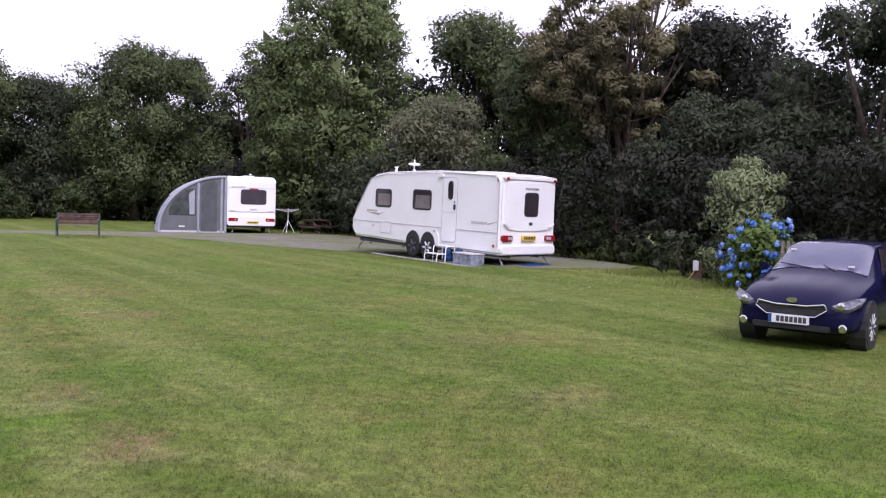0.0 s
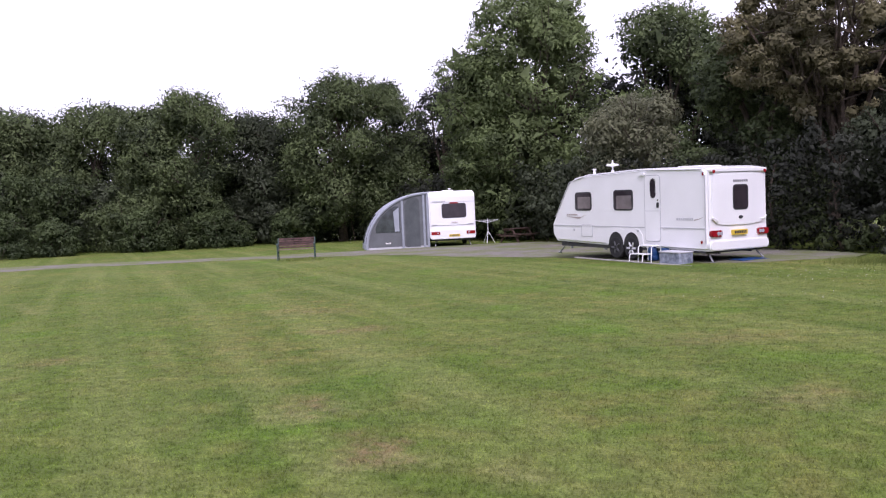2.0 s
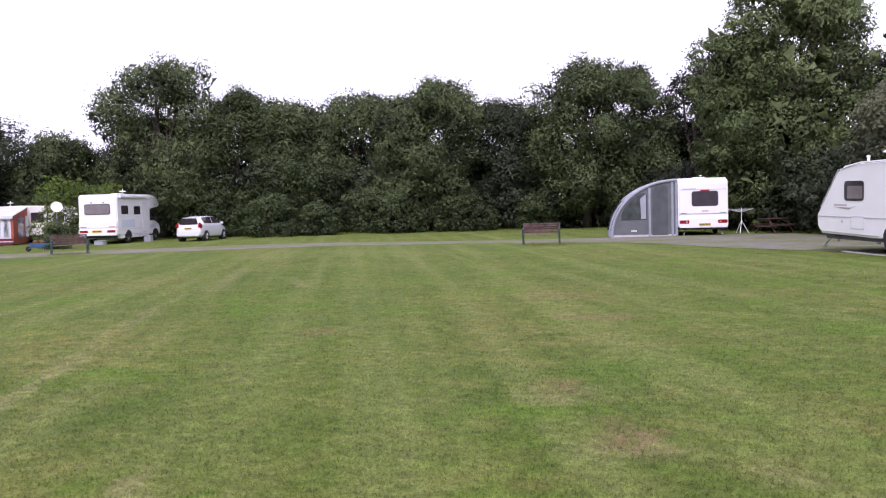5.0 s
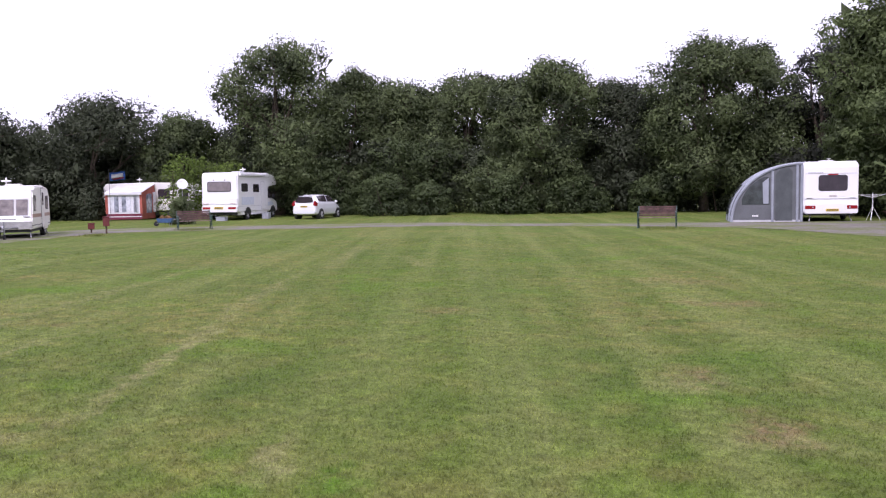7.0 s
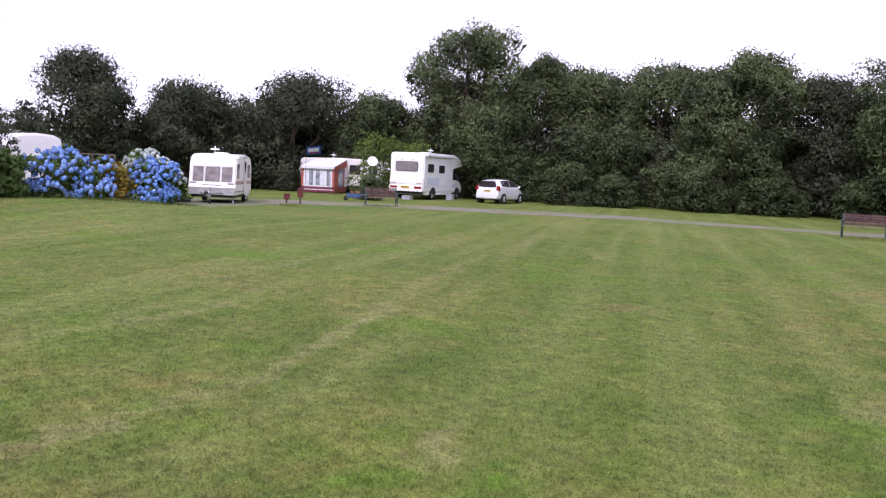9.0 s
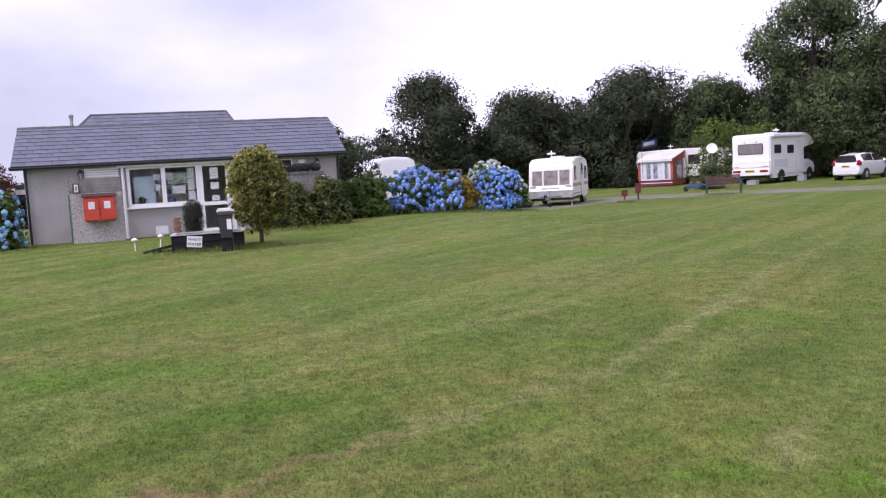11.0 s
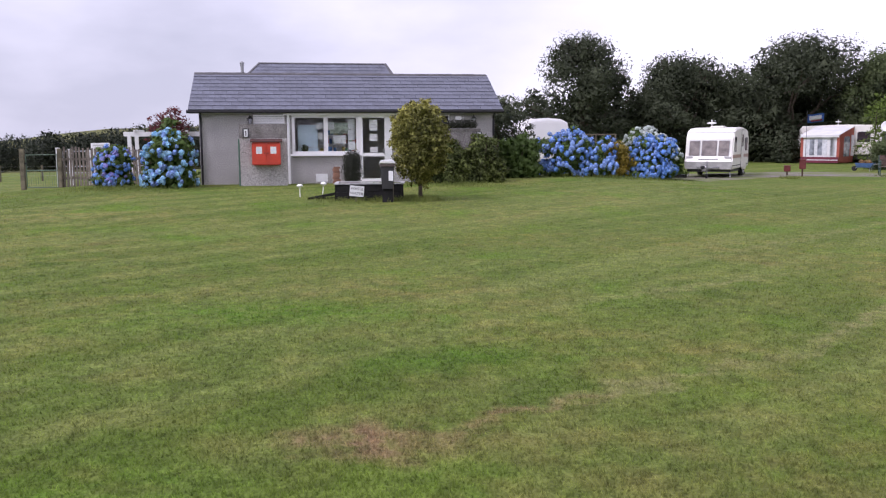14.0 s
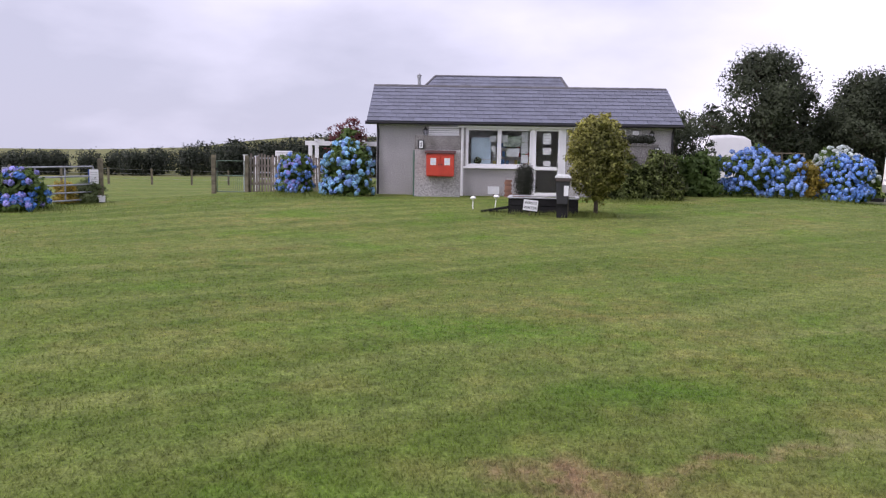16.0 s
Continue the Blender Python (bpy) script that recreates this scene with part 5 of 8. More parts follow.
M_C3PANE = material("old_window_with_curtain", (0.25, 0.215, 0.20), rough=0.12, vary=0.25, scale=4, coat=0.5)


def old_caravan():
    W = 1.96
    # the length runs away from the lawn; front with the tow hitch towards it
    m = on_land(-34.28, 16.26, 53) @ Matrix.Scale(0.99, 4)
    ob = thing("caravan", m, "older cream-white caravan with three front windows and grey stone guard", "caravan")
    shell = [(0.0, 0.52), (-0.10, 0.82), (0.06, 1.10), (0.22, 1.80), (0.36, 2.10), (0.75, 2.22), (2.4, 2.28), (3.6, 2.18), (3.92, 1.85), (4.0, 0.55)]
    body = part("body", body_shell(shell, W, 0.05), M_CREAM, ob, at=pose(0, 0, -0.15))
    x1 = W / 2
    ang = -14.0
    # sloping front windows
    def sloped(name, cx, w, z0, z1, mat, parent, lift):
        bm = bmesh.new()
        box(bm, cx - w / 2, cx + w / 2, -lift, 0.0, z0, z1, 0.012)
        for v in bm.verts:
            v.co.y += 0.06 + (v.co.z - 1.10) * (0.16 / 0.70)
        return part(name, bm, mat, parent)
    for cx, w in ((-0.60, 0.42), (0.0, 0.60), (0.60, 0.42)):
        win = sloped("window", cx, w, 1.08, 1.70, M_C3PANE, body, 0.03)
        sloped("frame", cx, w + 0.035, 1.06, 1.72, M_TRIM, win, 0.018)
    part("stone_guard", prism(bmesh.new(), [(0.02, 0.84), (-0.115, 0.84), (-0.03, 0.54), (0.02, 0.54)], "x", -W / 2 + 0.02, W / 2 - 0.02, 0.01), material("grey_stone_guard", (0.62, 0.62, 0.61), rough=0.45, vary=0.15, scale=3), body)
    bars("y", -0.05, -1, 0.0, 0.94, 0.80, 0.04, 9, M_LETTER, body, "lettering", 0.012)
    for s in (-1, 1):
        part("side_lamp", plate("y", -0.045, 0.0, s * 0.78, 1.03, 0.26, 0.06, 0.01), M_TRIM, body)
    window(body, "x", x1, 1, 0.62, 1.55, 0.40, 0.56, 0.05)
    door = part("door", plate("x", x1 - 0.01, x1 + 0.014, 2.3, 1.34, 0.58, 1.62, 0.05, 0.005), M_CREAM, body)
    part("door_seal", plate("x", x1 - 0.01, x1 + 0.008, 2.3, 1.34, 0.63, 1.67, 0.06), M_SEAL, door)
    window(body, "x", x1 + 0.004, 1, 2.3, 1.72, 0.34, 0.50, 0.05)
    window(body, "x", x1, 1, 3.25, 1.55, 0.55, 0.5, 0.05)
    part("stripe", boxes((x1 - 0.01, x1 + 0.006, 0.05, 1.95, 0.98, 1.12)), M_BROWN_DECAL, body, "faded brown stripe")
    part("stripe", boxes((x1 - 0.01, x1 + 0.006, 2.62, 3.92, 0.98, 1.12)), M_BROWN_DECAL, body, "faded brown stripe")
    part("waist_rail", boxes((x1 - 0.01, x1 + 0.010, -0.02, 3.94, 0.66, 0.69)), M_SEAL, body)
    part("wheel_arch_trim", plate("x", x1 - 0.02, x1 + 0.03, 2.75, 0.62, 0.95, 0.34, 0.14, 0.01), M_CREAM, body)
    part("gutter", boxes((-x1 - 0.01, x1 + 0.01, 0.33, 0.37, 2.03, 2.06)), M_TRIM, body)
    part("underfloor", boxes((-W / 2 + 0.1, W / 2 - 0.1, 0.1, 3.9, 0.26, 0.38)), M_GREYPLY, ob)
    for s in (-1, 1):
        wheel(ob, s * (W / 2 - 0.10), 2.75, 0.30, s)
        part("corner_steady", tubes([[(s * 0.8, 0.35, 0.42), (s * 0.88, 0.15, 0.03)]], 0.022, 6), M_STEEL, ob)
        part("corner_steady", tubes([[(s * 0.8, 3.6, 0.42), (s * 0.88, 3.8, 0.03)]], 0.022, 6), M_STEEL, ob)
    part("tow_frame", tubes([[(-0.5, 0.1, 0.45), (0, -1.05, 0.45)], [(0.5, 0.1, 0.45), (0, -1.05, 0.45)]], 0.035, 8), M_STEEL, ob)
    part("hitch", boxes((-0.06, 0.06, -1.25, -0.95, 0.42, 0.54), bevel=0.02), M_BLACK, ob)
    part("jockey_wheel", tubes([[(0.12, -0.85, 0.72), (0.12, -0.85, 0.16)]], 0.03, 8), M_STEEL, ob)
    part("jockey_tyre", lathe(bmesh.new(), [(0.04, -0.03), (0.11, -0.03), (0.11, 0.03), (0.04, 0.03)], (0.12, -0.85, 0.11), "x", 14), M_RUBBER, ob)
    part("hitch_cover", lathe(bmesh.new(), [(0.02, 0.30), (0.11, 0.32), (0.12, 0.46), (0.05, 0.54)], (0.0, -0.7, 0), sides=14), M_TRIM, ob)
    part("roof_vent", boxes((-0.3, 0.3, 1.6, 2.2, 2.24, 2.34), bevel=0.03), M_CREAM, body)
    dome_aerial("tv_aerial", m @ pose(-0.1, 1.0, 2.085), "white disc television aerial on the caravan roof")
    return m


C3 = old_caravan()
spare = thing("wheel_ramp", C3 @ pose(-1.15, -0.25, 0), "black wheel levelling ramp on the gravel", "ramp")
part("ramp", prism(bmesh.new(), [(-0.3, 0), (0.3, 0), (0.3, 0.14), (0.1, 0.16), (-0.3, 0.10)], "y", -0.2, 0.2, 0.01), M_BLACK, spare)


def motorhome():
    W = 2.25
    m = on_land(-43.05, 33.26, 25.9) @ Matrix.Scale(1.04, 4)
    ob = thing("motorhome", m, "white coachbuilt motorhome with a luton cab and roll-out awning", "motorhome")
    shell = [(0.0, 0.50), (-0.03, 0.95), (0.0, 1.30), (0.02, 2.62), (0.10, 2.76), (0.4, 2.80), (4.3, 2.80), (5.3, 2.68), (5.75, 2.30), (5.70, 2.08), (4.75, 1.98), (4.35, 1.90), (4.30, 0.46), (0.5, 0.46)]
    body = part("body", body_shell(shell, W, 0.06), M_GEL, ob)
    cabp = [(4.28, 0.50), (4.28, 1.96), (4.70, 1.96), (5.35, 1.25), (5.95, 1.05), (6.10, 0.80), (6.08, 0.42), (4.9, 0.40)]
    cab = part("cab", prism(bmesh.new(), cabp, "x", -0.98, 0.98, 0.06, 3), M_GEL, ob)
    x1 = W / 2
    part("cab_window", prism(bmesh.new(), [(4.42, 1.24), (4.42, 1.86), (4.68, 1.86), (5.22, 1.24)], "x", 0.97, 1.0, 0.004), M_TINT, cab)
    part("windscreen", prism(bmesh.new(), [(4.76, 1.955), (5.36, 1.29), (5.34, 1.24), (4.70, 1.94)], "x", -0.88, 0.88), M_TINT, cab)
    part("mirror", boxes((1.04, 1.22, 5.05, 5.18, 1.20, 1.50), bevel=0.03), M_BLACK, cab)
    part("cab_decal", prism(bmesh.new(), [(4.4, 0.75), (5.5, 0.80), (5.2, 1.05), (4.4, 0.95)], "x", 0.975, 0.992), M_BLUE_DECAL, cab)
    window(body, "y", -0.008, -1, -0.02, 1.96, 1.42, 0.52, 0.06, pane=M_BLIND)
    part("rear_step", plate("y", -0.07, 0.02, 0, 1.12, W - 0.05, 0.40, 0.08, 0.02), M_GEL, body)
    part("bumper", plate("y", -0.12, 0.02, 0, 0.66, W - 0.04, 0.36, 0.06, 0.02), M_GEL, body)
    for s in (-1, 1):
        part("tail_light", plate("y", -0.14, -0.06, s * 0.80, 0.72, 0.48, 0.13, 0.02, 0.01), M_RED, body, "red tail lamp cluster")
        part("reflector", plate("y", -0.085, -0.04, s * 0.84, 0.97, 0.34, 0.04, 0.01), M_BROWN_DECAL, body)
        part("marker_light", plate("y", -0.03, 0.0, s * 0.35, 2.34, 0.06, 0.05, 0.01), M_INK, body)
    pl = part("number_plate", plate("y", -0.145, -0.06, -0.02, 0.73, 0.56, 0.14, 0.01), M_PLATE_Y, body, "yellow number plate with dark bars")
    bars("y", -0.145, -1, -0.02, 0.73, 0.48, 0.08, 7, M_INK, pl, "marking", 0.004)
    window(body, "x", x1, 1, 0.95, 1.90, 0.80, 0.42, 0.05)
    window(body, "x", x1, 1, 2.55, 1.86, 0.78, 0.42, 0.05)
    door = part("door", plate("x", x1 - 0.01, x1 + 0.015, 3.55, 1.42, 0.56, 1.66, 0.05, 0.005), M_GEL, body)
    part("door_seal", plate("x", x1 - 0.01, x1 + 0.008, 3.55, 1.42, 0.60, 1.70, 0.06), M_TRIM, door)
    part("blue_decal", boxes((x1 - 0.01, x1 + 0.008, 0.5, 2.2, 0.88, 1.34)), M_BLUE_DECAL, body, "pale blue decal panel")
    part("awning_case", boxes((x1 - 0.02, x1 + 0.12, 0.25, 3.9, 2.58, 2.72), bevel=0.03), M_GEL, body)
    part("awning_line", boxes((x1, x1 + 0.125, 0.25, 3.9, 2.57, 2.585)), M_TRIM, body)
    part("skirt", boxes((-x1 + 0.03, x1 - 0.03, 0.4, 0.92, 0.30, 0.47), (-x1 + 0.03, x1 - 0.03, 1.80, 4.2, 0.30, 0.47)), M_GEL, body)
    part("waist_line", boxes((x1 - 0.01, x1 + 0.006, 0.05, 4.2, 0.80, 0.815)), M_TRIM, body)
    for yy in (1.35, 5.35):
        part("wheel_arch", prism(bmesh.new(), [(yy + 0.42 * math.cos(a), 0.34 + 0.42 * math.sin(a)) for a in (math.pi * i / 10 for i in range(11))], "x", 0.6, x1 + 0.006 if yy < 3 else 0.995), M_BLACK, body)
        for s in (-1, 1):
            wheel(ob, s * ((x1 - 0.10) if yy < 3 else 0.90), yy, 0.33, s, M_TRIM)
    part("underfloor", boxes((-0.9, 0.9, 0.3, 5.6, 0.32, 0.5)), M_GREYPLY, ob)
    part("roof_vent", boxes((-0.3, 0.3, 2.2, 2.8, 2.79, 2.88), bevel=0.03), M_GEL, body)
    dome_aerial("tv_aerial", m @ pose(0.1, 3.0, 2.785), "white disc television aerial on the motorhome roof")
    return m


MH = motorhome()
M_TUBGREY = material("grey_plastic_tub", (0.40, 0.42, 0.47), rough=0.5, vary=0.1)
for px_, py_, w_, h_ in ((0.35, -0.55, 0.55, 0.22), (1.6, 2.9, 0.42, 0.36)):
    t = thing("plastic_tub", MH @ pose(px_, py_, 0), "grey plastic tub on the grass beside the motorhome", "tub", "tubs beside the motorhome")
    part("tub", prism(bmesh.new(), rrect(0, 0, w_, 0.42, 0.05), "z", 0, h_, 0.01), M_TUBGREY, t)
    part("rim", prism(bmesh.new(), rrect(0, 0, w_ + 0.05, 0.47, 0.07), "z", h_ - 0.02, h_ + 0.012, 0.006), M_TUBGREY, t)


def car_body(sections, sub=2):
    """A car shell lofted from cross sections (y, [(x, z) from the sill up to the middle of the roof])."""
    bm = bmesh.new()
    rings = []
    for y, half in sections:
        ring = [bm.verts.new((x, y, z)) for x, z in half] + [bm.verts.new((-x, y, z)) for x, z in reversed(half)]
        rings.append(ring)
    n = len(rings[0])
    for a, b in zip(rings, rings[1:]):
        for k in range(n):
            bm.faces.new((a[k], a[(k + 1) % n], b[(k + 1) % n], b[k]))
    bm.faces.new(rings[0])
    bm.faces.new(rings[-1][::-1])
    bmesh.ops.recalc_face_normals(bm, faces=bm.faces)
    return bm


def section(w, sill, belt, shoulder, top, roof_w):
    """Half a cross section: sill, lower side, widest at the belt, glass up to the roof."""
    return [(w * 0.90, sill), (w * 0.985, sill + 0.14), (w, (sill + belt) / 2 + 0.05), (w * 0.965, belt), (w * 0.93, shoulder), (roof_w + 0.03, top - 0.05), (roof_w * 0.8, top - 0.012), (0.0, top)]


def hatchback(name, m, label, paint, W, L, H, bonnet=1.0, tail=1.0):
    """A five-door hatchback, front at y = 0, tail at y = L."""
    ob = thing(name, m, label, "car")
    h = W / 2
    s = H / 1.47
    b = 0.92 * s
    S = [
        (0.00, section(h * 0.66, 0.28, 0.50, 0.53, 0.56 * s, h * 0.30)),
        (0.10, section(h * 0.86, 0.22, 0.60, 0.64, 0.68 * s, h * 0.45)),
        (0.35, section(h * 0.955, 0.19, 0.72 * s, 0.76 * s, 0.84 * s, h * 0.55)),
        (0.80, section(h * 0.985, 0.18, 0.82 * s, 0.86 * s, 0.93 * s, h * 0.6)),
        (1.15 * bonnet, section(h, 0.18, 0.88 * s, 0.92 * s, 1.00 * s, h * 0.66)),
        (1.55 * bonnet, section(h, 0.18, b, b + 0.05, 1.24 * s, h * 0.68)),
        (2.00 * bonnet, section(h, 0.18, b + 0.01, b + 0.05, 1.43 * s, h * 0.68)),
        (2.60, section(h, 0.18, b + 0.02, b + 0.06, H, h * 0.69)),
        (L - 0.75, section(h * 0.99, 0.19, b + 0.04, b + 0.09, H - 0.02 / tail, h * 0.66 * tail)),
        (L - 0.30, section(h * 0.96, 0.22, b + 0.05, b + 0.10, H - 0.10 / tail ** 2, h * 0.60 * tail)),
        (L - 0.08, section(h * 0.92, 0.26, b + 0.02, b + 0.05, b + 0.16, h * 0.60 * tail)),
        (L, section(h * 0.84, 0.32, 0.66, 0.74, 0.80, h * 0.55)),
    ]
    body = part("body", car_body(S), paint, ob, round_=True)
    md = body.modifiers.new("round", "SUBSURF")
    md.levels = md.render_levels = 2
    return ob, body, S


M_NAVY = material("dark_blue_car_paint", (0.008, 0.008, 0.034), rough=0.12, vary=0.05, scale=2, coat=0.03)
M_WHITECAR = material("white_car_paint", (0.76, 0.77, 0.80), rough=0.15, vary=0.02, scale=2, coat=0.8)
M_NAVY.node_tree.nodes["Principled BSDF"].inputs["Specular IOR Level"].default_value = 0.10
M_CHROME = material("chrome", (0.75, 0.75, 0.77), rough=0.12, metal=1.0, vary=0.04)
M_GRILLE = material("black_mesh_grille", (0.012, 0.012, 0.014), rough=0.5, vary=0.3, bump=0.9, bump_scale=120)
M_LAMP = material("headlamp_lens", (0.16, 0.17, 0.20), rough=0.10, vary=0.35, scale=14, coat=0.1)
# The lilac base colour carries a painted reflection of the bright sky.
M_SCREEN = material("sky_tinted_windscreen", (0.20, 0.21, 0.32), rough=0.05, vary=0.03, scale=1.5, coat=1.0)


def shell_z(S, y, x):
    """Height of the lofted car shell at a place, for laying glass on it."""
    ys = [q[0] for q in S]
    tops = []
    for yy, half in S:
        xs = [p[0] for p in half][::-1]
        zs = [p[1] for p in half][::-1]
        tops.append(float(np.interp(abs(x), xs[:5], zs[:5])))
    return float(np.interp(y, ys, tops))


def sheet_on(S, y0, y1, x0, x1, lift, mat, name, parent, label="", ny=8, nx=10, taper=0.0):
    """A pane laid on the shell between two cross lines."""
    bm = bmesh.new()
    grid = []
    for i in range(ny + 1):
        y = y0 + (y1 - y0) * i / ny
        k = 1 - taper * i / ny
        grid.append([bm.verts.new((k * (x0 + (x1 - x0) * j / nx), y, shell_z(S, y, k * (x0 + (x1 - x0) * j / nx)) + lift)) for j in range(nx + 1)])
    for i in range(ny):
        for j in range(nx):
            bm.faces.new((grid[i][j], grid[i][j + 1], grid[i + 1][j + 1], grid[i + 1][j]))
    bmesh.ops.solidify(bm, geom=bm.faces[:], thickness=0.006)
    return part(name, bm, mat, parent, label, round_=True)


def side_glass(S, y0, y1, sgn, parent, name="side_window", slope0=0.0, slope1=0.0):
    """A side window between two uprights, on the slanted upper side of the shell."""
    bm = bmesh.new()
    rows = []
    for i in range(7):
        f = i / 6
        row = []
        for k in range(4):
            g = 0.08 + 0.84 * k / 3
            y = y0 + (y1 - y0) * f + (slope0 * (1 - f) + slope1 * f) * g
            xs, zs = [], []
            for yy, half in S:
                xs.append(half[4][0] + (half[5][0] - half[4][0]) * g)
                zs.append(half[4][1] + (half[5][1] - half[4][1]) * g)
            yl = [q[0] for q in S]
            row.append(bm.verts.new((sgn * (float(np.interp(y, yl, xs)) + 0.014), y, float(np.interp(y, yl, zs)) + 0.004)))
        rows.append(row)
    for i in range(6):
        for k in range(3):
            bm.faces.new((rows[i][k], rows[i][k + 1], rows[i + 1][k + 1], rows[i + 1][k]))
    bmesh.ops.recalc_face_normals(bm, faces=bm.faces)
    bmesh.ops.solidify(bm, geom=bm.faces[:], thickness=0.01)
    return part(name, bm, M_TINT, parent)


def dark_hatch():
    m = on_land(4.34, 11.5, -36.0) @ Matrix.Scale(0.95, 4)
    W, L, H = 1.66, 4.1, 1.44
    ob, body, S = hatchback("car", m, "glossy dark blue hatchback parked on the grass", M_NAVY, W, L, H)
    sheet_on(S, 1.22, 1.95, -0.66, 0.66, 0.018, M_SCREEN, "windscreen", body, "windscreen with the pale sky's reflection put into its colour", taper=0.12)
    sheet_on(S, L - 0.34, L - 0.12, -0.52, 0.52, 0.02, M_TINT, "rear_window", body)
    for s in (-1, 1):
        side_glass(S, 1.62, 2.55, s, body, slope0=0.42)
        side_glass(S, 2.66, 3.45, s, body, slope1=-0.18)
        # headlight: swept-back clear unit
        bm = bmesh.new()
        pts = [(0.47, 0.085, 0.605), (0.54, 0.075, 0.565), (0.68, 0.13, 0.575), (0.78, 0.28, 0.645), (0.80, 0.44, 0.715), (0.70, 0.33, 0.70), (0.57, 0.18, 0.655)]
        vs = [bm.verts.new((s * (x + 0.035), y - 0.055, z + 0.02)) for x, y, z in pts]
        bm.faces.new(vs)
        bmesh.ops.recalc_face_normals(bm, faces=bm.faces)
        bmesh.ops.solidify(bm, geom=bm.faces[:], thickness=0.06)
        lamp = part("headlight", bm, M_LAMP, body, "clear swept-back headlamp")
        part("lamp_bulb", lathe(bmesh.new(), [(0.05, 0), (0.05, -0.02), (0.02, -0.03)], (s * 0.62, 0.03, 0.63), "y", 14), M_CHROME, lamp)
        part("fog_lamp", lathe(bmesh.new(), [(0.055, 0.04), (0.055, -0.02), (0.04, -0.03)], (s * 0.64, 0.075, 0.335), "y", 16), M_CHROME, body, "chrome-ringed fog lamp")
        part("door_mirror", boxes((min(s * 0.80, s * 0.95), max(s * 0.80, s * 0.95), 1.52, 1.62, 0.94, 1.06), bevel=0.03), M_NAVY, body)
        for yy in (0.80, 3.42):
            part("wheel_arch", prism(bmesh.new(), [(yy + 0.36 * math.cos(a), 0.31 + 0.36 * math.sin(a)) for a in (2 * math.pi * i / 20 for i in range(20))], "x", *sorted((s * 0.62, s * (W / 2 + 0.004)))), M_BLACK, body)
            wheel(ob, s * (W / 2 - 0.09), yy, 0.315, s, M_ALLOY, 0.20, 10)
    gr = part("grille", prism(bmesh.new(), [(-0.42, 0.62), (-0.2, 0.585), (0.2, 0.585), (0.42, 0.62), (0.44, 0.56), (0.30, 0.47), (-0.30, 0.47), (-0.44, 0.56)], "y", -0.005, 0.10, 0.006), M_GRILLE, body, "black honeycomb grille")
    part("grille_rim", tubes([[(-0.42, -0.005, 0.63), (-0.2, -0.012, 0.595), (0.2, -0.012, 0.595), (0.42, -0.005, 0.63), (0.455, -0.003, 0.56), (0.31, -0.012, 0.46), (-0.31, -0.012, 0.46), (-0.455, -0.003, 0.56), (-0.42, -0.005, 0.63)]], 0.012, 6), M_CHROME, gr, "bright chrome surround")
    part("badge", prism(bmesh.new(), [(0.07 * math.cos(a), 0.66 + 0.035 * math.sin(a)) for a in (2 * math.pi * i / 16 for i in range(16))], "y", 0.02, 0.06), M_CHROME, body, "oval chrome badge")
    part("lower_grille", boxes((-0.50, 0.50, -0.012, 0.06, 0.27, 0.35), bevel=0.01), M_GRILLE, body)
    pl = part("number_plate", plate("y", -0.03, 0.02, -0.02, 0.405, 0.52, 0.115, 0.01), M_PLATE_W, body, "white number plate with dark bars")
    bars("y", -0.03, -1, 0.02, 0.405, 0.40, 0.075, 7, M_INK, pl, "marking", 0.004)
    part("plate_band", boxes((-0.28, -0.235, -0.034, -0.03, 0.35, 0.46)), M_TARP, pl, "blue band")
    for s in (-1, 1):
        part("wiper", tubes([[(s * 0.05 + 0.2, 1.17, shell_z(S, 1.17, 0.2) + 0.018), (s * 0.3 - 0.25, 1.30, shell_z(S, 1.30, 0.3) + 0.022)]], 0.010, 5), M_BLACK, body)
    for px_, py_ in ((0.42, 1.30), (-0.48, 1.68)):
        part("sticker", boxes((px_ - 0.04, px_ + 0.04, py_ - 0.03, py_ + 0.03, shell_z(S, py_, px_) + 0.010, shell_z(S, py_, px_) + 0.032)), M_PLATE_W, body, "small white windscreen sticker")


dark_hatch()


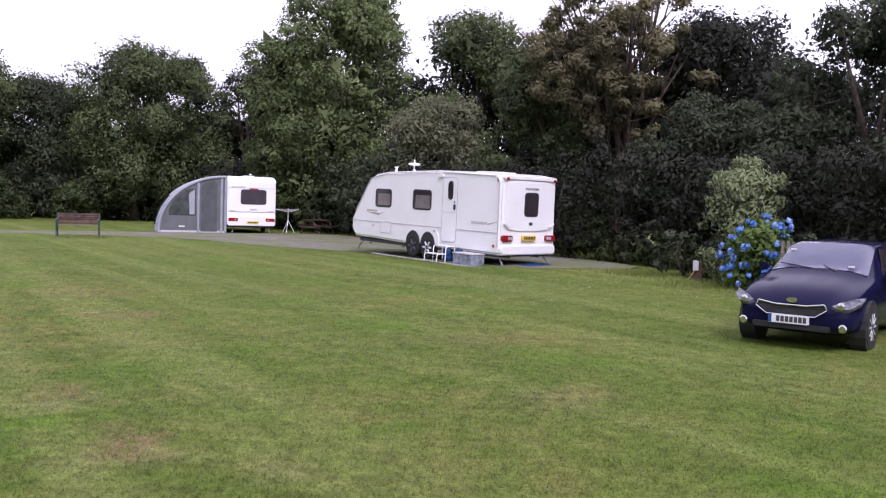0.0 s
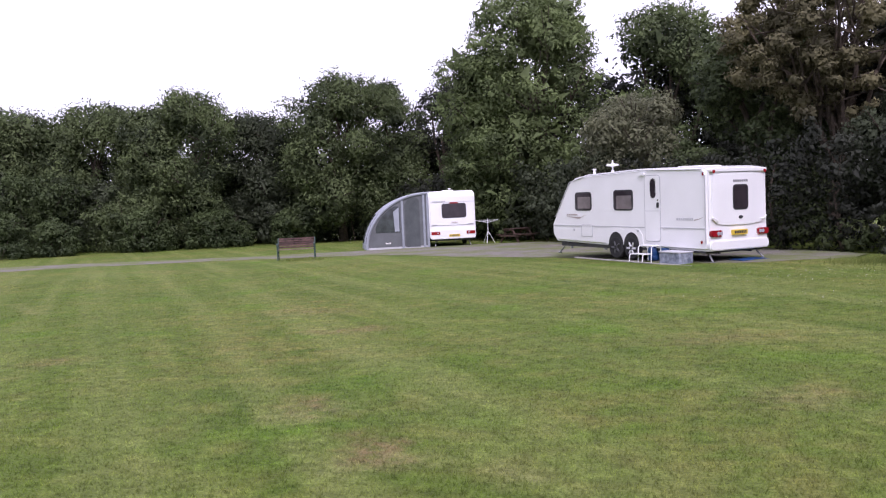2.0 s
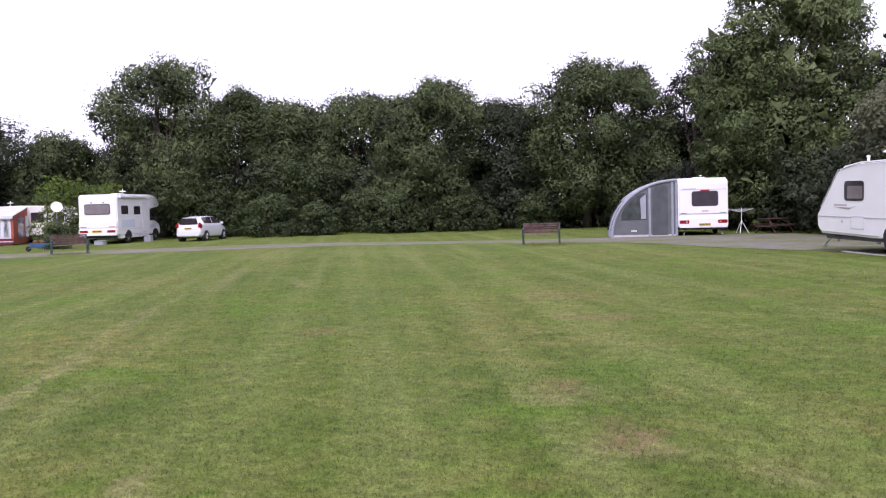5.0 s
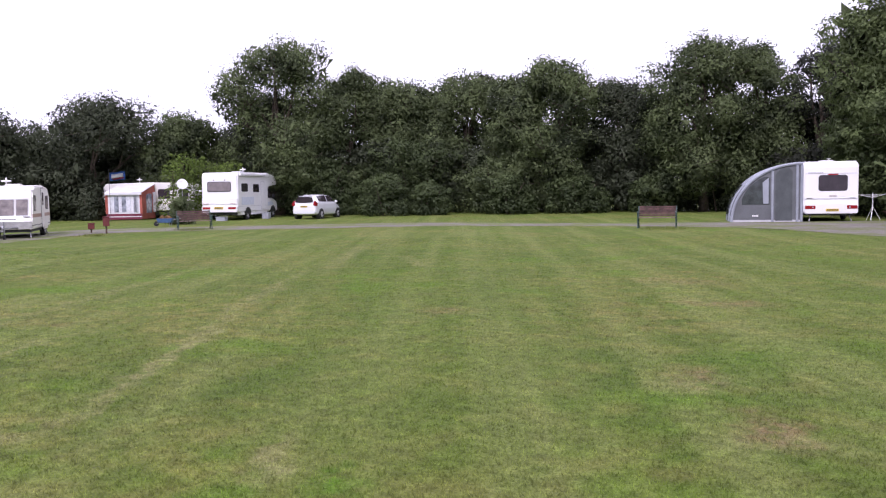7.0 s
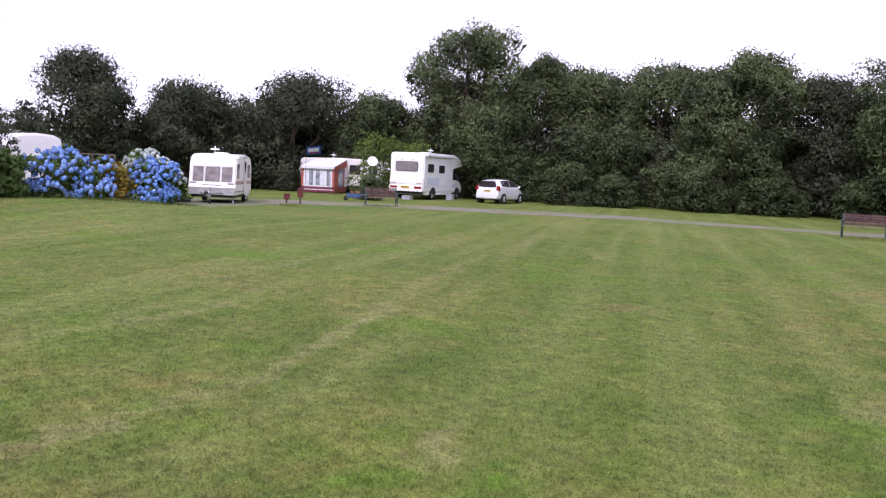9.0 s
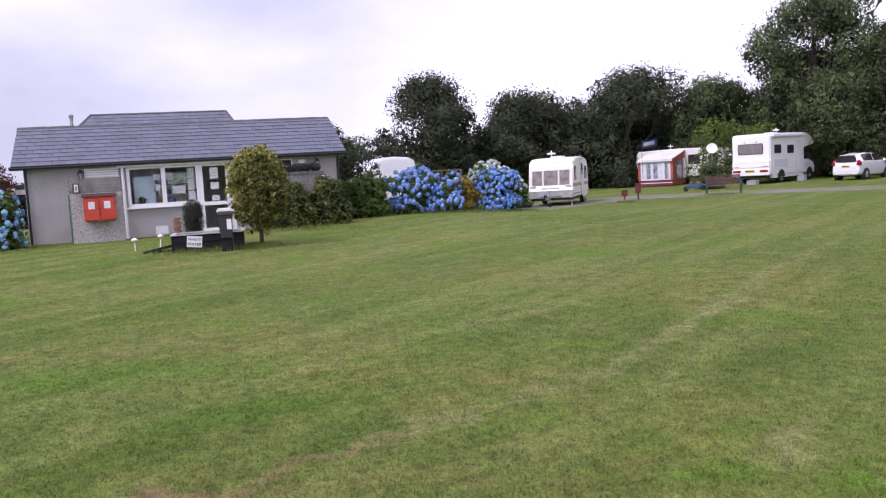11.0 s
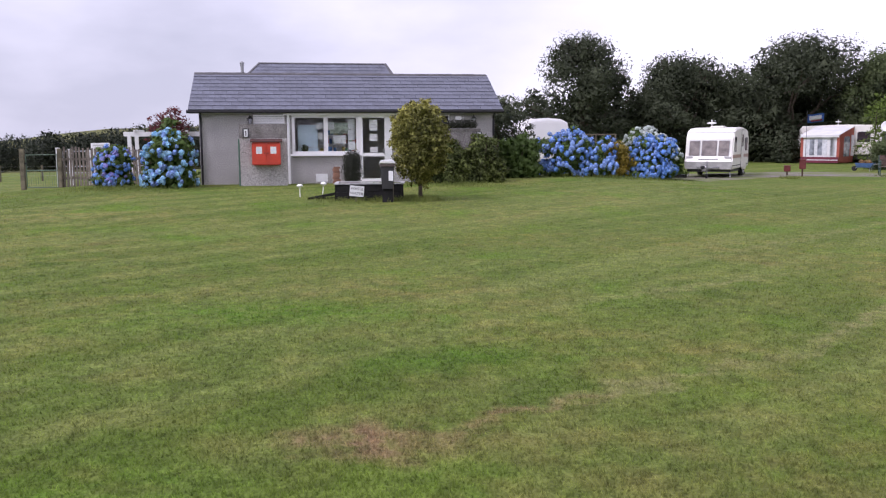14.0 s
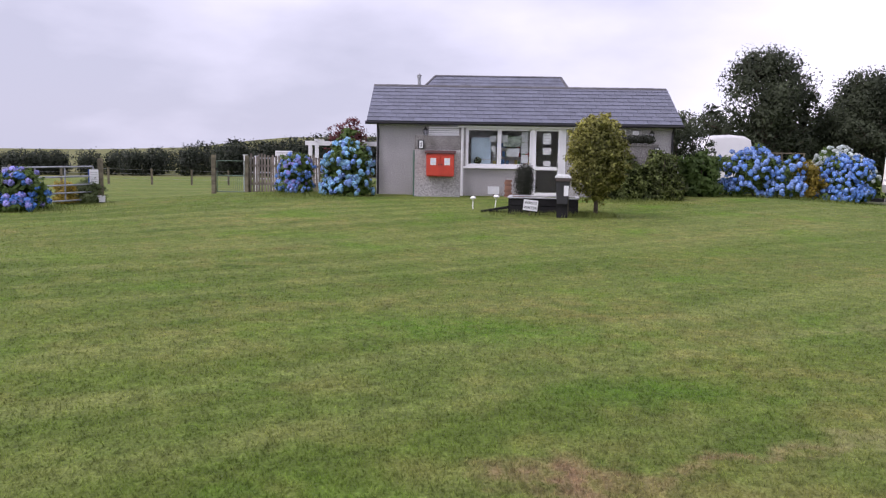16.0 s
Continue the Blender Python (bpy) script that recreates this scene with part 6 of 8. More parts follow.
def white_hatch():
    W, L, H = 1.69, 3.85, 1.52
    # tail towards the lawn
    m = on_land(-39.25, 36.55, 21) @ pose(0, L, 0, 0, 0, 180)
    ob, body, S = hatchback("car", m, "small white hatchback parked on the grass by the bushes", M_WHITECAR, W, L, H, 0.72, 0.80)
    sheet_on(S, 0.88, 1.38, -0.62, 0.62, 0.018, M_TINT, "windscreen", body, taper=0.12)
    part("rear_window", prism(bmesh.new(), [(-0.58, 1.04), (-0.40, 1.33), (-0.2, 1.36), (0.2, 1.36), (0.40, 1.33), (0.58, 1.04), (0.3, 1.0), (-0.3, 1.0)], "y", L - 0.30, L - 0.025, 0.02), M_TINT, body, "dark tinted rear window")
    part("tailgate_lip", prism(bmesh.new(), [(-0.40, 1.375), (0.40, 1.375), (0.32, 1.42), (-0.32, 1.42)], "y", L - 0.42, L - 0.08, 0.02), M_WHITECAR, body)
    for s in (-1, 1):
        side_glass(S, 1.14, 2.15, s, body, slope0=0.34)
        side_glass(S, 2.25, 3.28, s, body, slope1=-0.12)
        part("tail_light", prism(bmesh.new(), [(s * 0.60, 0.84), (s * 0.79, 0.80), (s * 0.80, 0.98), (s * 0.68, 1.12), (s * 0.63, 1.0)], "y", L - 0.26, L - 0.015, 0.015), M_RED, body, "red tail lamp cluster")
        part("door_mirror", boxes((min(s * 0.80, s * 0.98), max(s * 0.80, s * 0.98), 1.02, 1.14, 0.96, 1.12), bevel=0.04), M_WHITECAR, body)
        for yy in (0.72, 3.15):
            part("wheel_arch", prism(bmesh.new(), [(yy + 0.35 * math.cos(a), 0.30 + 0.35 * math.sin(a)) for a in (2 * math.pi * i / 20 for i in range(20))], "x", *sorted((s * 0.62, s * (W / 2 + 0.004)))), M_BLACK, body)
            wheel(ob, s * (W / 2 - 0.08), yy, 0.295, s, M_ALLOY, 0.18, 7)
    part("bumper", plate("y", L - 0.10, L + 0.03, 0, 0.47, 1.46, 0.30, 0.10, 0.03), M_WHITECAR, body)
    pl = part("number_plate", plate("y", L - 0.05, L + 0.012, 0, 0.78, 0.46, 0.11, 0.01), M_PLATE_Y, body, "yellow number plate with dark bars")
    bars("y", L + 0.012, 1, 0, 0.78, 0.40, 0.065, 7, M_INK, pl, "marking", 0.004)


white_hatch()


def far_caravan():
    """A caravan standing lengthwise with a red and white frame awning on its near side."""
    m = on_land(-51.0, 33.6, 37)
    ob = thing("caravan", m, "cream caravan with a brown waist line beside a hedge", "caravan")
    shell = [(-3.1, 0.5), (-3.15, 1.0), (-3.0, 2.1), (-2.8, 2.33), (0, 2.40), (2.6, 2.33), (2.95, 2.1), (3.05, 1.0), (3.0, 0.5)]
    body = part("body", prism(bmesh.new(), [(a, b) for a, b in shell], "y", 0.0, 2.1, 0.06), M_CREAM, ob)
    window(body, "y", 0, -1, 1.05, 1.62, 0.72, 0.58, 0.05)
    window(body, "y", 0, -1, 2.4, 1.62, 0.5, 0.58, 0.05)
    part("waist_line", boxes((-3.1, 3.05, -0.012, 0.01, 1.00, 1.03)), M_BROWN_DECAL, body)
    part("lower_line", boxes((-3.1, 3.05, -0.012, 0.01, 0.70, 0.72)), M_TRIM, body)
    for yy in (0.12, 1.98):
        part("wheel", lathe(bmesh.new(), [(0.16, -0.08), (0.30, -0.08), (0.30, 0.08), (0.16, 0.08)], (0.1, yy, 0.30), "y", 20), M_RUBBER, ob)
    part("underfloor", boxes((-2.7, 2.7, 0.15, 1.95, 0.22, 0.51)), M_GREYPLY, ob)
    dome_aerial("tv_aerial", m @ pose(-0.9, 1.0, 2.375), "white disc television aerial on the caravan roof")
    # awning
    aw = thing("awning", m @ pose(-0.02, -0.02, 0), "red and white frame awning with clear windows", "awning")
    white = material("white_awning_roof", (0.72, 0.72, 0.74), rough=0.7, vary=0.06, scale=2, bump=0.2, bump_scale=25)
    red = material("faded_red_canvas", (0.42, 0.11, 0.075), rough=0.8, vary=0.12, scale=2)
    wine = material("wine_red_skirt", (0.17, 0.03, 0.05), rough=0.8, vary=0.12, scale=2)
    pane = material("awning_clear_window", (0.33, 0.36, 0.42), rough=0.15, vary=0.3, scale=3, coat=0.4)
    drape = material("white_net_curtain", (0.68, 0.70, 0.74), rough=0.8, vary=0.12, scale=8)
    x0, x1, dp = -1.8, 0.45, 2.4
    part("roof", prism(bmesh.new(), [(0, 2.30), (0, 2.26), (-dp - 0.12, 1.72), (-dp - 0.12, 1.60), (-dp - 0.16, 1.60), (-dp - 0.16, 1.75)], "x", x0 - 0.05, x1 + 0.05), white, aw)
    side = [(0.0, 0.05), (0.0, 2.26), (-dp, 1.70), (-dp, 0.05)]
    for xx in (x0, x1):
        part("side_wall", prism(bmesh.new(), side, "x", xx - 0.015, xx + 0.015), red, aw, "faded red side wall")
    part("side_window", prism(bmesh.new(), [(-0.62, 0.42), (-0.62, 1.62), (-1.0, 1.68), (-1.55, 1.62), (-1.62, 1.4), (-1.62, 0.42)], "x", x1 + 0.012, x1 + 0.03), pane, aw)
    part("rolled_panel", tubes([[(x1 + 0.06, -0.32, 0.45), (x1 + 0.06, -0.30, 1.75)]], 0.11, 8), white, aw, "rolled-up door panel")
    part("front_wall", boxes((x0, x1, -dp - 0.015, -dp + 0.015, 0.05, 1.70)), white, aw)
    for a, b in ((x0 + 0.22, x0 + 1.55), (x0 + 1.75, x1 - 0.25)):
        part("front_window", boxes((a, b, -dp - 0.03, -dp - 0.012, 0.50, 1.52)), pane, aw, "clear window with net curtains")
        for c0, c1 in ((a, a + 0.28), (b - 0.28, b), ((a + b) / 2 - 0.1, (a + b) / 2 + 0.1)):
            part("curtain", boxes((c0, c1, -dp - 0.038, -dp - 0.028, 0.50, 1.52)), drape, aw)
    part("skirt", boxes((x0 - 0.01, x1 + 0.01, -dp - 0.035, -dp - 0.015, 0.04, 0.40)), wine, aw, "wine red skirt")
    part("skirt_line", boxes((x0 - 0.01, x1 + 0.01, -dp - 0.04, -dp - 0.03, 0.19, 0.24)), white, aw)
    for xx in (x0 + 0.02, x1 - 0.03):
        part("corner_band", boxes((xx - 0.08, xx + 0.08, -dp - 0.034, -dp - 0.014, 0.40, 1.68)), red, aw)
    return m


far_caravan()
white_end = thing("caravan", on_land(-37.2, 10.2, 92) @ Matrix.Scale(0.93, 4), "white caravan half hidden behind the blue hydrangeas", "caravan")
part("body", prism(bmesh.new(), [(-1.05, 0.5), (-1.08, 1.9), (-0.95, 2.36), (-0.6, 2.48), (0.0, 2.52), (0.7, 2.46), (1.0, 2.3), (1.08, 1.9), (1.05, 0.5)], "y", 0.0, 4.6, 0.10), M_GEL, white_end)
window(white_end.children[0], "y", 0, -1, 0.0, 1.25, 1.2, 0.5, 0.06)
for xx in (-0.95, 0.95):
    part("wheel", lathe(bmesh.new(), [(0.16, -0.08), (0.30, -0.08), (0.30, 0.08), (0.16, 0.08)], (xx, 2.4, 0.30), "x", 20), M_RUBBER, white_end)
part("underfloor", boxes((-0.9, 0.9, 0.2, 4.4, 0.22, 0.51)), M_GREYPLY, white_end)

# ---- house ----
M_DASH = material("pebble_dash", (0.43, 0.418, 0.41), rough=0.95, vary=0.5, scale=1.2, bump=1.0, bump_scale=33, second=(0.36, 0.348, 0.34))
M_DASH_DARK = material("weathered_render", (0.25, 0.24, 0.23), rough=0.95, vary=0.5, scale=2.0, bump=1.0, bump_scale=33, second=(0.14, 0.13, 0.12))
M_UPVC = material("white_upvc", (0.89, 0.89, 0.90), rough=0.3, vary=0.02)
M_SLATE = material("grey_slate", (0.122, 0.132, 0.172), rough=0.6, vary=0.2, scale=2, bump=0.4, bump_scale=30, objvary=0.13)
M_RIDGE = material("ridge_tile", (0.10, 0.098, 0.103), rough=0.8, vary=0.2, scale=6, bump=0.4, bump_scale=30, objvary=0.15)
M_GUTTER = material("black_gutter", (0.018, 0.017, 0.022), rough=0.4, vary=0.1)
M_ROOMWALL = material("room_wall", (0.72, 0.70, 0.66), rough=0.9, vary=0.06)
M_ROOMFLOOR = material("room_floor", (0.25, 0.22, 0.19), rough=0.7, vary=0.1)
M_REDBOX = material("red_painted_box", (0.58, 0.055, 0.025), rough=0.4, vary=0.08, scale=4)
M_PAPER = material("paper_notice", (0.72, 0.74, 0.74), rough=0.8, vary=0.06)
M_IRON = material("black_iron", (0.02, 0.02, 0.022), rough=0.5, vary=0.1)
M_BRICK = material("red_brick", (0.36, 0.19, 0.13), rough=0.9, vary=0.2, scale=8, bump=0.5, bump_scale=60, objvary=0.2)

M_GLASS = bpy.data.materials.new("window_glass")
M_GLASS.use_nodes = True
gb = M_GLASS.node_tree.nodes["Principled BSDF"]
gb.inputs["Base Color"].default_value = (0.93, 0.95, 0.95, 1)
gb.inputs["Roughness"].default_value = 0.02
gb.inputs["Transmission Weight"].default_value = 1.0
gb.inputs["IOR"].default_value = 1.25

HOUSE = pose(-29.45, -3.60, 0.22, 0, 0, 90.9)
WL, WH = 9.78, 2.36
house = thing("house", HOUSE, "low grey pebble-dashed bungalow with a slate roof and white window frames", "house")

# front wall with openings: window bay and door from 2.95 to 6.45, small windows near the eaves
def wall_with_holes(xs, zs, holes, y0, y1):
    """One wall sheet of thickness y0..y1 on a grid of cuts, with rectangular holes (x0, x1, z0, z1)."""
    bm = bmesh.new()
    grid = {}

    def vert(i, k, y):
        key = (i, k, y)
        if key not in grid:
            grid[key] = bm.verts.new((xs[i], y, zs[k]))
        return grid[key]

    def solid(i, k):
        if not (0 <= i < len(xs) - 1 and 0 <= k < len(zs) - 1):
            return False
        x, z = (xs[i] + xs[i + 1]) / 2, (zs[k] + zs[k + 1]) / 2
        return not any(a < x < b and c < z < d for a, b, c, d in holes)

    for i in range(len(xs) - 1):
        for k in range(len(zs) - 1):
            if not solid(i, k):
                continue
            for y in (y0, y1):
                bm.faces.new((vert(i, k, y), vert(i + 1, k, y), vert(i + 1, k + 1, y), vert(i, k + 1, y)))
            for di, dk, e in ((-1, 0, ((i, k), (i, k + 1))), (1, 0, ((i + 1, k), (i + 1, k + 1))), (0, -1, ((i, k), (i + 1, k))), (0, 1, ((i, k + 1), (i + 1, k + 1)))):
                if not solid(i + di, k + dk):
                    (a, b), (c, d) = e
                    bm.faces.new((vert(a, b, y0), vert(c, d, y0), vert(c, d, y1), vert(a, b, y1)))
    return bm


part("wall", wall_with_holes([0, 2.95, 5.15, 6.25, 7.72, 8.22, WL], [0, 0.99, 2.02, 2.28, WH], [(2.95, 5.15, 0.99, 2.28), (5.15, 6.25, 0, 2.28), (7.72, 8.22, 2.02, 2.28)], 0, 0.22), M_DASH, house)
part("wall", boxes((0, 0.22, 0.222, 4.4, 0, WH)), M_DASH, house)
part("wall", boxes((WL - 0.22, WL, 0.222, 4.4, 0, WH)), M_DASH, house)
part("wall", boxes((0.222, WL - 0.222, 4.2, 4.4, 0, WH)), M_DASH, house)
for xa in (0.0, WL - 0.2):
    part("gable", prism(bmesh.new(), [(0.0, WH + 0.002), (4.4, WH + 0.002), (2.2, WH + 1.28)], "x", xa, xa + 0.2), M_DASH, house)
part("plinth", boxes((-0.02, 1.25, -0.35, -0.002, -0.2, 0.02), (2.9, WL, -0.30, -0.002, -0.2, 0.015)), M_CONC, house, "pale concrete path along the wall")
part("room_floor", boxes((0.23, WL - 0.23, 0.23, 4.19, -0.05, 0.03)), M_ROOMFLOOR, house)
part("room_wall", boxes((2.4, 7.0, 2.2, 2.3, 0.03, WH), (2.3, 2.4, 0.23, 2.3, 0.03, WH), (7.0, 7.1, 0.23, 2.3, 0.03, WH)), M_ROOMWALL, house)
part("room_ceiling", boxes((0.23, WL - 0.23, 0.23, 4.19, WH + 0.01, WH + 0.05)), M_ROOMWALL, house)

# window: two casements over a low wall, then the glazed door
win = part("window", boxes((2.95, 5.15, -0.06, 0.06, 0.99, 1.04), (2.95, 5.15, -0.06, 0.06, 2.23, 2.28), (2.95, 3.00, -0.06, 0.06, 1.04, 2.23), (4.03, 4.08, -0.06, 0.06, 1.04, 2.23), (5.10, 5.15, -0.06, 0.06, 1.04, 2.23), bevel=0.008), M_UPVC, house, "white plastic double casement window")
for a, b in ((3.00, 4.03), (4.08, 5.10)):
    part("casement", boxes((a, b, -0.075, 0.03, 1.04, 1.085), (a, b, -0.075, 0.03, 2.185, 2.23), (a, a + 0.042, -0.075, 0.03, 1.085, 2.185), (b - 0.042, b, -0.075, 0.03, 1.085, 2.185), bevel=0.006), M_UPVC, win)
    g = part("pane", boxes((a + 0.042, b - 0.042, -0.02, -0.012, 1.085, 2.185)), M_GLASS, win)
    g.visible_shadow = False
part("sill", boxes((2.87, 5.145, -0.14, -0.062, 0.93, 1.0), bevel=0.012), M_UPVC, win, "white window sill")
door = part("door", boxes((5.152, 5.27, -0.06, 0.08, 0.0, 2.28), (6.00, 6.10, -0.06, 0.08, 0.0, 2.28), (5.27, 6.00, -0.06, 0.08, 2.18, 2.28), (5.27, 6.00, -0.06, 0.08, 0.0, 0.16), (5.27, 6.00, -0.06, 0.08, 0.90, 1.02), bevel=0.008), M_UPVC, house, "white plastic door with two glass panels")
for z0, z1 in ((0.16, 0.90), (1.02, 2.18)):
    g = part("pane", boxes((5.27, 6.00, -0.02, -0.012, z0, z1)), M_GLASS, door)
    g.visible_shadow = False
part("handle", boxes((5.95, 5.99, -0.11, -0.062, 1.0, 1.16), bevel=0.01), M_STEEL, door)
part("jamb", boxes((6.102, 6.25, -0.02, 0.10, 0.0, 2.28)), M_UPVC, house)
part("fascia", boxes((2.68, 6.75, -0.20, -0.08, 2.26, 2.322), bevel=0.01), M_UPVC, house, "white fascia board over the shop front")
sw = part("window", boxes((7.72, 8.22, 0.02, 0.08, 2.02, 2.06), (7.72, 8.22, 0.02, 0.08, 2.24, 2.28), (7.72, 7.76, 0.02, 0.08, 2.06, 2.24), (8.18, 8.22, 0.02, 0.08, 2.06, 2.24)), M_UPVC, house, "small high white window")
part("pane", boxes((7.76, 8.18, 0.045, 0.055, 2.06, 2.24)), M_TINT, sw)
louvre = part("louvre_door", boxes((1.72, 2.72, -0.03, -0.001, 1.2, 2.30)), M_TRIM, house, "white slatted door behind the screen wall")
for i in range(5):
    part("slat", boxes((1.72, 2.72, -0.06, -0.028, 1.95 + i * 0.07, 2.0 + i * 0.07)), M_UPVC, louvre)

# things seen through the glass
blind = thing("fridge", HOUSE @ pose(3.50, 0.55, 0.03), "pale blue upright fridge inside the window", "fridge")
M_PALEBLUE = material("pale_blue_enamel", (0.55, 0.70, 0.80), rough=0.4, vary=0.05)
part("cabinet", boxes((-0.36, 0.30, -0.3, 0.3, 0.0, 1.92), bevel=0.03), M_PALEBLUE, blind)
part("seal", boxes((-0.36, 0.30, -0.315, -0.302, 1.18, 1.20)), M_TRIM, blind)
vase = thing("pot_plant", HOUSE @ pose(3.36, 0.16, 0.995), "small dark pot plant on the window ledge", "plant")
part("pot", lathe(bmesh.new(), [(0.05, 0.0), (0.07, 0.12), (0.06, 0.12)], sides=12), M_INK, vase)
part("leaves", leaf_cloud("leaves", [(0, 0, 0.20, 0.12, 1.0)], 120, 0.08, M_LEAF_DARK, 77), M_LEAF_DARK, vase)
part("window_board", boxes((3.0, 5.1, 0.08, 0.26, 0.955, 0.995)), M_UPVC, house)
shelf = thing("shelf_unit", HOUSE @ pose(4.6, 0.62, 0.03), "shop shelves full of small packets and leaflets", "shelf")
part("back", boxes((-0.75, 0.75, 0.12, 0.14, 0.0, 2.0)), M_ROOMWALL, shelf)
for z in (0.7, 1.0, 1.3, 1.6, 1.9):
    part("shelf", boxes((-0.75, 0.75, -0.18, 0.118, z - 0.02, z)), M_UPVC, shelf)
rng = random.Random(4)
packs = [material("packet", c, rough=0.5, vary=0.1) for c in ((0.55, 0.12, 0.10), (0.10, 0.22, 0.45), (0.60, 0.50, 0.15), (0.65, 0.65, 0.62), (0.16, 0.34, 0.16))]
for z in (0.7, 1.0, 1.3, 1.6):
    x = -0.72
    while x < 0.62:
        w = rng.uniform(0.07, 0.15)
        pk = thing("packet", HOUSE @ pose(4.6 + x, 0.56, 0.03 + z), "small coloured packet on a shop shelf", "packet", "packets on the shelves")
        part("box", boxes((0, w, -0.08, 0.06, 0, rng.uniform(0.12, 0.24)), bevel=0.004), rng.choice(packs), pk)
        x += w + rng.uniform(0.01, 0.06)
chart = thing("poster", HOUSE @ pose(4.34, 0.10, 1.66), "pale green map poster taped inside the window", "poster")
part("sheet", boxes((-0.15, 0.55, 0.0, 0.004, 0.0, 0.36)), material("map_paper", (0.50, 0.58, 0.48), rough=0.8, vary=0.3, scale=7), chart)
for x, z, w, h in ((4.80, 1.82, 0.22, 0.32), (4.79, 1.44, 0.22, 0.35), (4.80, 1.12, 0.22, 0.28), (3.74, 1.82, 0.22, 0.2), (3.80, 1.48, 0.14, 0.2), (4.14, 1.80, 0.2, 0.24), (4.30, 1.34, 0.42, 0.26)):
    pn = thing("notice", HOUSE @ pose(x, 0.085, z), "printed white notice inside the window", "notice", "notices in the windows")
    part("sheet", boxes((0, w, 0, 0.003, 0, h)), M_PAPER, pn)
for x, z, w, h in ((5.50, 1.76, 0.26, 0.36), (5.50, 1.42, 0.26, 0.22), (5.52, 1.05, 0.24, 0.16)):
    pn = thing("notice", HOUSE @ pose(x, -0.030, z), "printed white notice on the glass door", "notice", "notices in the windows")
    part("sheet", boxes((0, w, 0, 0.004, 0, h)), M_PAPER, pn)
    part("lines", boxes(*[(0.03, w - 0.03, -0.002, 0.0, h * k, h * k + 0.02) for k in (0.25, 0.5, 0.75)]), M_TRIM, pn)

# screen walls by the doors
scr = thing("screen_wall", HOUSE @ pose(0, 0, 0), "weathered rendered screen wall with a flat cap", "wall", "screen walls of the house")
part("wall", boxes((1.32, 2.78, -1.05, -0.90, -0.2, 1.52)), M_DASH, scr)
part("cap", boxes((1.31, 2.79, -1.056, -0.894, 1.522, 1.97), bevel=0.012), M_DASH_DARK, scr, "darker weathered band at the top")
part("pipe", tubes([[(1.29, -1.0, -0.2), (1.29, -1.0, 1.5)]], 0.025, 8), material("green_pipe", (0.08, 0.17, 0.12), rough=0.5, vary=0.1), scr, "thin green pipe")
scr2 = thing("screen_wall", HOUSE @ pose(0, 0, 0), "weathered rendered screen wall behind the bushes", "wall", "screen walls of the house")
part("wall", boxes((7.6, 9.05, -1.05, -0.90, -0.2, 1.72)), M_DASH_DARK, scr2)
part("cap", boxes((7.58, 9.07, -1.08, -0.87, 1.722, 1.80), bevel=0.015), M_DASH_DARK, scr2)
ivy = thing("ivy", HOUSE @ pose(8.1, -0.98, 1.795), "dark clipped ivy growing along the top of the screen wall", "ivy")
part("foliage", leaf_cloud("foliage", [(-0.5 + 0.2 * k, 0.0, 0.13, 0.19, 0.9) for k in range(7)], 2200, 0.06, M_LEAF_DEEP, 103, shell=0.3, core=0.85, ruffle=0.3), M_LEAF_DEEP, ivy)

box_ob = thing("post_box", HOUSE @ pose(2.14, -1.06, 0.66), "red painted metal double box with white notices, fixed to the wall", "box")
part("cabinet", boxes((-0.44, 0.44, -0.30, 0.0, 0.02, 0.74), bevel=0.02), M_REDBOX, box_ob)
part("lid", prism(bmesh.new(), [(0.0, 0.84), (-0.34, 0.77), (-0.34, 0.74), (0.0, 0.76)], "x", -0.49, 0.49, 0.006), material("dark_red_lid", (0.08, 0.03, 0.025), rough=0.6, vary=0.2, scale=5), box_ob)
for s in (-1, 1):
    d = part("flap", boxes((s * 0.225 - 0.215, s * 0.225 + 0.215, -0.318, -0.302, 0.05, 0.70), bevel=0.008), M_REDBOX, box_ob)
    part("label", boxes((s * 0.22 - 0.09, s * 0.22 + 0.09, -0.324, -0.319, 0.38, 0.60)), M_PAPER, d, "white and blue printed label")
    part("band", boxes((s * 0.22 - 0.07, s * 0.22 + 0.07, -0.327, -0.325, 0.47, 0.52)), M_BLUE_DECAL, d)
    part("knob", lathe(bmesh.new(), [(0.02, 0), (0.02, -0.03), (0.012, -0.035)], (s * 0.05, -0.318, 0.40), "y", 10), M_BLACK, d)


def lantern(x, z):
    ob = thing("wall_lantern", HOUSE @ pose(x, 0.0, z), "black iron wall lantern below the eaves", "lamp", "lanterns on the house")
    part("bracket", tubes([[(0, 0.0, -0.12), (0, -0.12, -0.14), (0, -0.14, -0.02)]], 0.012, 6), M_IRON, ob)
    part("cage", lathe(bmesh.new(), [(0.045, 0.0), (0.085, 0.17)], (0, -0.14, 0), sides=6), M_CLEAR, ob)
    part("base", lathe(bmesh.new(), [(0.02, -0.04), (0.055, -0.01), (0.05, 0.0)], (0, -0.14, 0), sides=6), M_IRON, ob)
    part("cap", lathe(bmesh.new(), [(0.10, 0.17), (0.06, 0.22), (0.02, 0.26), (0.012, 0.30)], (0, -0.14, 0), sides=6), M_IRON, ob)
    bm = bmesh.new()
    for k in range(6):
        a = 2 * math.pi * k / 6
        tube(bm, [(0.048 * math.cos(a), -0.14 + 0.048 * math.sin(a), 0), (0.088 * math.cos(a), -0.14 + 0.088 * math.sin(a), 0.17)], 0.007, 5)
    part("rib", bm, M_IRON, ob)


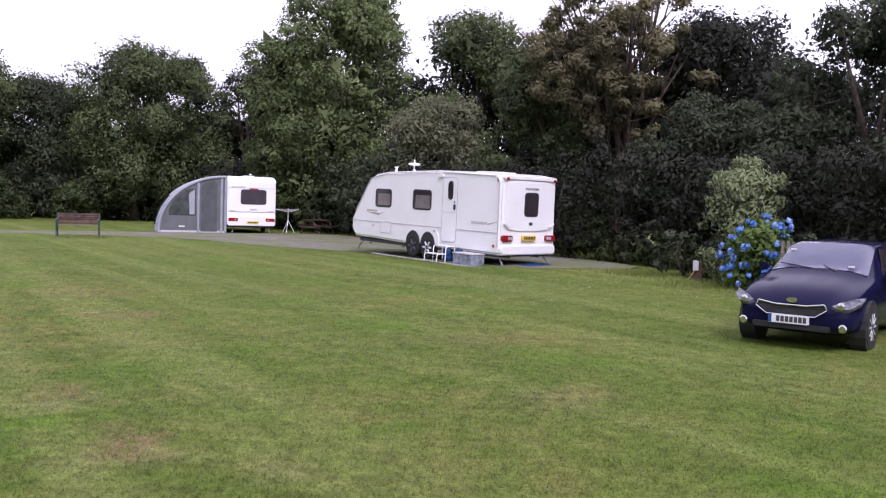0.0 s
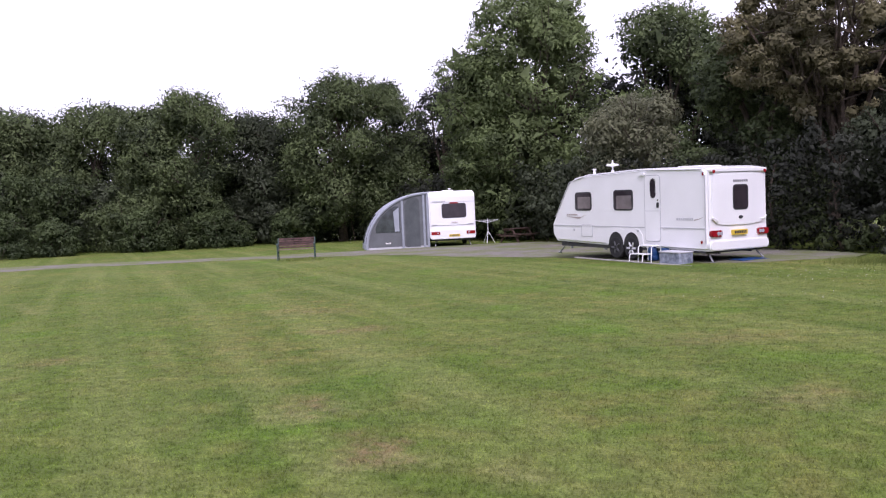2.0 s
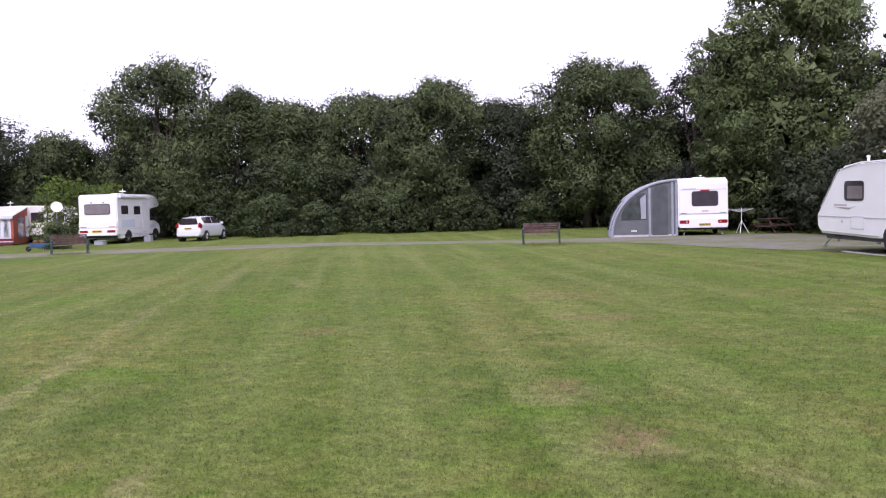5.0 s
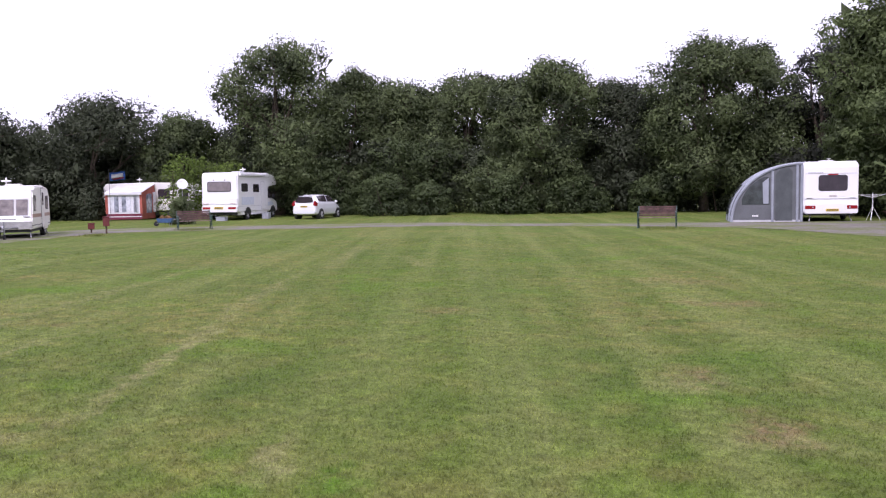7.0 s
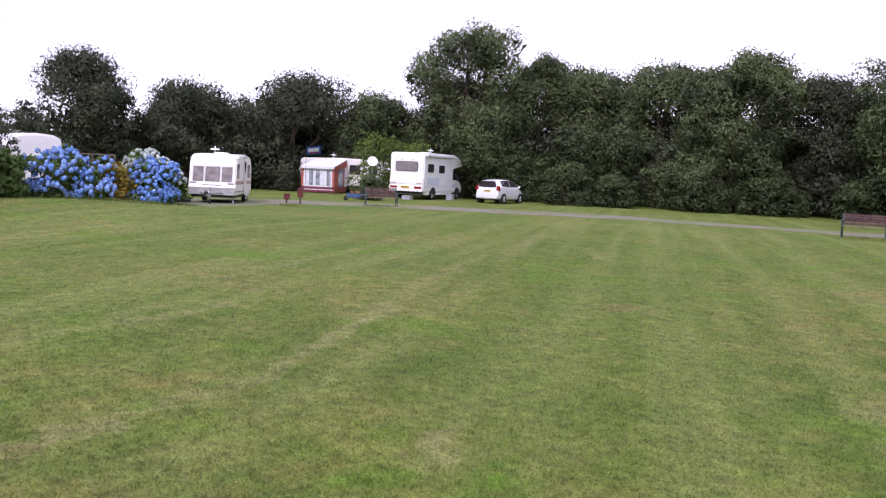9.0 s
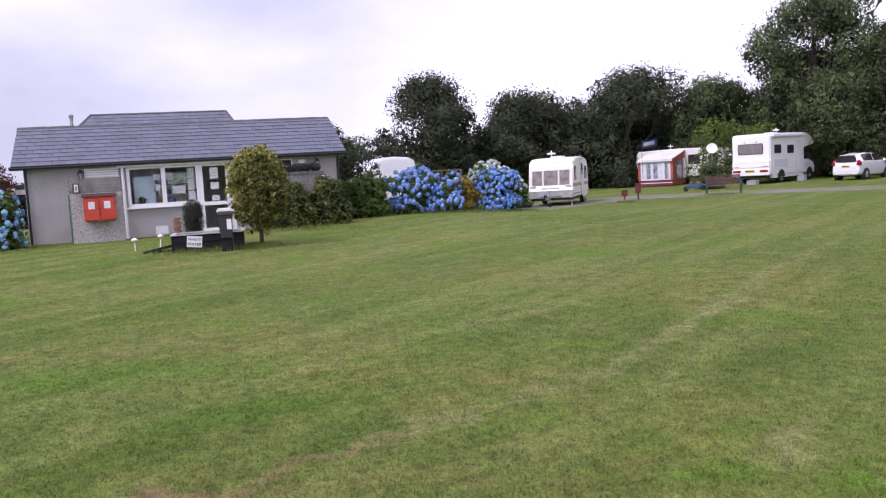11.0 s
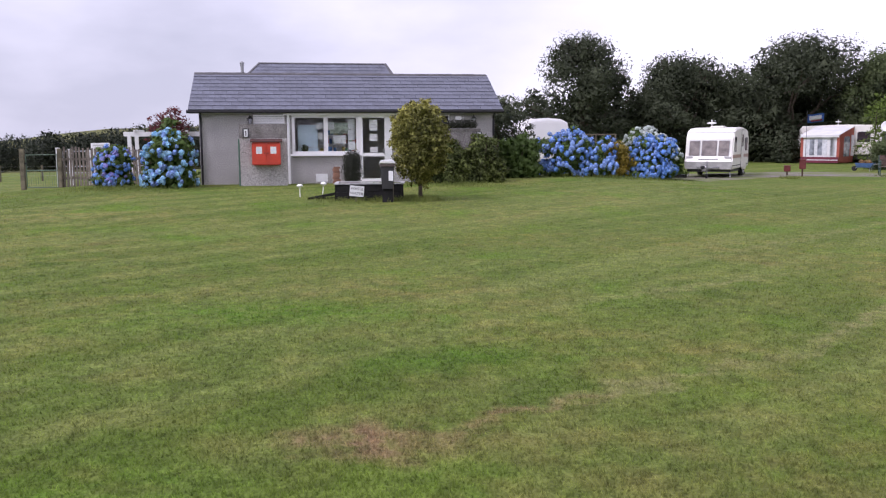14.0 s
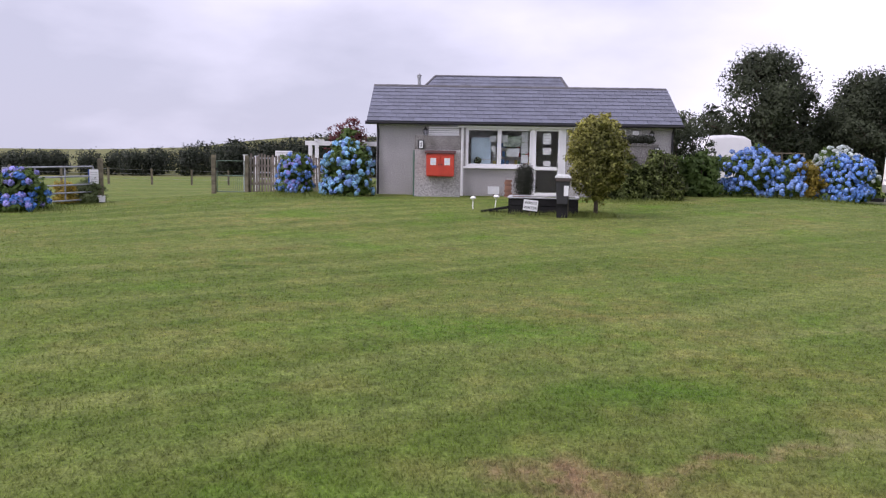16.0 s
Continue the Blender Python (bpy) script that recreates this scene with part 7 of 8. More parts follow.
lantern(1.62, 1.98)
lantern(9.03, 1.98)
for x, zz in ((1.52, 1.55), (9.0, 1.42)):
    sg = thing("door_sign", HOUSE @ pose(x, -1.09, zz), "small white sign with a dark figure mark on a black board", "sign", "door signs")
    part("board", boxes((-0.10, 0.10, -0.012, 0.0, 0.0, 0.28)), M_INK, sg)
    part("panel", boxes((-0.055, 0.055, -0.018, -0.013, 0.02, 0.25)), M_PAPER, sg)
    part("mark", boxes((-0.015, 0.015, -0.021, -0.019, 0.05, 0.20)), M_INK, sg)
alarm = thing("alarm_box", HOUSE @ pose(8.52, -0.002, 2.10), "small white alarm box under the eaves", "box")
part("case", boxes((-0.10, 0.10, -0.09, 0.0, 0.0, 0.13), bevel=0.015), M_UPVC, alarm)
part("bracket", tubes([[(0.10, -0.02, 0.06), (0.20, -0.02, 0.08)]], 0.01, 5), M_UPVC, alarm)

# gutters and pipes
part("gutter", tubes([[(-0.35, -0.30, WH + 0.02), (WL + 0.25, -0.30, WH + 0.02)]], 0.055, 8), M_GUTTER, house, "black rain gutter")
part("soffit", boxes((-0.30, WL + 0.22, -0.245, -0.002, WH - 0.035, WH + 0.02)), M_UPVC, house)
part("downpipe", tubes([[(0.06, -0.26, WH), (0.06, -0.10, WH - 0.16), (0.06, -0.05, WH - 0.3), (0.06, -0.05, 0.0)]], 0.035, 8), M_GUTTER, house, "black downpipe")
part("downpipe", tubes([[(2.84, -0.10, 2.30), (2.84, -0.10, 0.0)]], 0.045, 8), M_UPVC, house, "white downpipe")
part("downpipe", tubes([[(WL - 0.05, -0.26, WH), (WL - 0.05, -0.06, WH - 0.2), (WL - 0.05, -0.06, 0.0)]], 0.035, 8), M_GUTTER, house)

# roof: boards and single slates
RZ, RY = WH + 1.36, 2.2
EZ, EY = WH + 0.03, -0.34
deck = prism(bmesh.new(), [(EY, EZ), (RY, RZ), (4.4 - EY, EZ), (4.4 - EY - 0.1, EZ - 0.04), (RY, RZ - 0.06), (EY + 0.1, EZ - 0.04)], "x", -0.30, WL + 0.22)
roof = part("roof", deck, M_GUTTER, house)
slope = math.atan2(RZ - EZ, RY - EY)
run = math.hypot(RZ - EZ, RY - EY)
rows_n, cols_n = 10, 27
sw_, gap = (WL + 0.52) / cols_n, run / rows_n
sl = bmesh.new()
box(sl, -sw_ / 2 + 0.006, sw_ / 2 - 0.006, 0.0, gap * 1.35, 0.0, 0.024)
for v in sl.verts:
    v.co.z += 0.030 - v.co.y * 0.055
slate_mesh = finish(sl, "slate")
slate_mesh.materials.append(M_SLATE)
slate_half = slate_mesh.copy()
for v in slate_half.vertices:
    v.co.x *= 0.5
rng = random.Random(11)
for r in range(rows_n):
    shift = 0.5 if r % 2 else 0.0
    for c in range(cols_n + (1 if shift else 0)):
        x = -0.30 + sw_ * (c + 0.5 - shift)
        me = slate_mesh
        if shift and c == 0:
            x, me = -0.30 + sw_ * 0.25, slate_half
        elif shift and c == cols_n:
            x, me = WL + 0.22 - sw_ * 0.25, slate_half
        s = gap * r
        last = 0.74 if r == rows_n - 1 else 1.0
        ob = part("slate", me, M_SLATE, roof, at=pose(x, EY + s * math.cos(slope), EZ + s * math.sin(slope) + 0.012, math.degrees(slope) + rng.uniform(-0.5, 0.5), rng.uniform(-0.25, 0.25), rng.uniform(-0.4, 0.4)) @ Matrix.Diagonal((1, last, 1, 1)))
rt = bmesh.new()
prism(rt, [(-0.16, -0.075), (-0.10, 0.0), (0.0, 0.045), (0.10, 0.0), (0.16, -0.075), (0.10, -0.06), (0.0, -0.005), (-0.10, -0.06)], "x", -0.215, 0.215)
ridge_mesh = finish(rt, "ridge_tile")
ridge_mesh.materials.append(M_RIDGE)
for i in range(24):
    part("ridge_tile", ridge_mesh, M_RIDGE, roof, at=pose(-0.30 + 0.4275 * (i + 0.5), RY, RZ + 0.03 + rng.uniform(-.006, .006)))

# higher roof of the wing behind
wing = thing("house_wing", HOUSE @ pose(3.9, 7.4, 0), "taller rear wing of the bungalow with a hipped slate roof", "house")
part("wall", boxes((-2.9, 3.1, -2.6, 2.6, 0, 2.9)), M_DASH, wing)
hb = bmesh.new()
lo = [hb.verts.new(p) for p in ((-3.2, -2.9, 3.2), (3.4, -2.9, 3.2), (3.4, 2.9, 3.2), (-3.2, 2.9, 3.2))]
tp = [hb.verts.new(p) for p in ((-2.15, -0.1, 4.50), (2.95, -0.1, 4.50), (2.95, 0.1, 4.50), (-2.15, 0.1, 4.50))]
hb.faces.new(lo[::-1])
hb.faces.new(tp)
for i in range(4):
    hb.faces.new((lo[i], lo[(i + 1) % 4], tp[(i + 1) % 4], tp[i]))
part("roof", hb, M_SLATE, wing)
hs = bmesh.new()
for r in range(9):
    f0, f1 = r / 9, (r + 1.02) / 9
    za, zb = 3.2 + 1.3 * f0, 3.2 + 1.3 * f1
    ya, yb = -2.9 + 2.8 * f0, -2.9 + 2.8 * f1
    xa, xb = -3.2 + 1.05 * f0, 3.4 - 0.45 * f0
    n = 18
    for c in range(n):
        p, q = xa + (xb - xa) * c / n + 0.005, xa + (xb - xa) * (c + 1) / n - 0.005
        vs = [hs.verts.new(v) for v in ((p, ya, za + 0.03), (q, ya, za + 0.03), (q, yb, zb + 0.012), (p, yb, zb + 0.012))]
        hs.faces.new(vs)
        lowr = [hs.verts.new(v) for v in ((p, ya, za + 0.015), (q, ya, za + 0.015))]
        hs.faces.new((lowr[0], lowr[1], vs[1], vs[0]))
part("roof_covering", hs, M_SLATE, wing)["kind"] = "stuff"
part("ridge", tubes([[(-2.2, 0, 4.53), (3.0, 0, 4.53)], [(-3.2, -2.9, 3.23), (-2.18, -0.05, 4.52)], [(3.4, -2.9, 3.23), (2.97, -0.05, 4.52)]], 0.06, 6), M_RIDGE, wing)
flue = thing("flue", HOUSE @ pose(1.15, 5.4, 0), "slim silver stove flue behind the roof ridge", "flue")
part("pipe", lathe(bmesh.new(), [(0.06, 2.4), (0.06, 4.28), (0.075, 4.28), (0.075, 4.34)], sides=12), M_STEEL, flue)
part("cowl", lathe(bmesh.new(), [(0.09, 4.36), (0.09, 4.40), (0.02, 4.46)], sides=12), M_STEEL, flue)
part("stay", tubes([[(0.04, 0.0, 4.30), (0.06, 0.0, 4.38)], [(-0.04, 0.0, 4.30), (-0.06, 0.0, 4.38)]], 0.012, 5), M_STEEL, flue)

# ---- benches, tables, posts ----
M_GREENIRON = material("green_cast_iron", (0.045, 0.085, 0.070), rough=0.55, vary=0.15, scale=9)
M_SLATWOOD = material("weathered_slat_wood", (0.135, 0.075, 0.065), rough=0.75, vary=0.25, scale=5, bump=0.3, bump_scale=40, objvary=0.2)
M_SLATPALE = material("pale_weathered_wood", (0.25, 0.19, 0.16), rough=0.8, vary=0.2, scale=5, bump=0.3, bump_scale=40, objvary=0.15)
M_DARKWOOD = material("dark_stained_wood", (0.10, 0.06, 0.045), rough=0.8, vary=0.2, scale=5, bump=0.3, bump_scale=40)
M_POSTWOOD = material("grey_green_post_wood", (0.17, 0.15, 0.10), rough=0.9, vary=0.25, scale=5, bump=0.5, bump_scale=35, objvary=0.2)
M_PICKET = material("weathered_brown_paling", (0.25, 0.215, 0.18), rough=0.9, vary=0.25, scale=4, bump=0.4, bump_scale=35, objvary=0.25)
M_DARKRED = material("dark_red_paint", (0.14, 0.024, 0.022), rough=0.5, vary=0.12)
M_GALV = material("galvanised_gate", (0.40, 0.42, 0.46), rough=0.45, metal=0.6, vary=0.12, scale=8)
M_BOARD = material("white_board", (0.78, 0.79, 0.80), rough=0.5, vary=0.04)
M_BLACKWOOD = material("black_painted_timber", (0.010, 0.0095, 0.010), rough=0.9, vary=0.3, scale=5, bump=0.3, bump_scale=30)


def bench(m, label):
    ob = thing("garden_bench", m, label, "bench", "benches beside the track")
    for s in (-0.74, 0.74):
        e = part("end_frame", tubes([
            [(s, -0.26, 0.0), (s, -0.22, 0.20), (s, -0.25, 0.40)],
            [(s, 0.30, 0.0), (s, 0.22, 0.22), (s, 0.22, 0.42), (s, 0.33, 0.88)],
            [(s, -0.25, 0.40), (s, 0.0, 0.36), (s, 0.22, 0.40)],
            [(s, -0.25, 0.40), (s, -0.27, 0.60), (s, -0.22, 0.66), (s, 0.0, 0.63), (s, 0.26, 0.62)],
            [(s, -0.10, 0.38), (s, -0.06, 0.50), (s, 0.06, 0.52), (s, 0.10, 0.60)],
            [(s, -0.22, 0.20), (s, 0.0, 0.26), (s, 0.22, 0.22)]], 0.024, 7), M_GREENIRON, ob, "scrolled green cast-iron end")
        part("arm_scroll", lathe(bmesh.new(), [(0.02, -0.025), (0.05, -0.025), (0.05, 0.025), (0.02, 0.025)], (s, -0.26, 0.62), "x", 12), M_GREENIRON, e)
    for i in range(5):
        part("seat_slat", boxes((-0.76, 0.76, -0.25 + i * 0.095, -0.17 + i * 0.095, 0.405, 0.43), bevel=0.006), M_SLATPALE if i == 0 else M_SLATWOOD, ob)
    for i in range(5):
        z = 0.50 + i * 0.085
        y = 0.245 + (z - 0.42) * 0.24
        part("back_slat", boxes((-0.76, 0.76, y - 0.036, y - 0.014, z - 0.034, z + 0.034), bevel=0.005), M_SLATWOOD, ob)
    return ob


bench(on_land(-14.79, 32.87, 19.8), "slatted wooden garden bench with green iron ends on the lawn")
bench(on_land(-33.6, 24.5, 62), "slatted wooden garden bench with scrolled green iron arms")

pt = thing("picnic_table", on_land(-7.45, 42.8, 55) @ Matrix.Scale(0.92, 4), "dark brown wooden picnic table with fixed benches", "picnic table")
for i in range(5):
    part("table_board", boxes((-0.8, 0.8, -0.36 + i * 0.147, -0.225 + i * 0.147, 0.72, 0.76), bevel=0.006), M_DARKWOOD, pt)
for s in (-1, 1):
    for k in (0, 1):
        a = s * (0.62 + 0.15 * k)
        part("bench_board", boxes((-0.8, 0.8, a - 0.065, a + 0.065, 0.42, 0.46), bevel=0.006), M_DARKWOOD, pt)
    for q in (-1, 1):
        part("leg", tubes([[(s * 0.6, q * 0.22, 0.72), (s * 0.6, q * 0.68, 0.0)]], 0.05, 4), M_DARKWOOD, pt)
    part("cross_beam", boxes((s * 0.6 - 0.10, s * 0.6 - 0.06, -0.80, 0.80, 0.33, 0.42)), M_DARKWOOD, pt)
    part("top_beam", boxes((s * 0.6 - 0.10, s * 0.6 - 0.06, -0.34, 0.34, 0.63, 0.72)), M_DARKWOOD, pt)

air = thing("clothes_airer", on_land(-9.0, 43.1, 30), "white folding rotary clothes airer on three legs", "airer")
part("pole", tubes([[(0, 0, 0.45), (0, 0, 1.22)]], 0.02, 8), M_GEL, air)
for k in range(3):
    a = 2 * math.pi * k / 3
    part("leg", tubes([[(0, 0, 0.62), (0.34 * math.cos(a), 0.34 * math.sin(a), 0.0)]], 0.014, 6), M_GEL, air)
    part("arm", tubes([[(0, 0, 1.02), (0.72 * math.cos(a + .4), 0.72 * math.sin(a + .4), 1.16)]], 0.012, 6), M_GEL, air)
    for d in (0.35, 0.55, 0.70):
        b = 2 * math.pi * (k + 1) / 3
        part("line", tubes([[(d * math.cos(a + .4), d * math.sin(a + .4), 1.02 + 0.195 * d), (d * math.cos(b + .4), d * math.sin(b + .4), 1.02 + 0.195 * d)]], 0.004, 4), M_GEL, air)

for x, y, h, w, lab in ((-35.2, 20.35, 0.42, 0.27, "low dark red box on a short post"), (-34.6, 20.7, 0.70, 0.26, "tall dark red box on a short post")):
    ob = thing("red_post_box", on_land(x, y, 60), lab, "post box", "red boxes beside the track")
    part("post", boxes((-0.035, 0.035, -0.035, 0.035, -0.05, h * 0.55)), M_DARKWOOD, ob)
    part("case", boxes((-w / 2, w / 2, -0.14, 0.14, h * 0.45, h), bevel=0.015), M_DARKRED, ob)
    part("cap", boxes((-w / 2 - 0.02, w / 2 + 0.02, -0.16, 0.16, h + 0.001, h + 0.03), bevel=0.008), M_DARKRED, ob)

dish = thing("satellite_dish", on_land(-40.2, 28.6, 60), "white satellite dish on a thin pole", "dish")
part("pole", tubes([[(0, 0.06, 0), (0, 0.06, 2.2)]], 0.025, 8), M_STEEL, dish)
db = lathe(bmesh.new(), [(0.0001, 0.0), (0.12, -0.012), (0.22, -0.05), (0.28, -0.09), (0.288, -0.08), (0.23, -0.04), (0.12, 0.0), (0.0001, 0.012)], (0, 0, 0), "y", 28)
bmesh.ops.rotate(db, verts=db.verts, cent=(0, 0, 0), matrix=Matrix.Rotation(radians(-20), 3, "X"))
bmesh.ops.translate(db, verts=db.verts, vec=(0, 0, 2.15))
part("reflector", db, M_BOARD, dish, round_=True)
part("feed_arm", tubes([[(0.0, 0, 1.95), (0.9, -0.15, 1.78)]], 0.015, 6), M_STEEL, dish)
part("receiver", boxes((0.86, 0.98, -0.2, -0.1, 1.74, 1.82), bevel=0.01), M_BOARD, dish)

fl = thing("flag", on_land(-48.0, 29.6, 58), "blue white and red flag flying from a thin pole", "flag")
part("pole", tubes([[(-0.5, 0, 0), (-0.5, 0, 3.2)]], 0.012, 6), M_INK, fl)
M_FLAGBLUE = material("blue_flag_cloth", (0.05, 0.13, 0.42), rough=0.8, vary=0.1)


def cloth(x0, x1, z0, z1, mat, name, lift=0.0, nx=12, nz=5):
    bm = bmesh.new()
    g = [[bm.verts.new((x, 0.06 * math.sin(x * 7) + lift, z + 0.04 * math.sin(x * 5))) for x in np.linspace(x0, x1, nx)] for z in np.linspace(z0, z1, nz)]
    for i in range(nz - 1):
        for j in range(nx - 1):
            bm.faces.new((g[i][j], g[i][j + 1], g[i + 1][j + 1], g[i + 1][j]))
    bmesh.ops.solidify(bm, geom=bm.faces[:], thickness=0.004)
    return part(name, bm, mat, fl, round_=True)


cloth(-0.48, 0.42, 2.50, 3.02, M_FLAGBLUE, "cloth")
cloth(-0.38, 0.30, 2.66, 2.92, M_BOARD, "emblem", -0.012, 8, 3)
cloth(-0.30, 0.32, 2.58, 2.67, material("flag_red", (0.45, 0.05, 0.07), rough=0.8, vary=0.1), "stripe", -0.012, 8, 3)

bar = thing("wheelbarrow", on_land(-38.6, 26.4, 40) @ Matrix.Scale(0.78, 4), "blue wheelbarrow planted with flowers", "wheelbarrow")
part("tray", prism(bmesh.new(), [(-0.42, 0.22), (0.38, 0.22), (0.55, 0.50), (-0.55, 0.50)], "y", -0.28, 0.28, 0.02), material("blue_barrow_paint", (0.04, 0.10, 0.22), rough=0.5, vary=0.15), bar)
part("wheel", lathe(bmesh.new(), [(0.05, -0.04), (0.16, -0.04), (0.16, 0.04), (0.05, 0.04)], (-0.62, 0, 0.16), "y", 16), M_RUBBER, bar)
part("handle", tubes([[(-0.62, 0.0, 0.16), (-0.3, 0.2, 0.25), (0.9, 0.25, 0.48)], [(-0.62, 0.0, 0.16), (-0.3, -0.2, 0.25), (0.9, -0.25, 0.48)]], 0.018, 6), M_STEEL, bar)
part("leg", tubes([[(0.3, 0.2, 0.25), (0.32, 0.22, 0.0)], [(0.3, -0.2, 0.25), (0.32, -0.22, 0.0)]], 0.018, 6), M_STEEL, bar)
part("flowers", leaf_cloud("flowers", [(-0.2, 0, 0.56, 0.2, 0.7), (0.2, 0, 0.56, 0.2, 0.7)], 500, 0.07, material("orange_bedding", (0.30, 0.17, 0.06), rough=0.7, vary=0.2, island=0.5), 92), M_LEAF_OAK, bar)

# ---- things before the house ----
tank = thing("waste_tank", pose(-22.35, 1.36, float(land(-22.3, 1.36)) - 0.09, 0, 0, 84), "black timber-sided waste water trough with a pale rim", "trough")
for y0, y1 in ((-0.50, -0.44), (0.44, 0.50)):
    for i in range(3):
        part("board", boxes((-0.80, 0.80, y0, y1, -0.05 + i * 0.175, 0.115 + i * 0.175), bevel=0.008), M_BLACKWOOD, tank)
for x0, x1 in ((-0.85, -0.802), (0.802, 0.85)):
    part("end_board", boxes((x0, x1, -0.50, 0.50, -0.05, 0.47), bevel=0.008), M_BLACKWOOD, tank)
part("lid", boxes((-0.79, 0.79, -0.43, 0.43, 0.36, 0.42)), M_BLACKWOOD, tank)
part("rim", boxes((-0.87, 0.87, -0.53, -0.42, 0.482, 0.51), (-0.87, 0.87, 0.42, 0.53, 0.482, 0.51), (0.78, 0.88, -0.42, 0.42, 0.482, 0.51), (-0.88, -0.78, -0.42, 0.42, 0.482, 0.51), bevel=0.008), material("pale_stone_rim", (0.52, 0.52, 0.53), rough=0.7, vary=0.15, scale=6), tank, "pale stone rim")
ramp = thing("timber_rail", pose(-22.3, 0.30, float(land(-22.3, 0.3)), 0, 0, 86), "black sloping timber against the trough", "timber")
part("plank", prism(bmesh.new(), [(-0.50, 0.0), (0.50, 0.16), (0.50, 0.24), (-0.50, 0.05)], "y", -0.04, 0.04, 0.01), M_BLACKWOOD, ramp)
part("plank", boxes((-0.3, 0.50, 0.06, 0.13, -0.02, 0.05)), M_BLACKWOOD, ramp)

lb = thing("litter_bin", pose(-21.55, 1.74, float(land(-21.5, 1.74)), 0, 0, 84), "dark grey litter bin with a pale lid on a post", "bin")
part("post", boxes((0.08, 0.15, -0.04, 0.04, -0.05, 0.9)), M_POSTWOOD, lb)
part("body", prism(bmesh.new(), [(-0.13, 0.32), (0.13, 0.32), (0.17, 0.86), (-0.17, 0.86)], "y", -0.30, -0.045, 0.01), M_BLACK, lb)
part("hood", boxes((-0.19, 0.19, -0.33, -0.02, 0.862, 0.94), bevel=0.02), material("brown_bin_hood", (0.10, 0.075, 0.07), rough=0.6, vary=0.1), lb)
part("lid", prism(bmesh.new(), [(-0.20, 0.942), (0.20, 0.942), (0.15, 1.02), (-0.15, 1.02)], "y", -0.34, -0.01, 0.015), M_BOARD, lb, "pale lid")
part("label", boxes((0.03, 0.14, -0.312, -0.302, 0.52, 0.76)), M_BOARD, lb)
part("base_block", boxes((-0.13, 0.13, -0.24, 0.04, -0.05, 0.315), bevel=0.01), M_BLACKWOOD, lb)

M_FONT = material("black_sign_paint", (0.03, 0.03, 0.035), rough=0.5, vary=0.05)


def text_mesh(words, size, name):
    cu = bpy.data.curves.new(name, "FONT")
    cu.body, cu.size, cu.align_x, cu.align_y, cu.extrude = words, size, "CENTER", "CENTER", 0.002
    tmp = bpy.data.objects.new(name, cu)
    scene.collection.objects.link(tmp)
    bpy.context.view_layer.update()
    me = bpy.data.meshes.new_from_object(tmp.evaluated_get(bpy.context.evaluated_depsgraph_get()))
    bpy.data.objects.remove(tmp)
    me.materials.clear()
    return me


ws = thing("sign", pose(-21.62, 0.96, float(land(-21.6, 0.96)), 0, 6, 84), "white hand-lettered waste water sign on a short stake", "sign")
part("stake", boxes((-0.02, 0.02, 0.0, 0.02, -0.1, 0.3)), M_POSTWOOD, ws)
part("board", boxes((-0.175, 0.175, -0.02, -0.001, 0.13, 0.39), bevel=0.004), M_BOARD, ws)
for i, word in enumerate(("WASTE", "WATER")):
    part("lettering", text_mesh(word, 0.094, "lettering"), M_FONT, ws, at=pose(0, -0.024, 0.315 - i * 0.115, 90, 0, 0))

for x, y, lean in ((-23.2, -0.40, 0), (-23.9, 0.20, 6)):
    ob = thing("solar_light", pose(x, y, float(land(x, y)), 0, lean, 84), "white mushroom solar garden light on a stake", "garden light", "solar lights on the lawn")
    part("stake", tubes([[(0, 0, -0.05), (0, 0, 0.27)]], 0.014, 7), M_GEL, ob)
    part("shade", lathe(bmesh.new(), [(0.03, 0.22), (0.05, 0.27), (0.085, 0.275), (0.08, 0.30), (0.03, 0.335)], sides=16), M_GEL, ob, round_=True)
ob = thing("sign", HOUSE @ pose(3.88, -0.42, 0), "blank white square sign on a stake by the wall", "sign")
part("stake", boxes((-0.015, 0.015, 0.0, 0.02, -0.2, 0.2)), M_POSTWOOD, ob)
part("board", boxes((-0.19, 0.19, -0.015, -0.001, 0.10, 0.36), bevel=0.004), M_BOARD, ob)
bk = thing("brick_stack", HOUSE @ pose(4.35, -0.40, -0.02), "small stack of loose red bricks by the wall", "bricks")
bb = bmesh.new()
box(bb, -0.1075, 0.1075, -0.051, 0.051, 0, 0.065, 0.004, 1)
brick_mesh = finish(bb, "brick")
brick_mesh.materials.append(M_BRICK)
rng = random.Random(8)
for i in range(9):
    for k in range(2 if i < 5 else 1):
        part("brick", brick_mesh, M_BRICK, bk, at=pose(rng.uniform(-.02, .02) + (0.0 if i % 2 else 0.02), k * 0.11 - 0.05, i * 0.067, 0, 0, rng.uniform(-6, 6)))
part("brick", brick_mesh, M_BRICK, bk, at=pose(0.30, -0.02, 0.0, 0, 0, 20))
part("brick", brick_mesh, M_BRICK, bk, at=pose(0.28, -0.02, 0.067, 0, 0, -8))

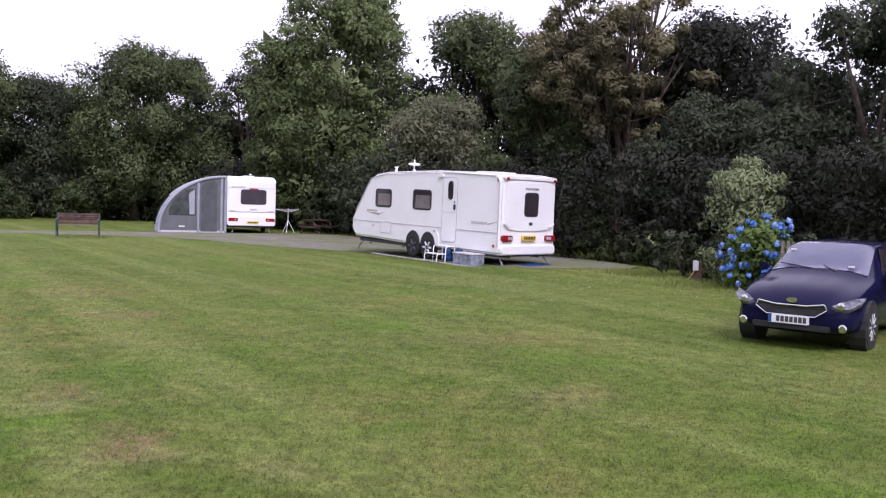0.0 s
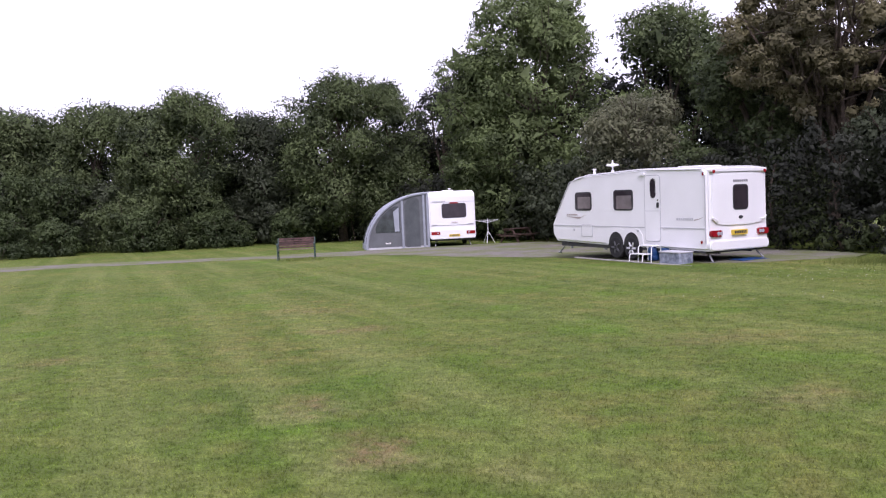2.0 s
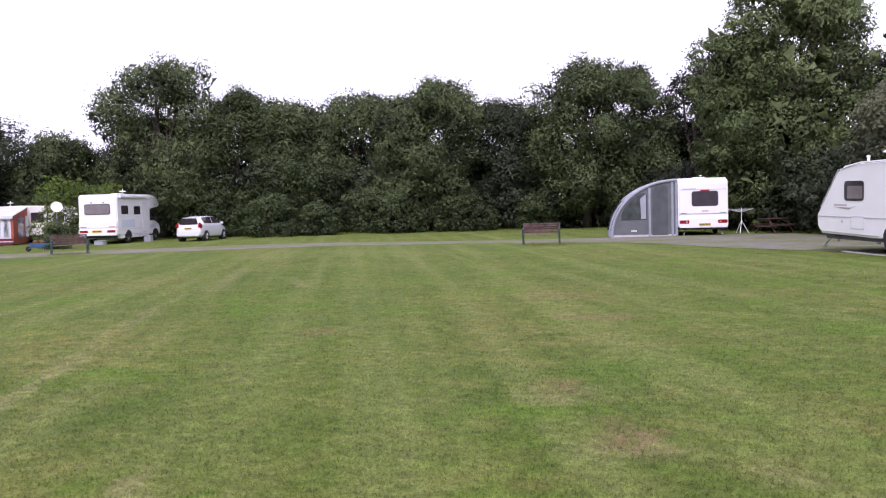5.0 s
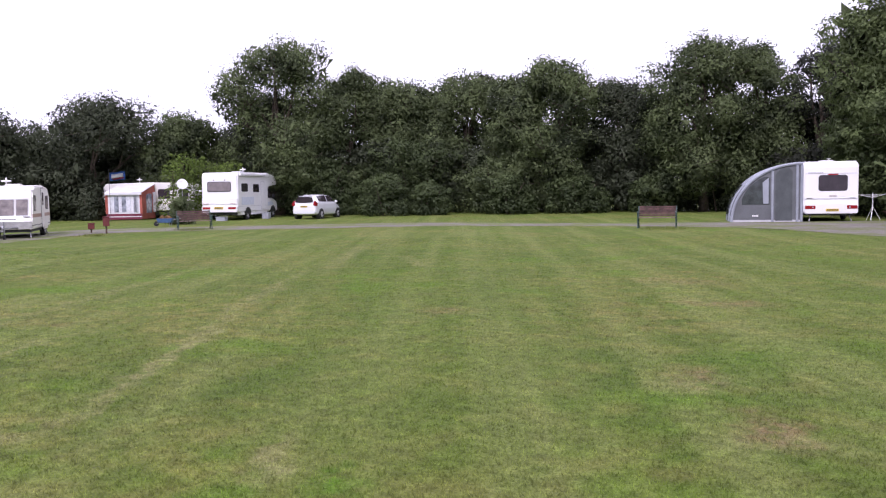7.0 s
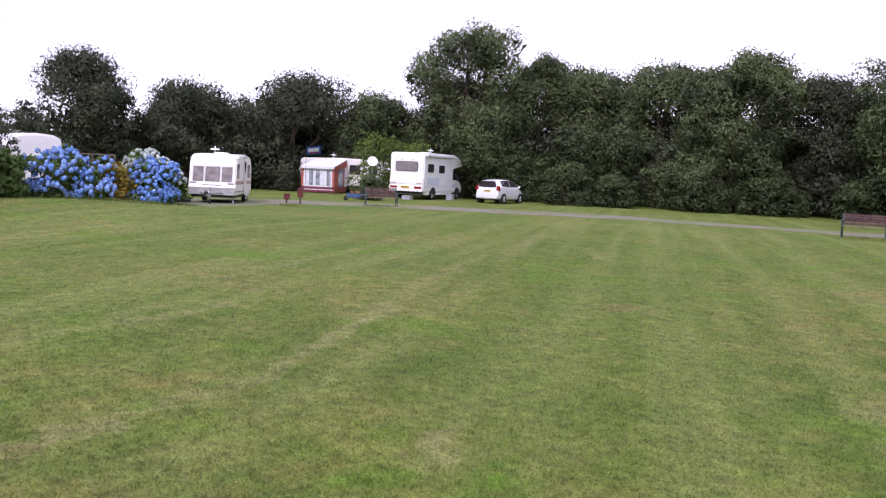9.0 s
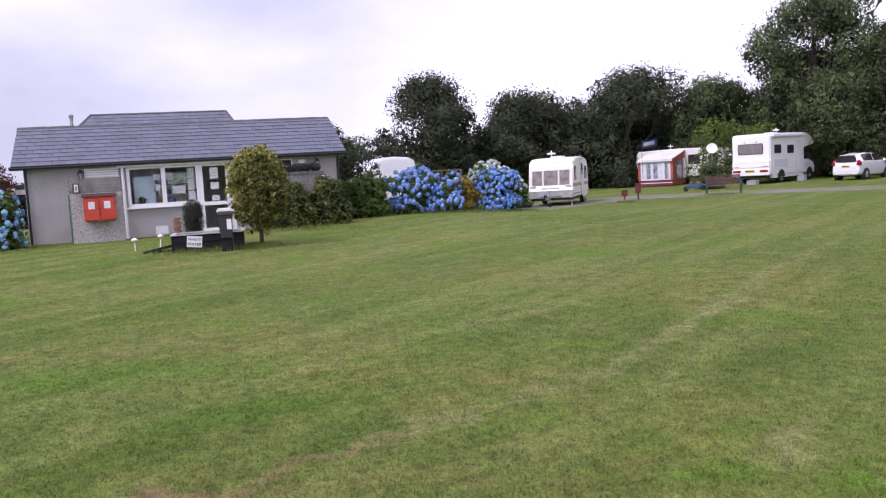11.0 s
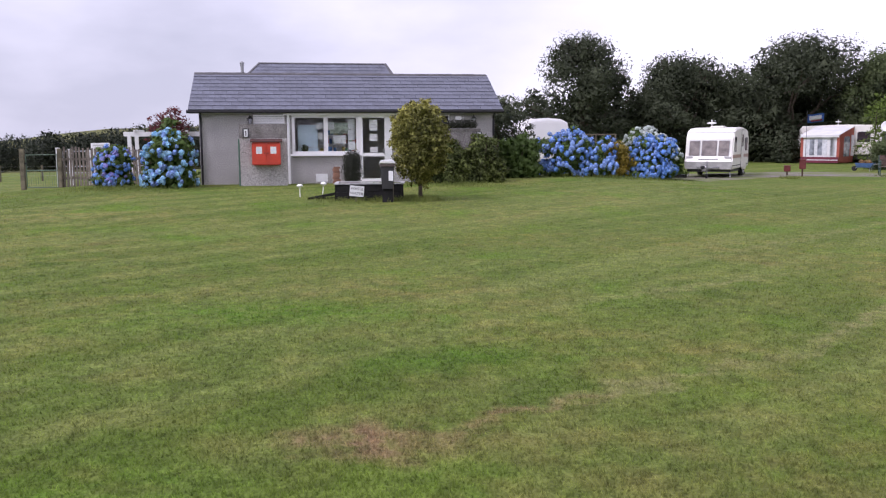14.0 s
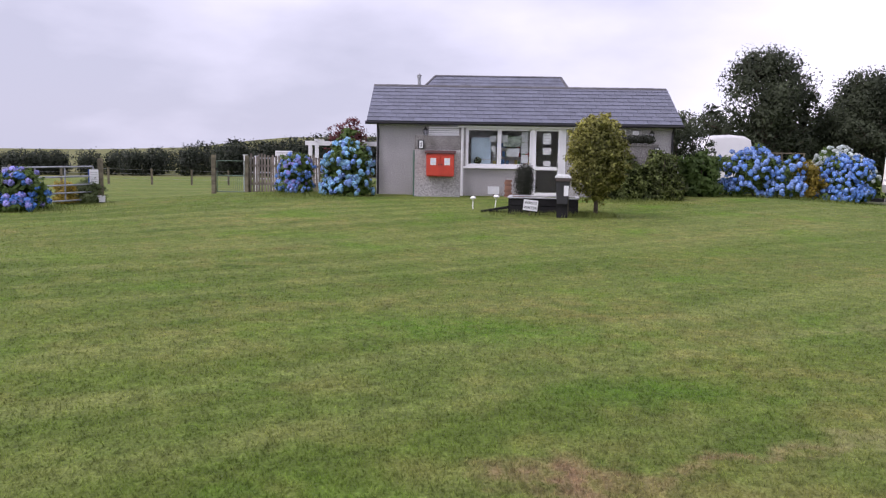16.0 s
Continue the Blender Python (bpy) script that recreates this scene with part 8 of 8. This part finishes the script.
# ---- fences and gates left of the house ----
fence = thing("paling_fence", HOUSE @ pose(0, 0, 0), "weathered brown vertical paling fence behind the hydrangeas", "fence")
pal = bmesh.new()
box(pal, -0.032, 0.032, -0.012, 0.012, -0.15, 1.25, 0.004, 1)
pale_mesh = finish(pal, "pale")
pale_mesh.materials.append(M_PICKET)
rng = random.Random(9)
x = -0.4
while x > -4.4:
    part("pale", pale_mesh, M_PICKET, fence, at=pose(x, 0.55 + 0.02 * rng.random(), rng.uniform(-.06, .05), 0, rng.uniform(-1.5, 1.5), 0))
    x -= 0.098
part("rail", boxes((-4.45, -0.3, 0.57, 0.62, 0.25, 0.33)), M_PICKET, fence)
part("rail", boxes((-4.45, -0.3, 0.57, 0.62, 0.85, 0.93)), M_PICKET, fence)
for x in (-0.35, -2.4, -4.42):
    part("post", boxes((x - 0.05, x + 0.05, 0.58, 0.68, -0.3, 1.2)), M_POSTWOOD, fence)

gp = thing("field_gate", HOUSE @ pose(-5.55, 0.5, -0.12), "green wire-mesh garden gate between wooden posts", "gate")
M_GATEGREEN = material("green_gate_wire", (0.10, 0.16, 0.11), rough=0.5, vary=0.1)
part("post", boxes((-0.08, 0.06, -0.07, 0.07, -0.2, 1.36), bevel=0.012), M_POSTWOOD, gp)
part("post", boxes((1.06, 1.18, -0.06, 0.06, -0.2, 1.36), bevel=0.012), M_POSTWOOD, gp)
part("gate_frame", tubes([[(0.10, 0, 0.12), (0.10, 0, 1.16), (1.04, 0, 1.16), (1.04, 0, 0.12), (0.10, 0, 0.12)], [(0.10, 0, 0.66), (1.04, 0, 0.66)]], 0.02, 6), M_GATEGREEN, gp)
for i in range(13):
    x = 0.16 + i * 0.07
    part("wire", tubes([[(x, 0, 0.12), (x, 0, 0.66)]], 0.006, 4), M_GATEGREEN, gp)
part("latch", boxes((0.02, 0.14, -0.03, -0.01, 0.86, 0.92)), M_IRON, gp)


def bar_gate(m, length, label, h=1.1):
    ob = thing("field_gate", m, label, "gate", "metal field gates")
    for z in (0.12, 0.34, 0.56, 0.80, h):
        part("rail", tubes([[(0, 0, z), (length, 0, z)]], 0.024, 7), M_GALV, ob)
    for x in (0.0, length * 0.33, length * 0.66, length):
        part("upright", tubes([[(x, 0, 0.12), (x, 0, h)]], 0.022, 7), M_GALV, ob)
    return ob


bar_gate(HOUSE @ pose(-5.3, 4.6, -0.25), 3.2, "galvanised metal field gate beyond the paling fence", 1.35)
bar_gate(pose(-22.9, -12.65, float(land(-22.9, -12.65)) + 0.02, 0, 0, 160.5), 3.2, "galvanised five-bar field gate at the lawn edge", 1.08)
gpost = thing("gate_post", pose(-26.0, -11.4, float(land(-26.0, -11.4)), 0, 0, 112), "wooden gate post carrying white notices", "post")
part("post", boxes((-0.08, 0.08, -0.08, 0.08, -0.1, 1.30), bevel=0.015), M_POSTWOOD, gpost)
nt = part("notice", boxes((-0.30, -0.05, -0.125, -0.10, 0.56, 0.98), bevel=0.004), M_BOARD, gpost, "white notice with grey lines on a blue edge")
part("edge", boxes((-0.33, -0.301, -0.125, -0.09, 0.55, 0.99)), M_FLAGBLUE, nt)
part("lines", boxes(*[(-0.27, -0.08, -0.129, -0.126, 0.62 + k * 0.065, 0.64 + k * 0.065) for k in range(5)]), M_TRIM, nt)
part("lower_notice", boxes((-0.12, 0.12, -0.11, -0.085, 0.02, 0.22), bevel=0.004), M_BOARD, gpost)

far = thing("post_and_wire_fence", pose(0, 0, 0), "far post and wire fence across the falling field", "fence")
wires = bmesh.new()
prev = None
for i in range(15):
    x, y = -52.0 - 2.6 * i, -31.5 + 2.05 * i
    z = float(land(x, y))
    part("post", boxes((x - 0.06, x + 0.06, y - 0.06, y + 0.06, z - 0.2, z + 1.15)), M_POSTWOOD, far)
    if prev:
        for h in (0.4, 0.75, 1.05):
            tube(wires, [(prev[0], prev[1], prev[2] + h), (x, y, z + h)], 0.008, 4)
    prev = (x, y, z)
part("wire", wires, M_STEEL, far)

perg = thing("pergola", HOUSE @ pose(-3.1, 5.4, -0.22), "white painted timber pergola behind the fence", "pergola")
for x, y in ((0, 0), (3.0, 0), (0, 1.6), (3.0, 1.6)):
    part("post", boxes((x - 0.07, x + 0.07, y - 0.07, y + 0.07, -0.3, 1.85)), M_BOARD, perg)
for y in (0, 1.6):
    part("beam", boxes((-0.2, 3.2, y - 0.05, y + 0.05, 1.852, 2.02)), M_BOARD, perg)
for k in range(4):
    part("rafter", boxes((0.2 + k * 0.85, 0.26 + k * 0.85, -0.3, 1.9, 2.022, 2.10)), M_BOARD, perg)
for k, x in enumerate((-4.35, -4.95, -5.35)):
    wp = thing("white_post", HOUSE @ pose(x + 0.6, 1.6, 0), "slim white painted post behind the fence", "post", "white posts behind the fence")
    part("post", boxes((-0.05, 0.05, -0.05, 0.05, -0.2, 1.14 + 0.04 * k), bevel=0.006), M_BOARD, wp)
    part("cap", boxes((-0.065, 0.065, -0.065, 0.065, 1.142 + 0.04 * k, 1.17 + 0.04 * k)), M_BOARD, wp)
wsn = thing("sign", HOUSE @ pose(-3.75, 3.4, -0.32), "white painted sign board on posts", "sign")
part("board", boxes((-0.32, 0.32, -0.03, 0.0, 1.46, 1.72), bevel=0.006), M_BOARD, wsn)
part("lines", boxes((-0.25, 0.25, -0.034, -0.031, 1.62, 1.66), (-0.2, 0.2, -0.034, -0.031, 1.52, 1.56)), M_TRIM, wsn)
part("post", boxes((-0.30, -0.22, 0.002, 0.06, -0.2, 1.6)), M_BOARD, wsn)
part("post", boxes((0.22, 0.30, 0.002, 0.06, -0.2, 1.6)), M_BOARD, wsn)
tent = thing("tent", pose(-22.4, -15.2, float(land(-22.4, -15.2)), 0, 0, 30), "tan canvas tent beyond the hydrangea", "tent")
part("canvas", prism(bmesh.new(), [(-1.3, 0.0), (-0.9, 0.9), (0.0, 1.7), (0.9, 0.9), (1.3, 0.0)], "y", -1.5, 1.5, 0.02), material("tan_canvas", (0.48, 0.38, 0.25), rough=0.85, vary=0.1, scale=2), tent)
part("guy_line", tubes([[(0, -1.5, 1.68), (0, -2.4, 0.0)], [(1.0, -1.5, 0.85), (1.8, -1.9, 0.0)]], 0.006, 4), M_BOARD, tent)

# frame of a glasshouse behind the hydrangeas
gh = thing("glasshouse", pose(-35.3, 11.7, 0.0, 0, 0, 76) @ Matrix.Scale(1.03, 4), "old timber-framed greenhouse seen behind the hydrangeas", "greenhouse")
for yy in (-0.05, 1.9):
    part("rail", boxes((-0.75, 0.85, yy, yy + 0.05, 1.752, 1.80)), M_POSTWOOD, gh)
    for xx in (-0.75, 0.0, 0.78):
        part("upright", boxes((xx, xx + 0.06, yy, yy + 0.05, 0, 1.75)), M_POSTWOOD, gh)
part("brace", tubes([[(-0.70, -0.08, 1.7), (0.75, -0.08, 1.25)]], 0.025, 5), M_POSTWOOD, gh)
M_GHPANE = material("green_glass_panel", (0.10, 0.13, 0.11), rough=0.2, vary=0.3, scale=2)
for xx in (-0.68, 0.07):
    part("pane", boxes((xx, xx + 0.66, -0.03, -0.02, 0.0, 1.2)), M_GHPANE, gh)

# hook-up post and paling by the shrub, near the dark car
hk = thing("hook_up_post", on_land(5.7, 21.6, -20) @ Matrix.Scale(0.82, 4), "short timber post with a grey electric hook-up box", "post")
part("post", boxes((-0.10, 0.14, 0.0, 0.12, -0.1, 0.55)), M_DARKWOOD, hk)
part("box", boxes((-0.12, 0.04, -0.10, -0.002, 0.30, 0.60), bevel=0.015), M_TRIM, hk)
part("cable", tubes([[(-0.06, -0.08, 0.32), (-0.18, -0.16, 0.1), (-0.30, -0.2, 0.01)]], 0.012, 6), material("orange_cable", (0.45, 0.25, 0.12), rough=0.6, vary=0.1), hk)
pf = thing("paling_fence", on_land(7.0, 18.3, -30), "reddish brown paling panel beside the hydrangea", "fence")
for i in range(9):
    part("pale", pale_mesh, M_PICKET, pf, at=pose(-0.42 + i * 0.105, 0, -0.12, 0, 0, 0))
part("rail", boxes((-0.48, 0.48, 0.014, 0.05, 0.3, 0.37), (-0.48, 0.48, 0.014, 0.05, 0.85, 0.92)), M_PICKET, pf)
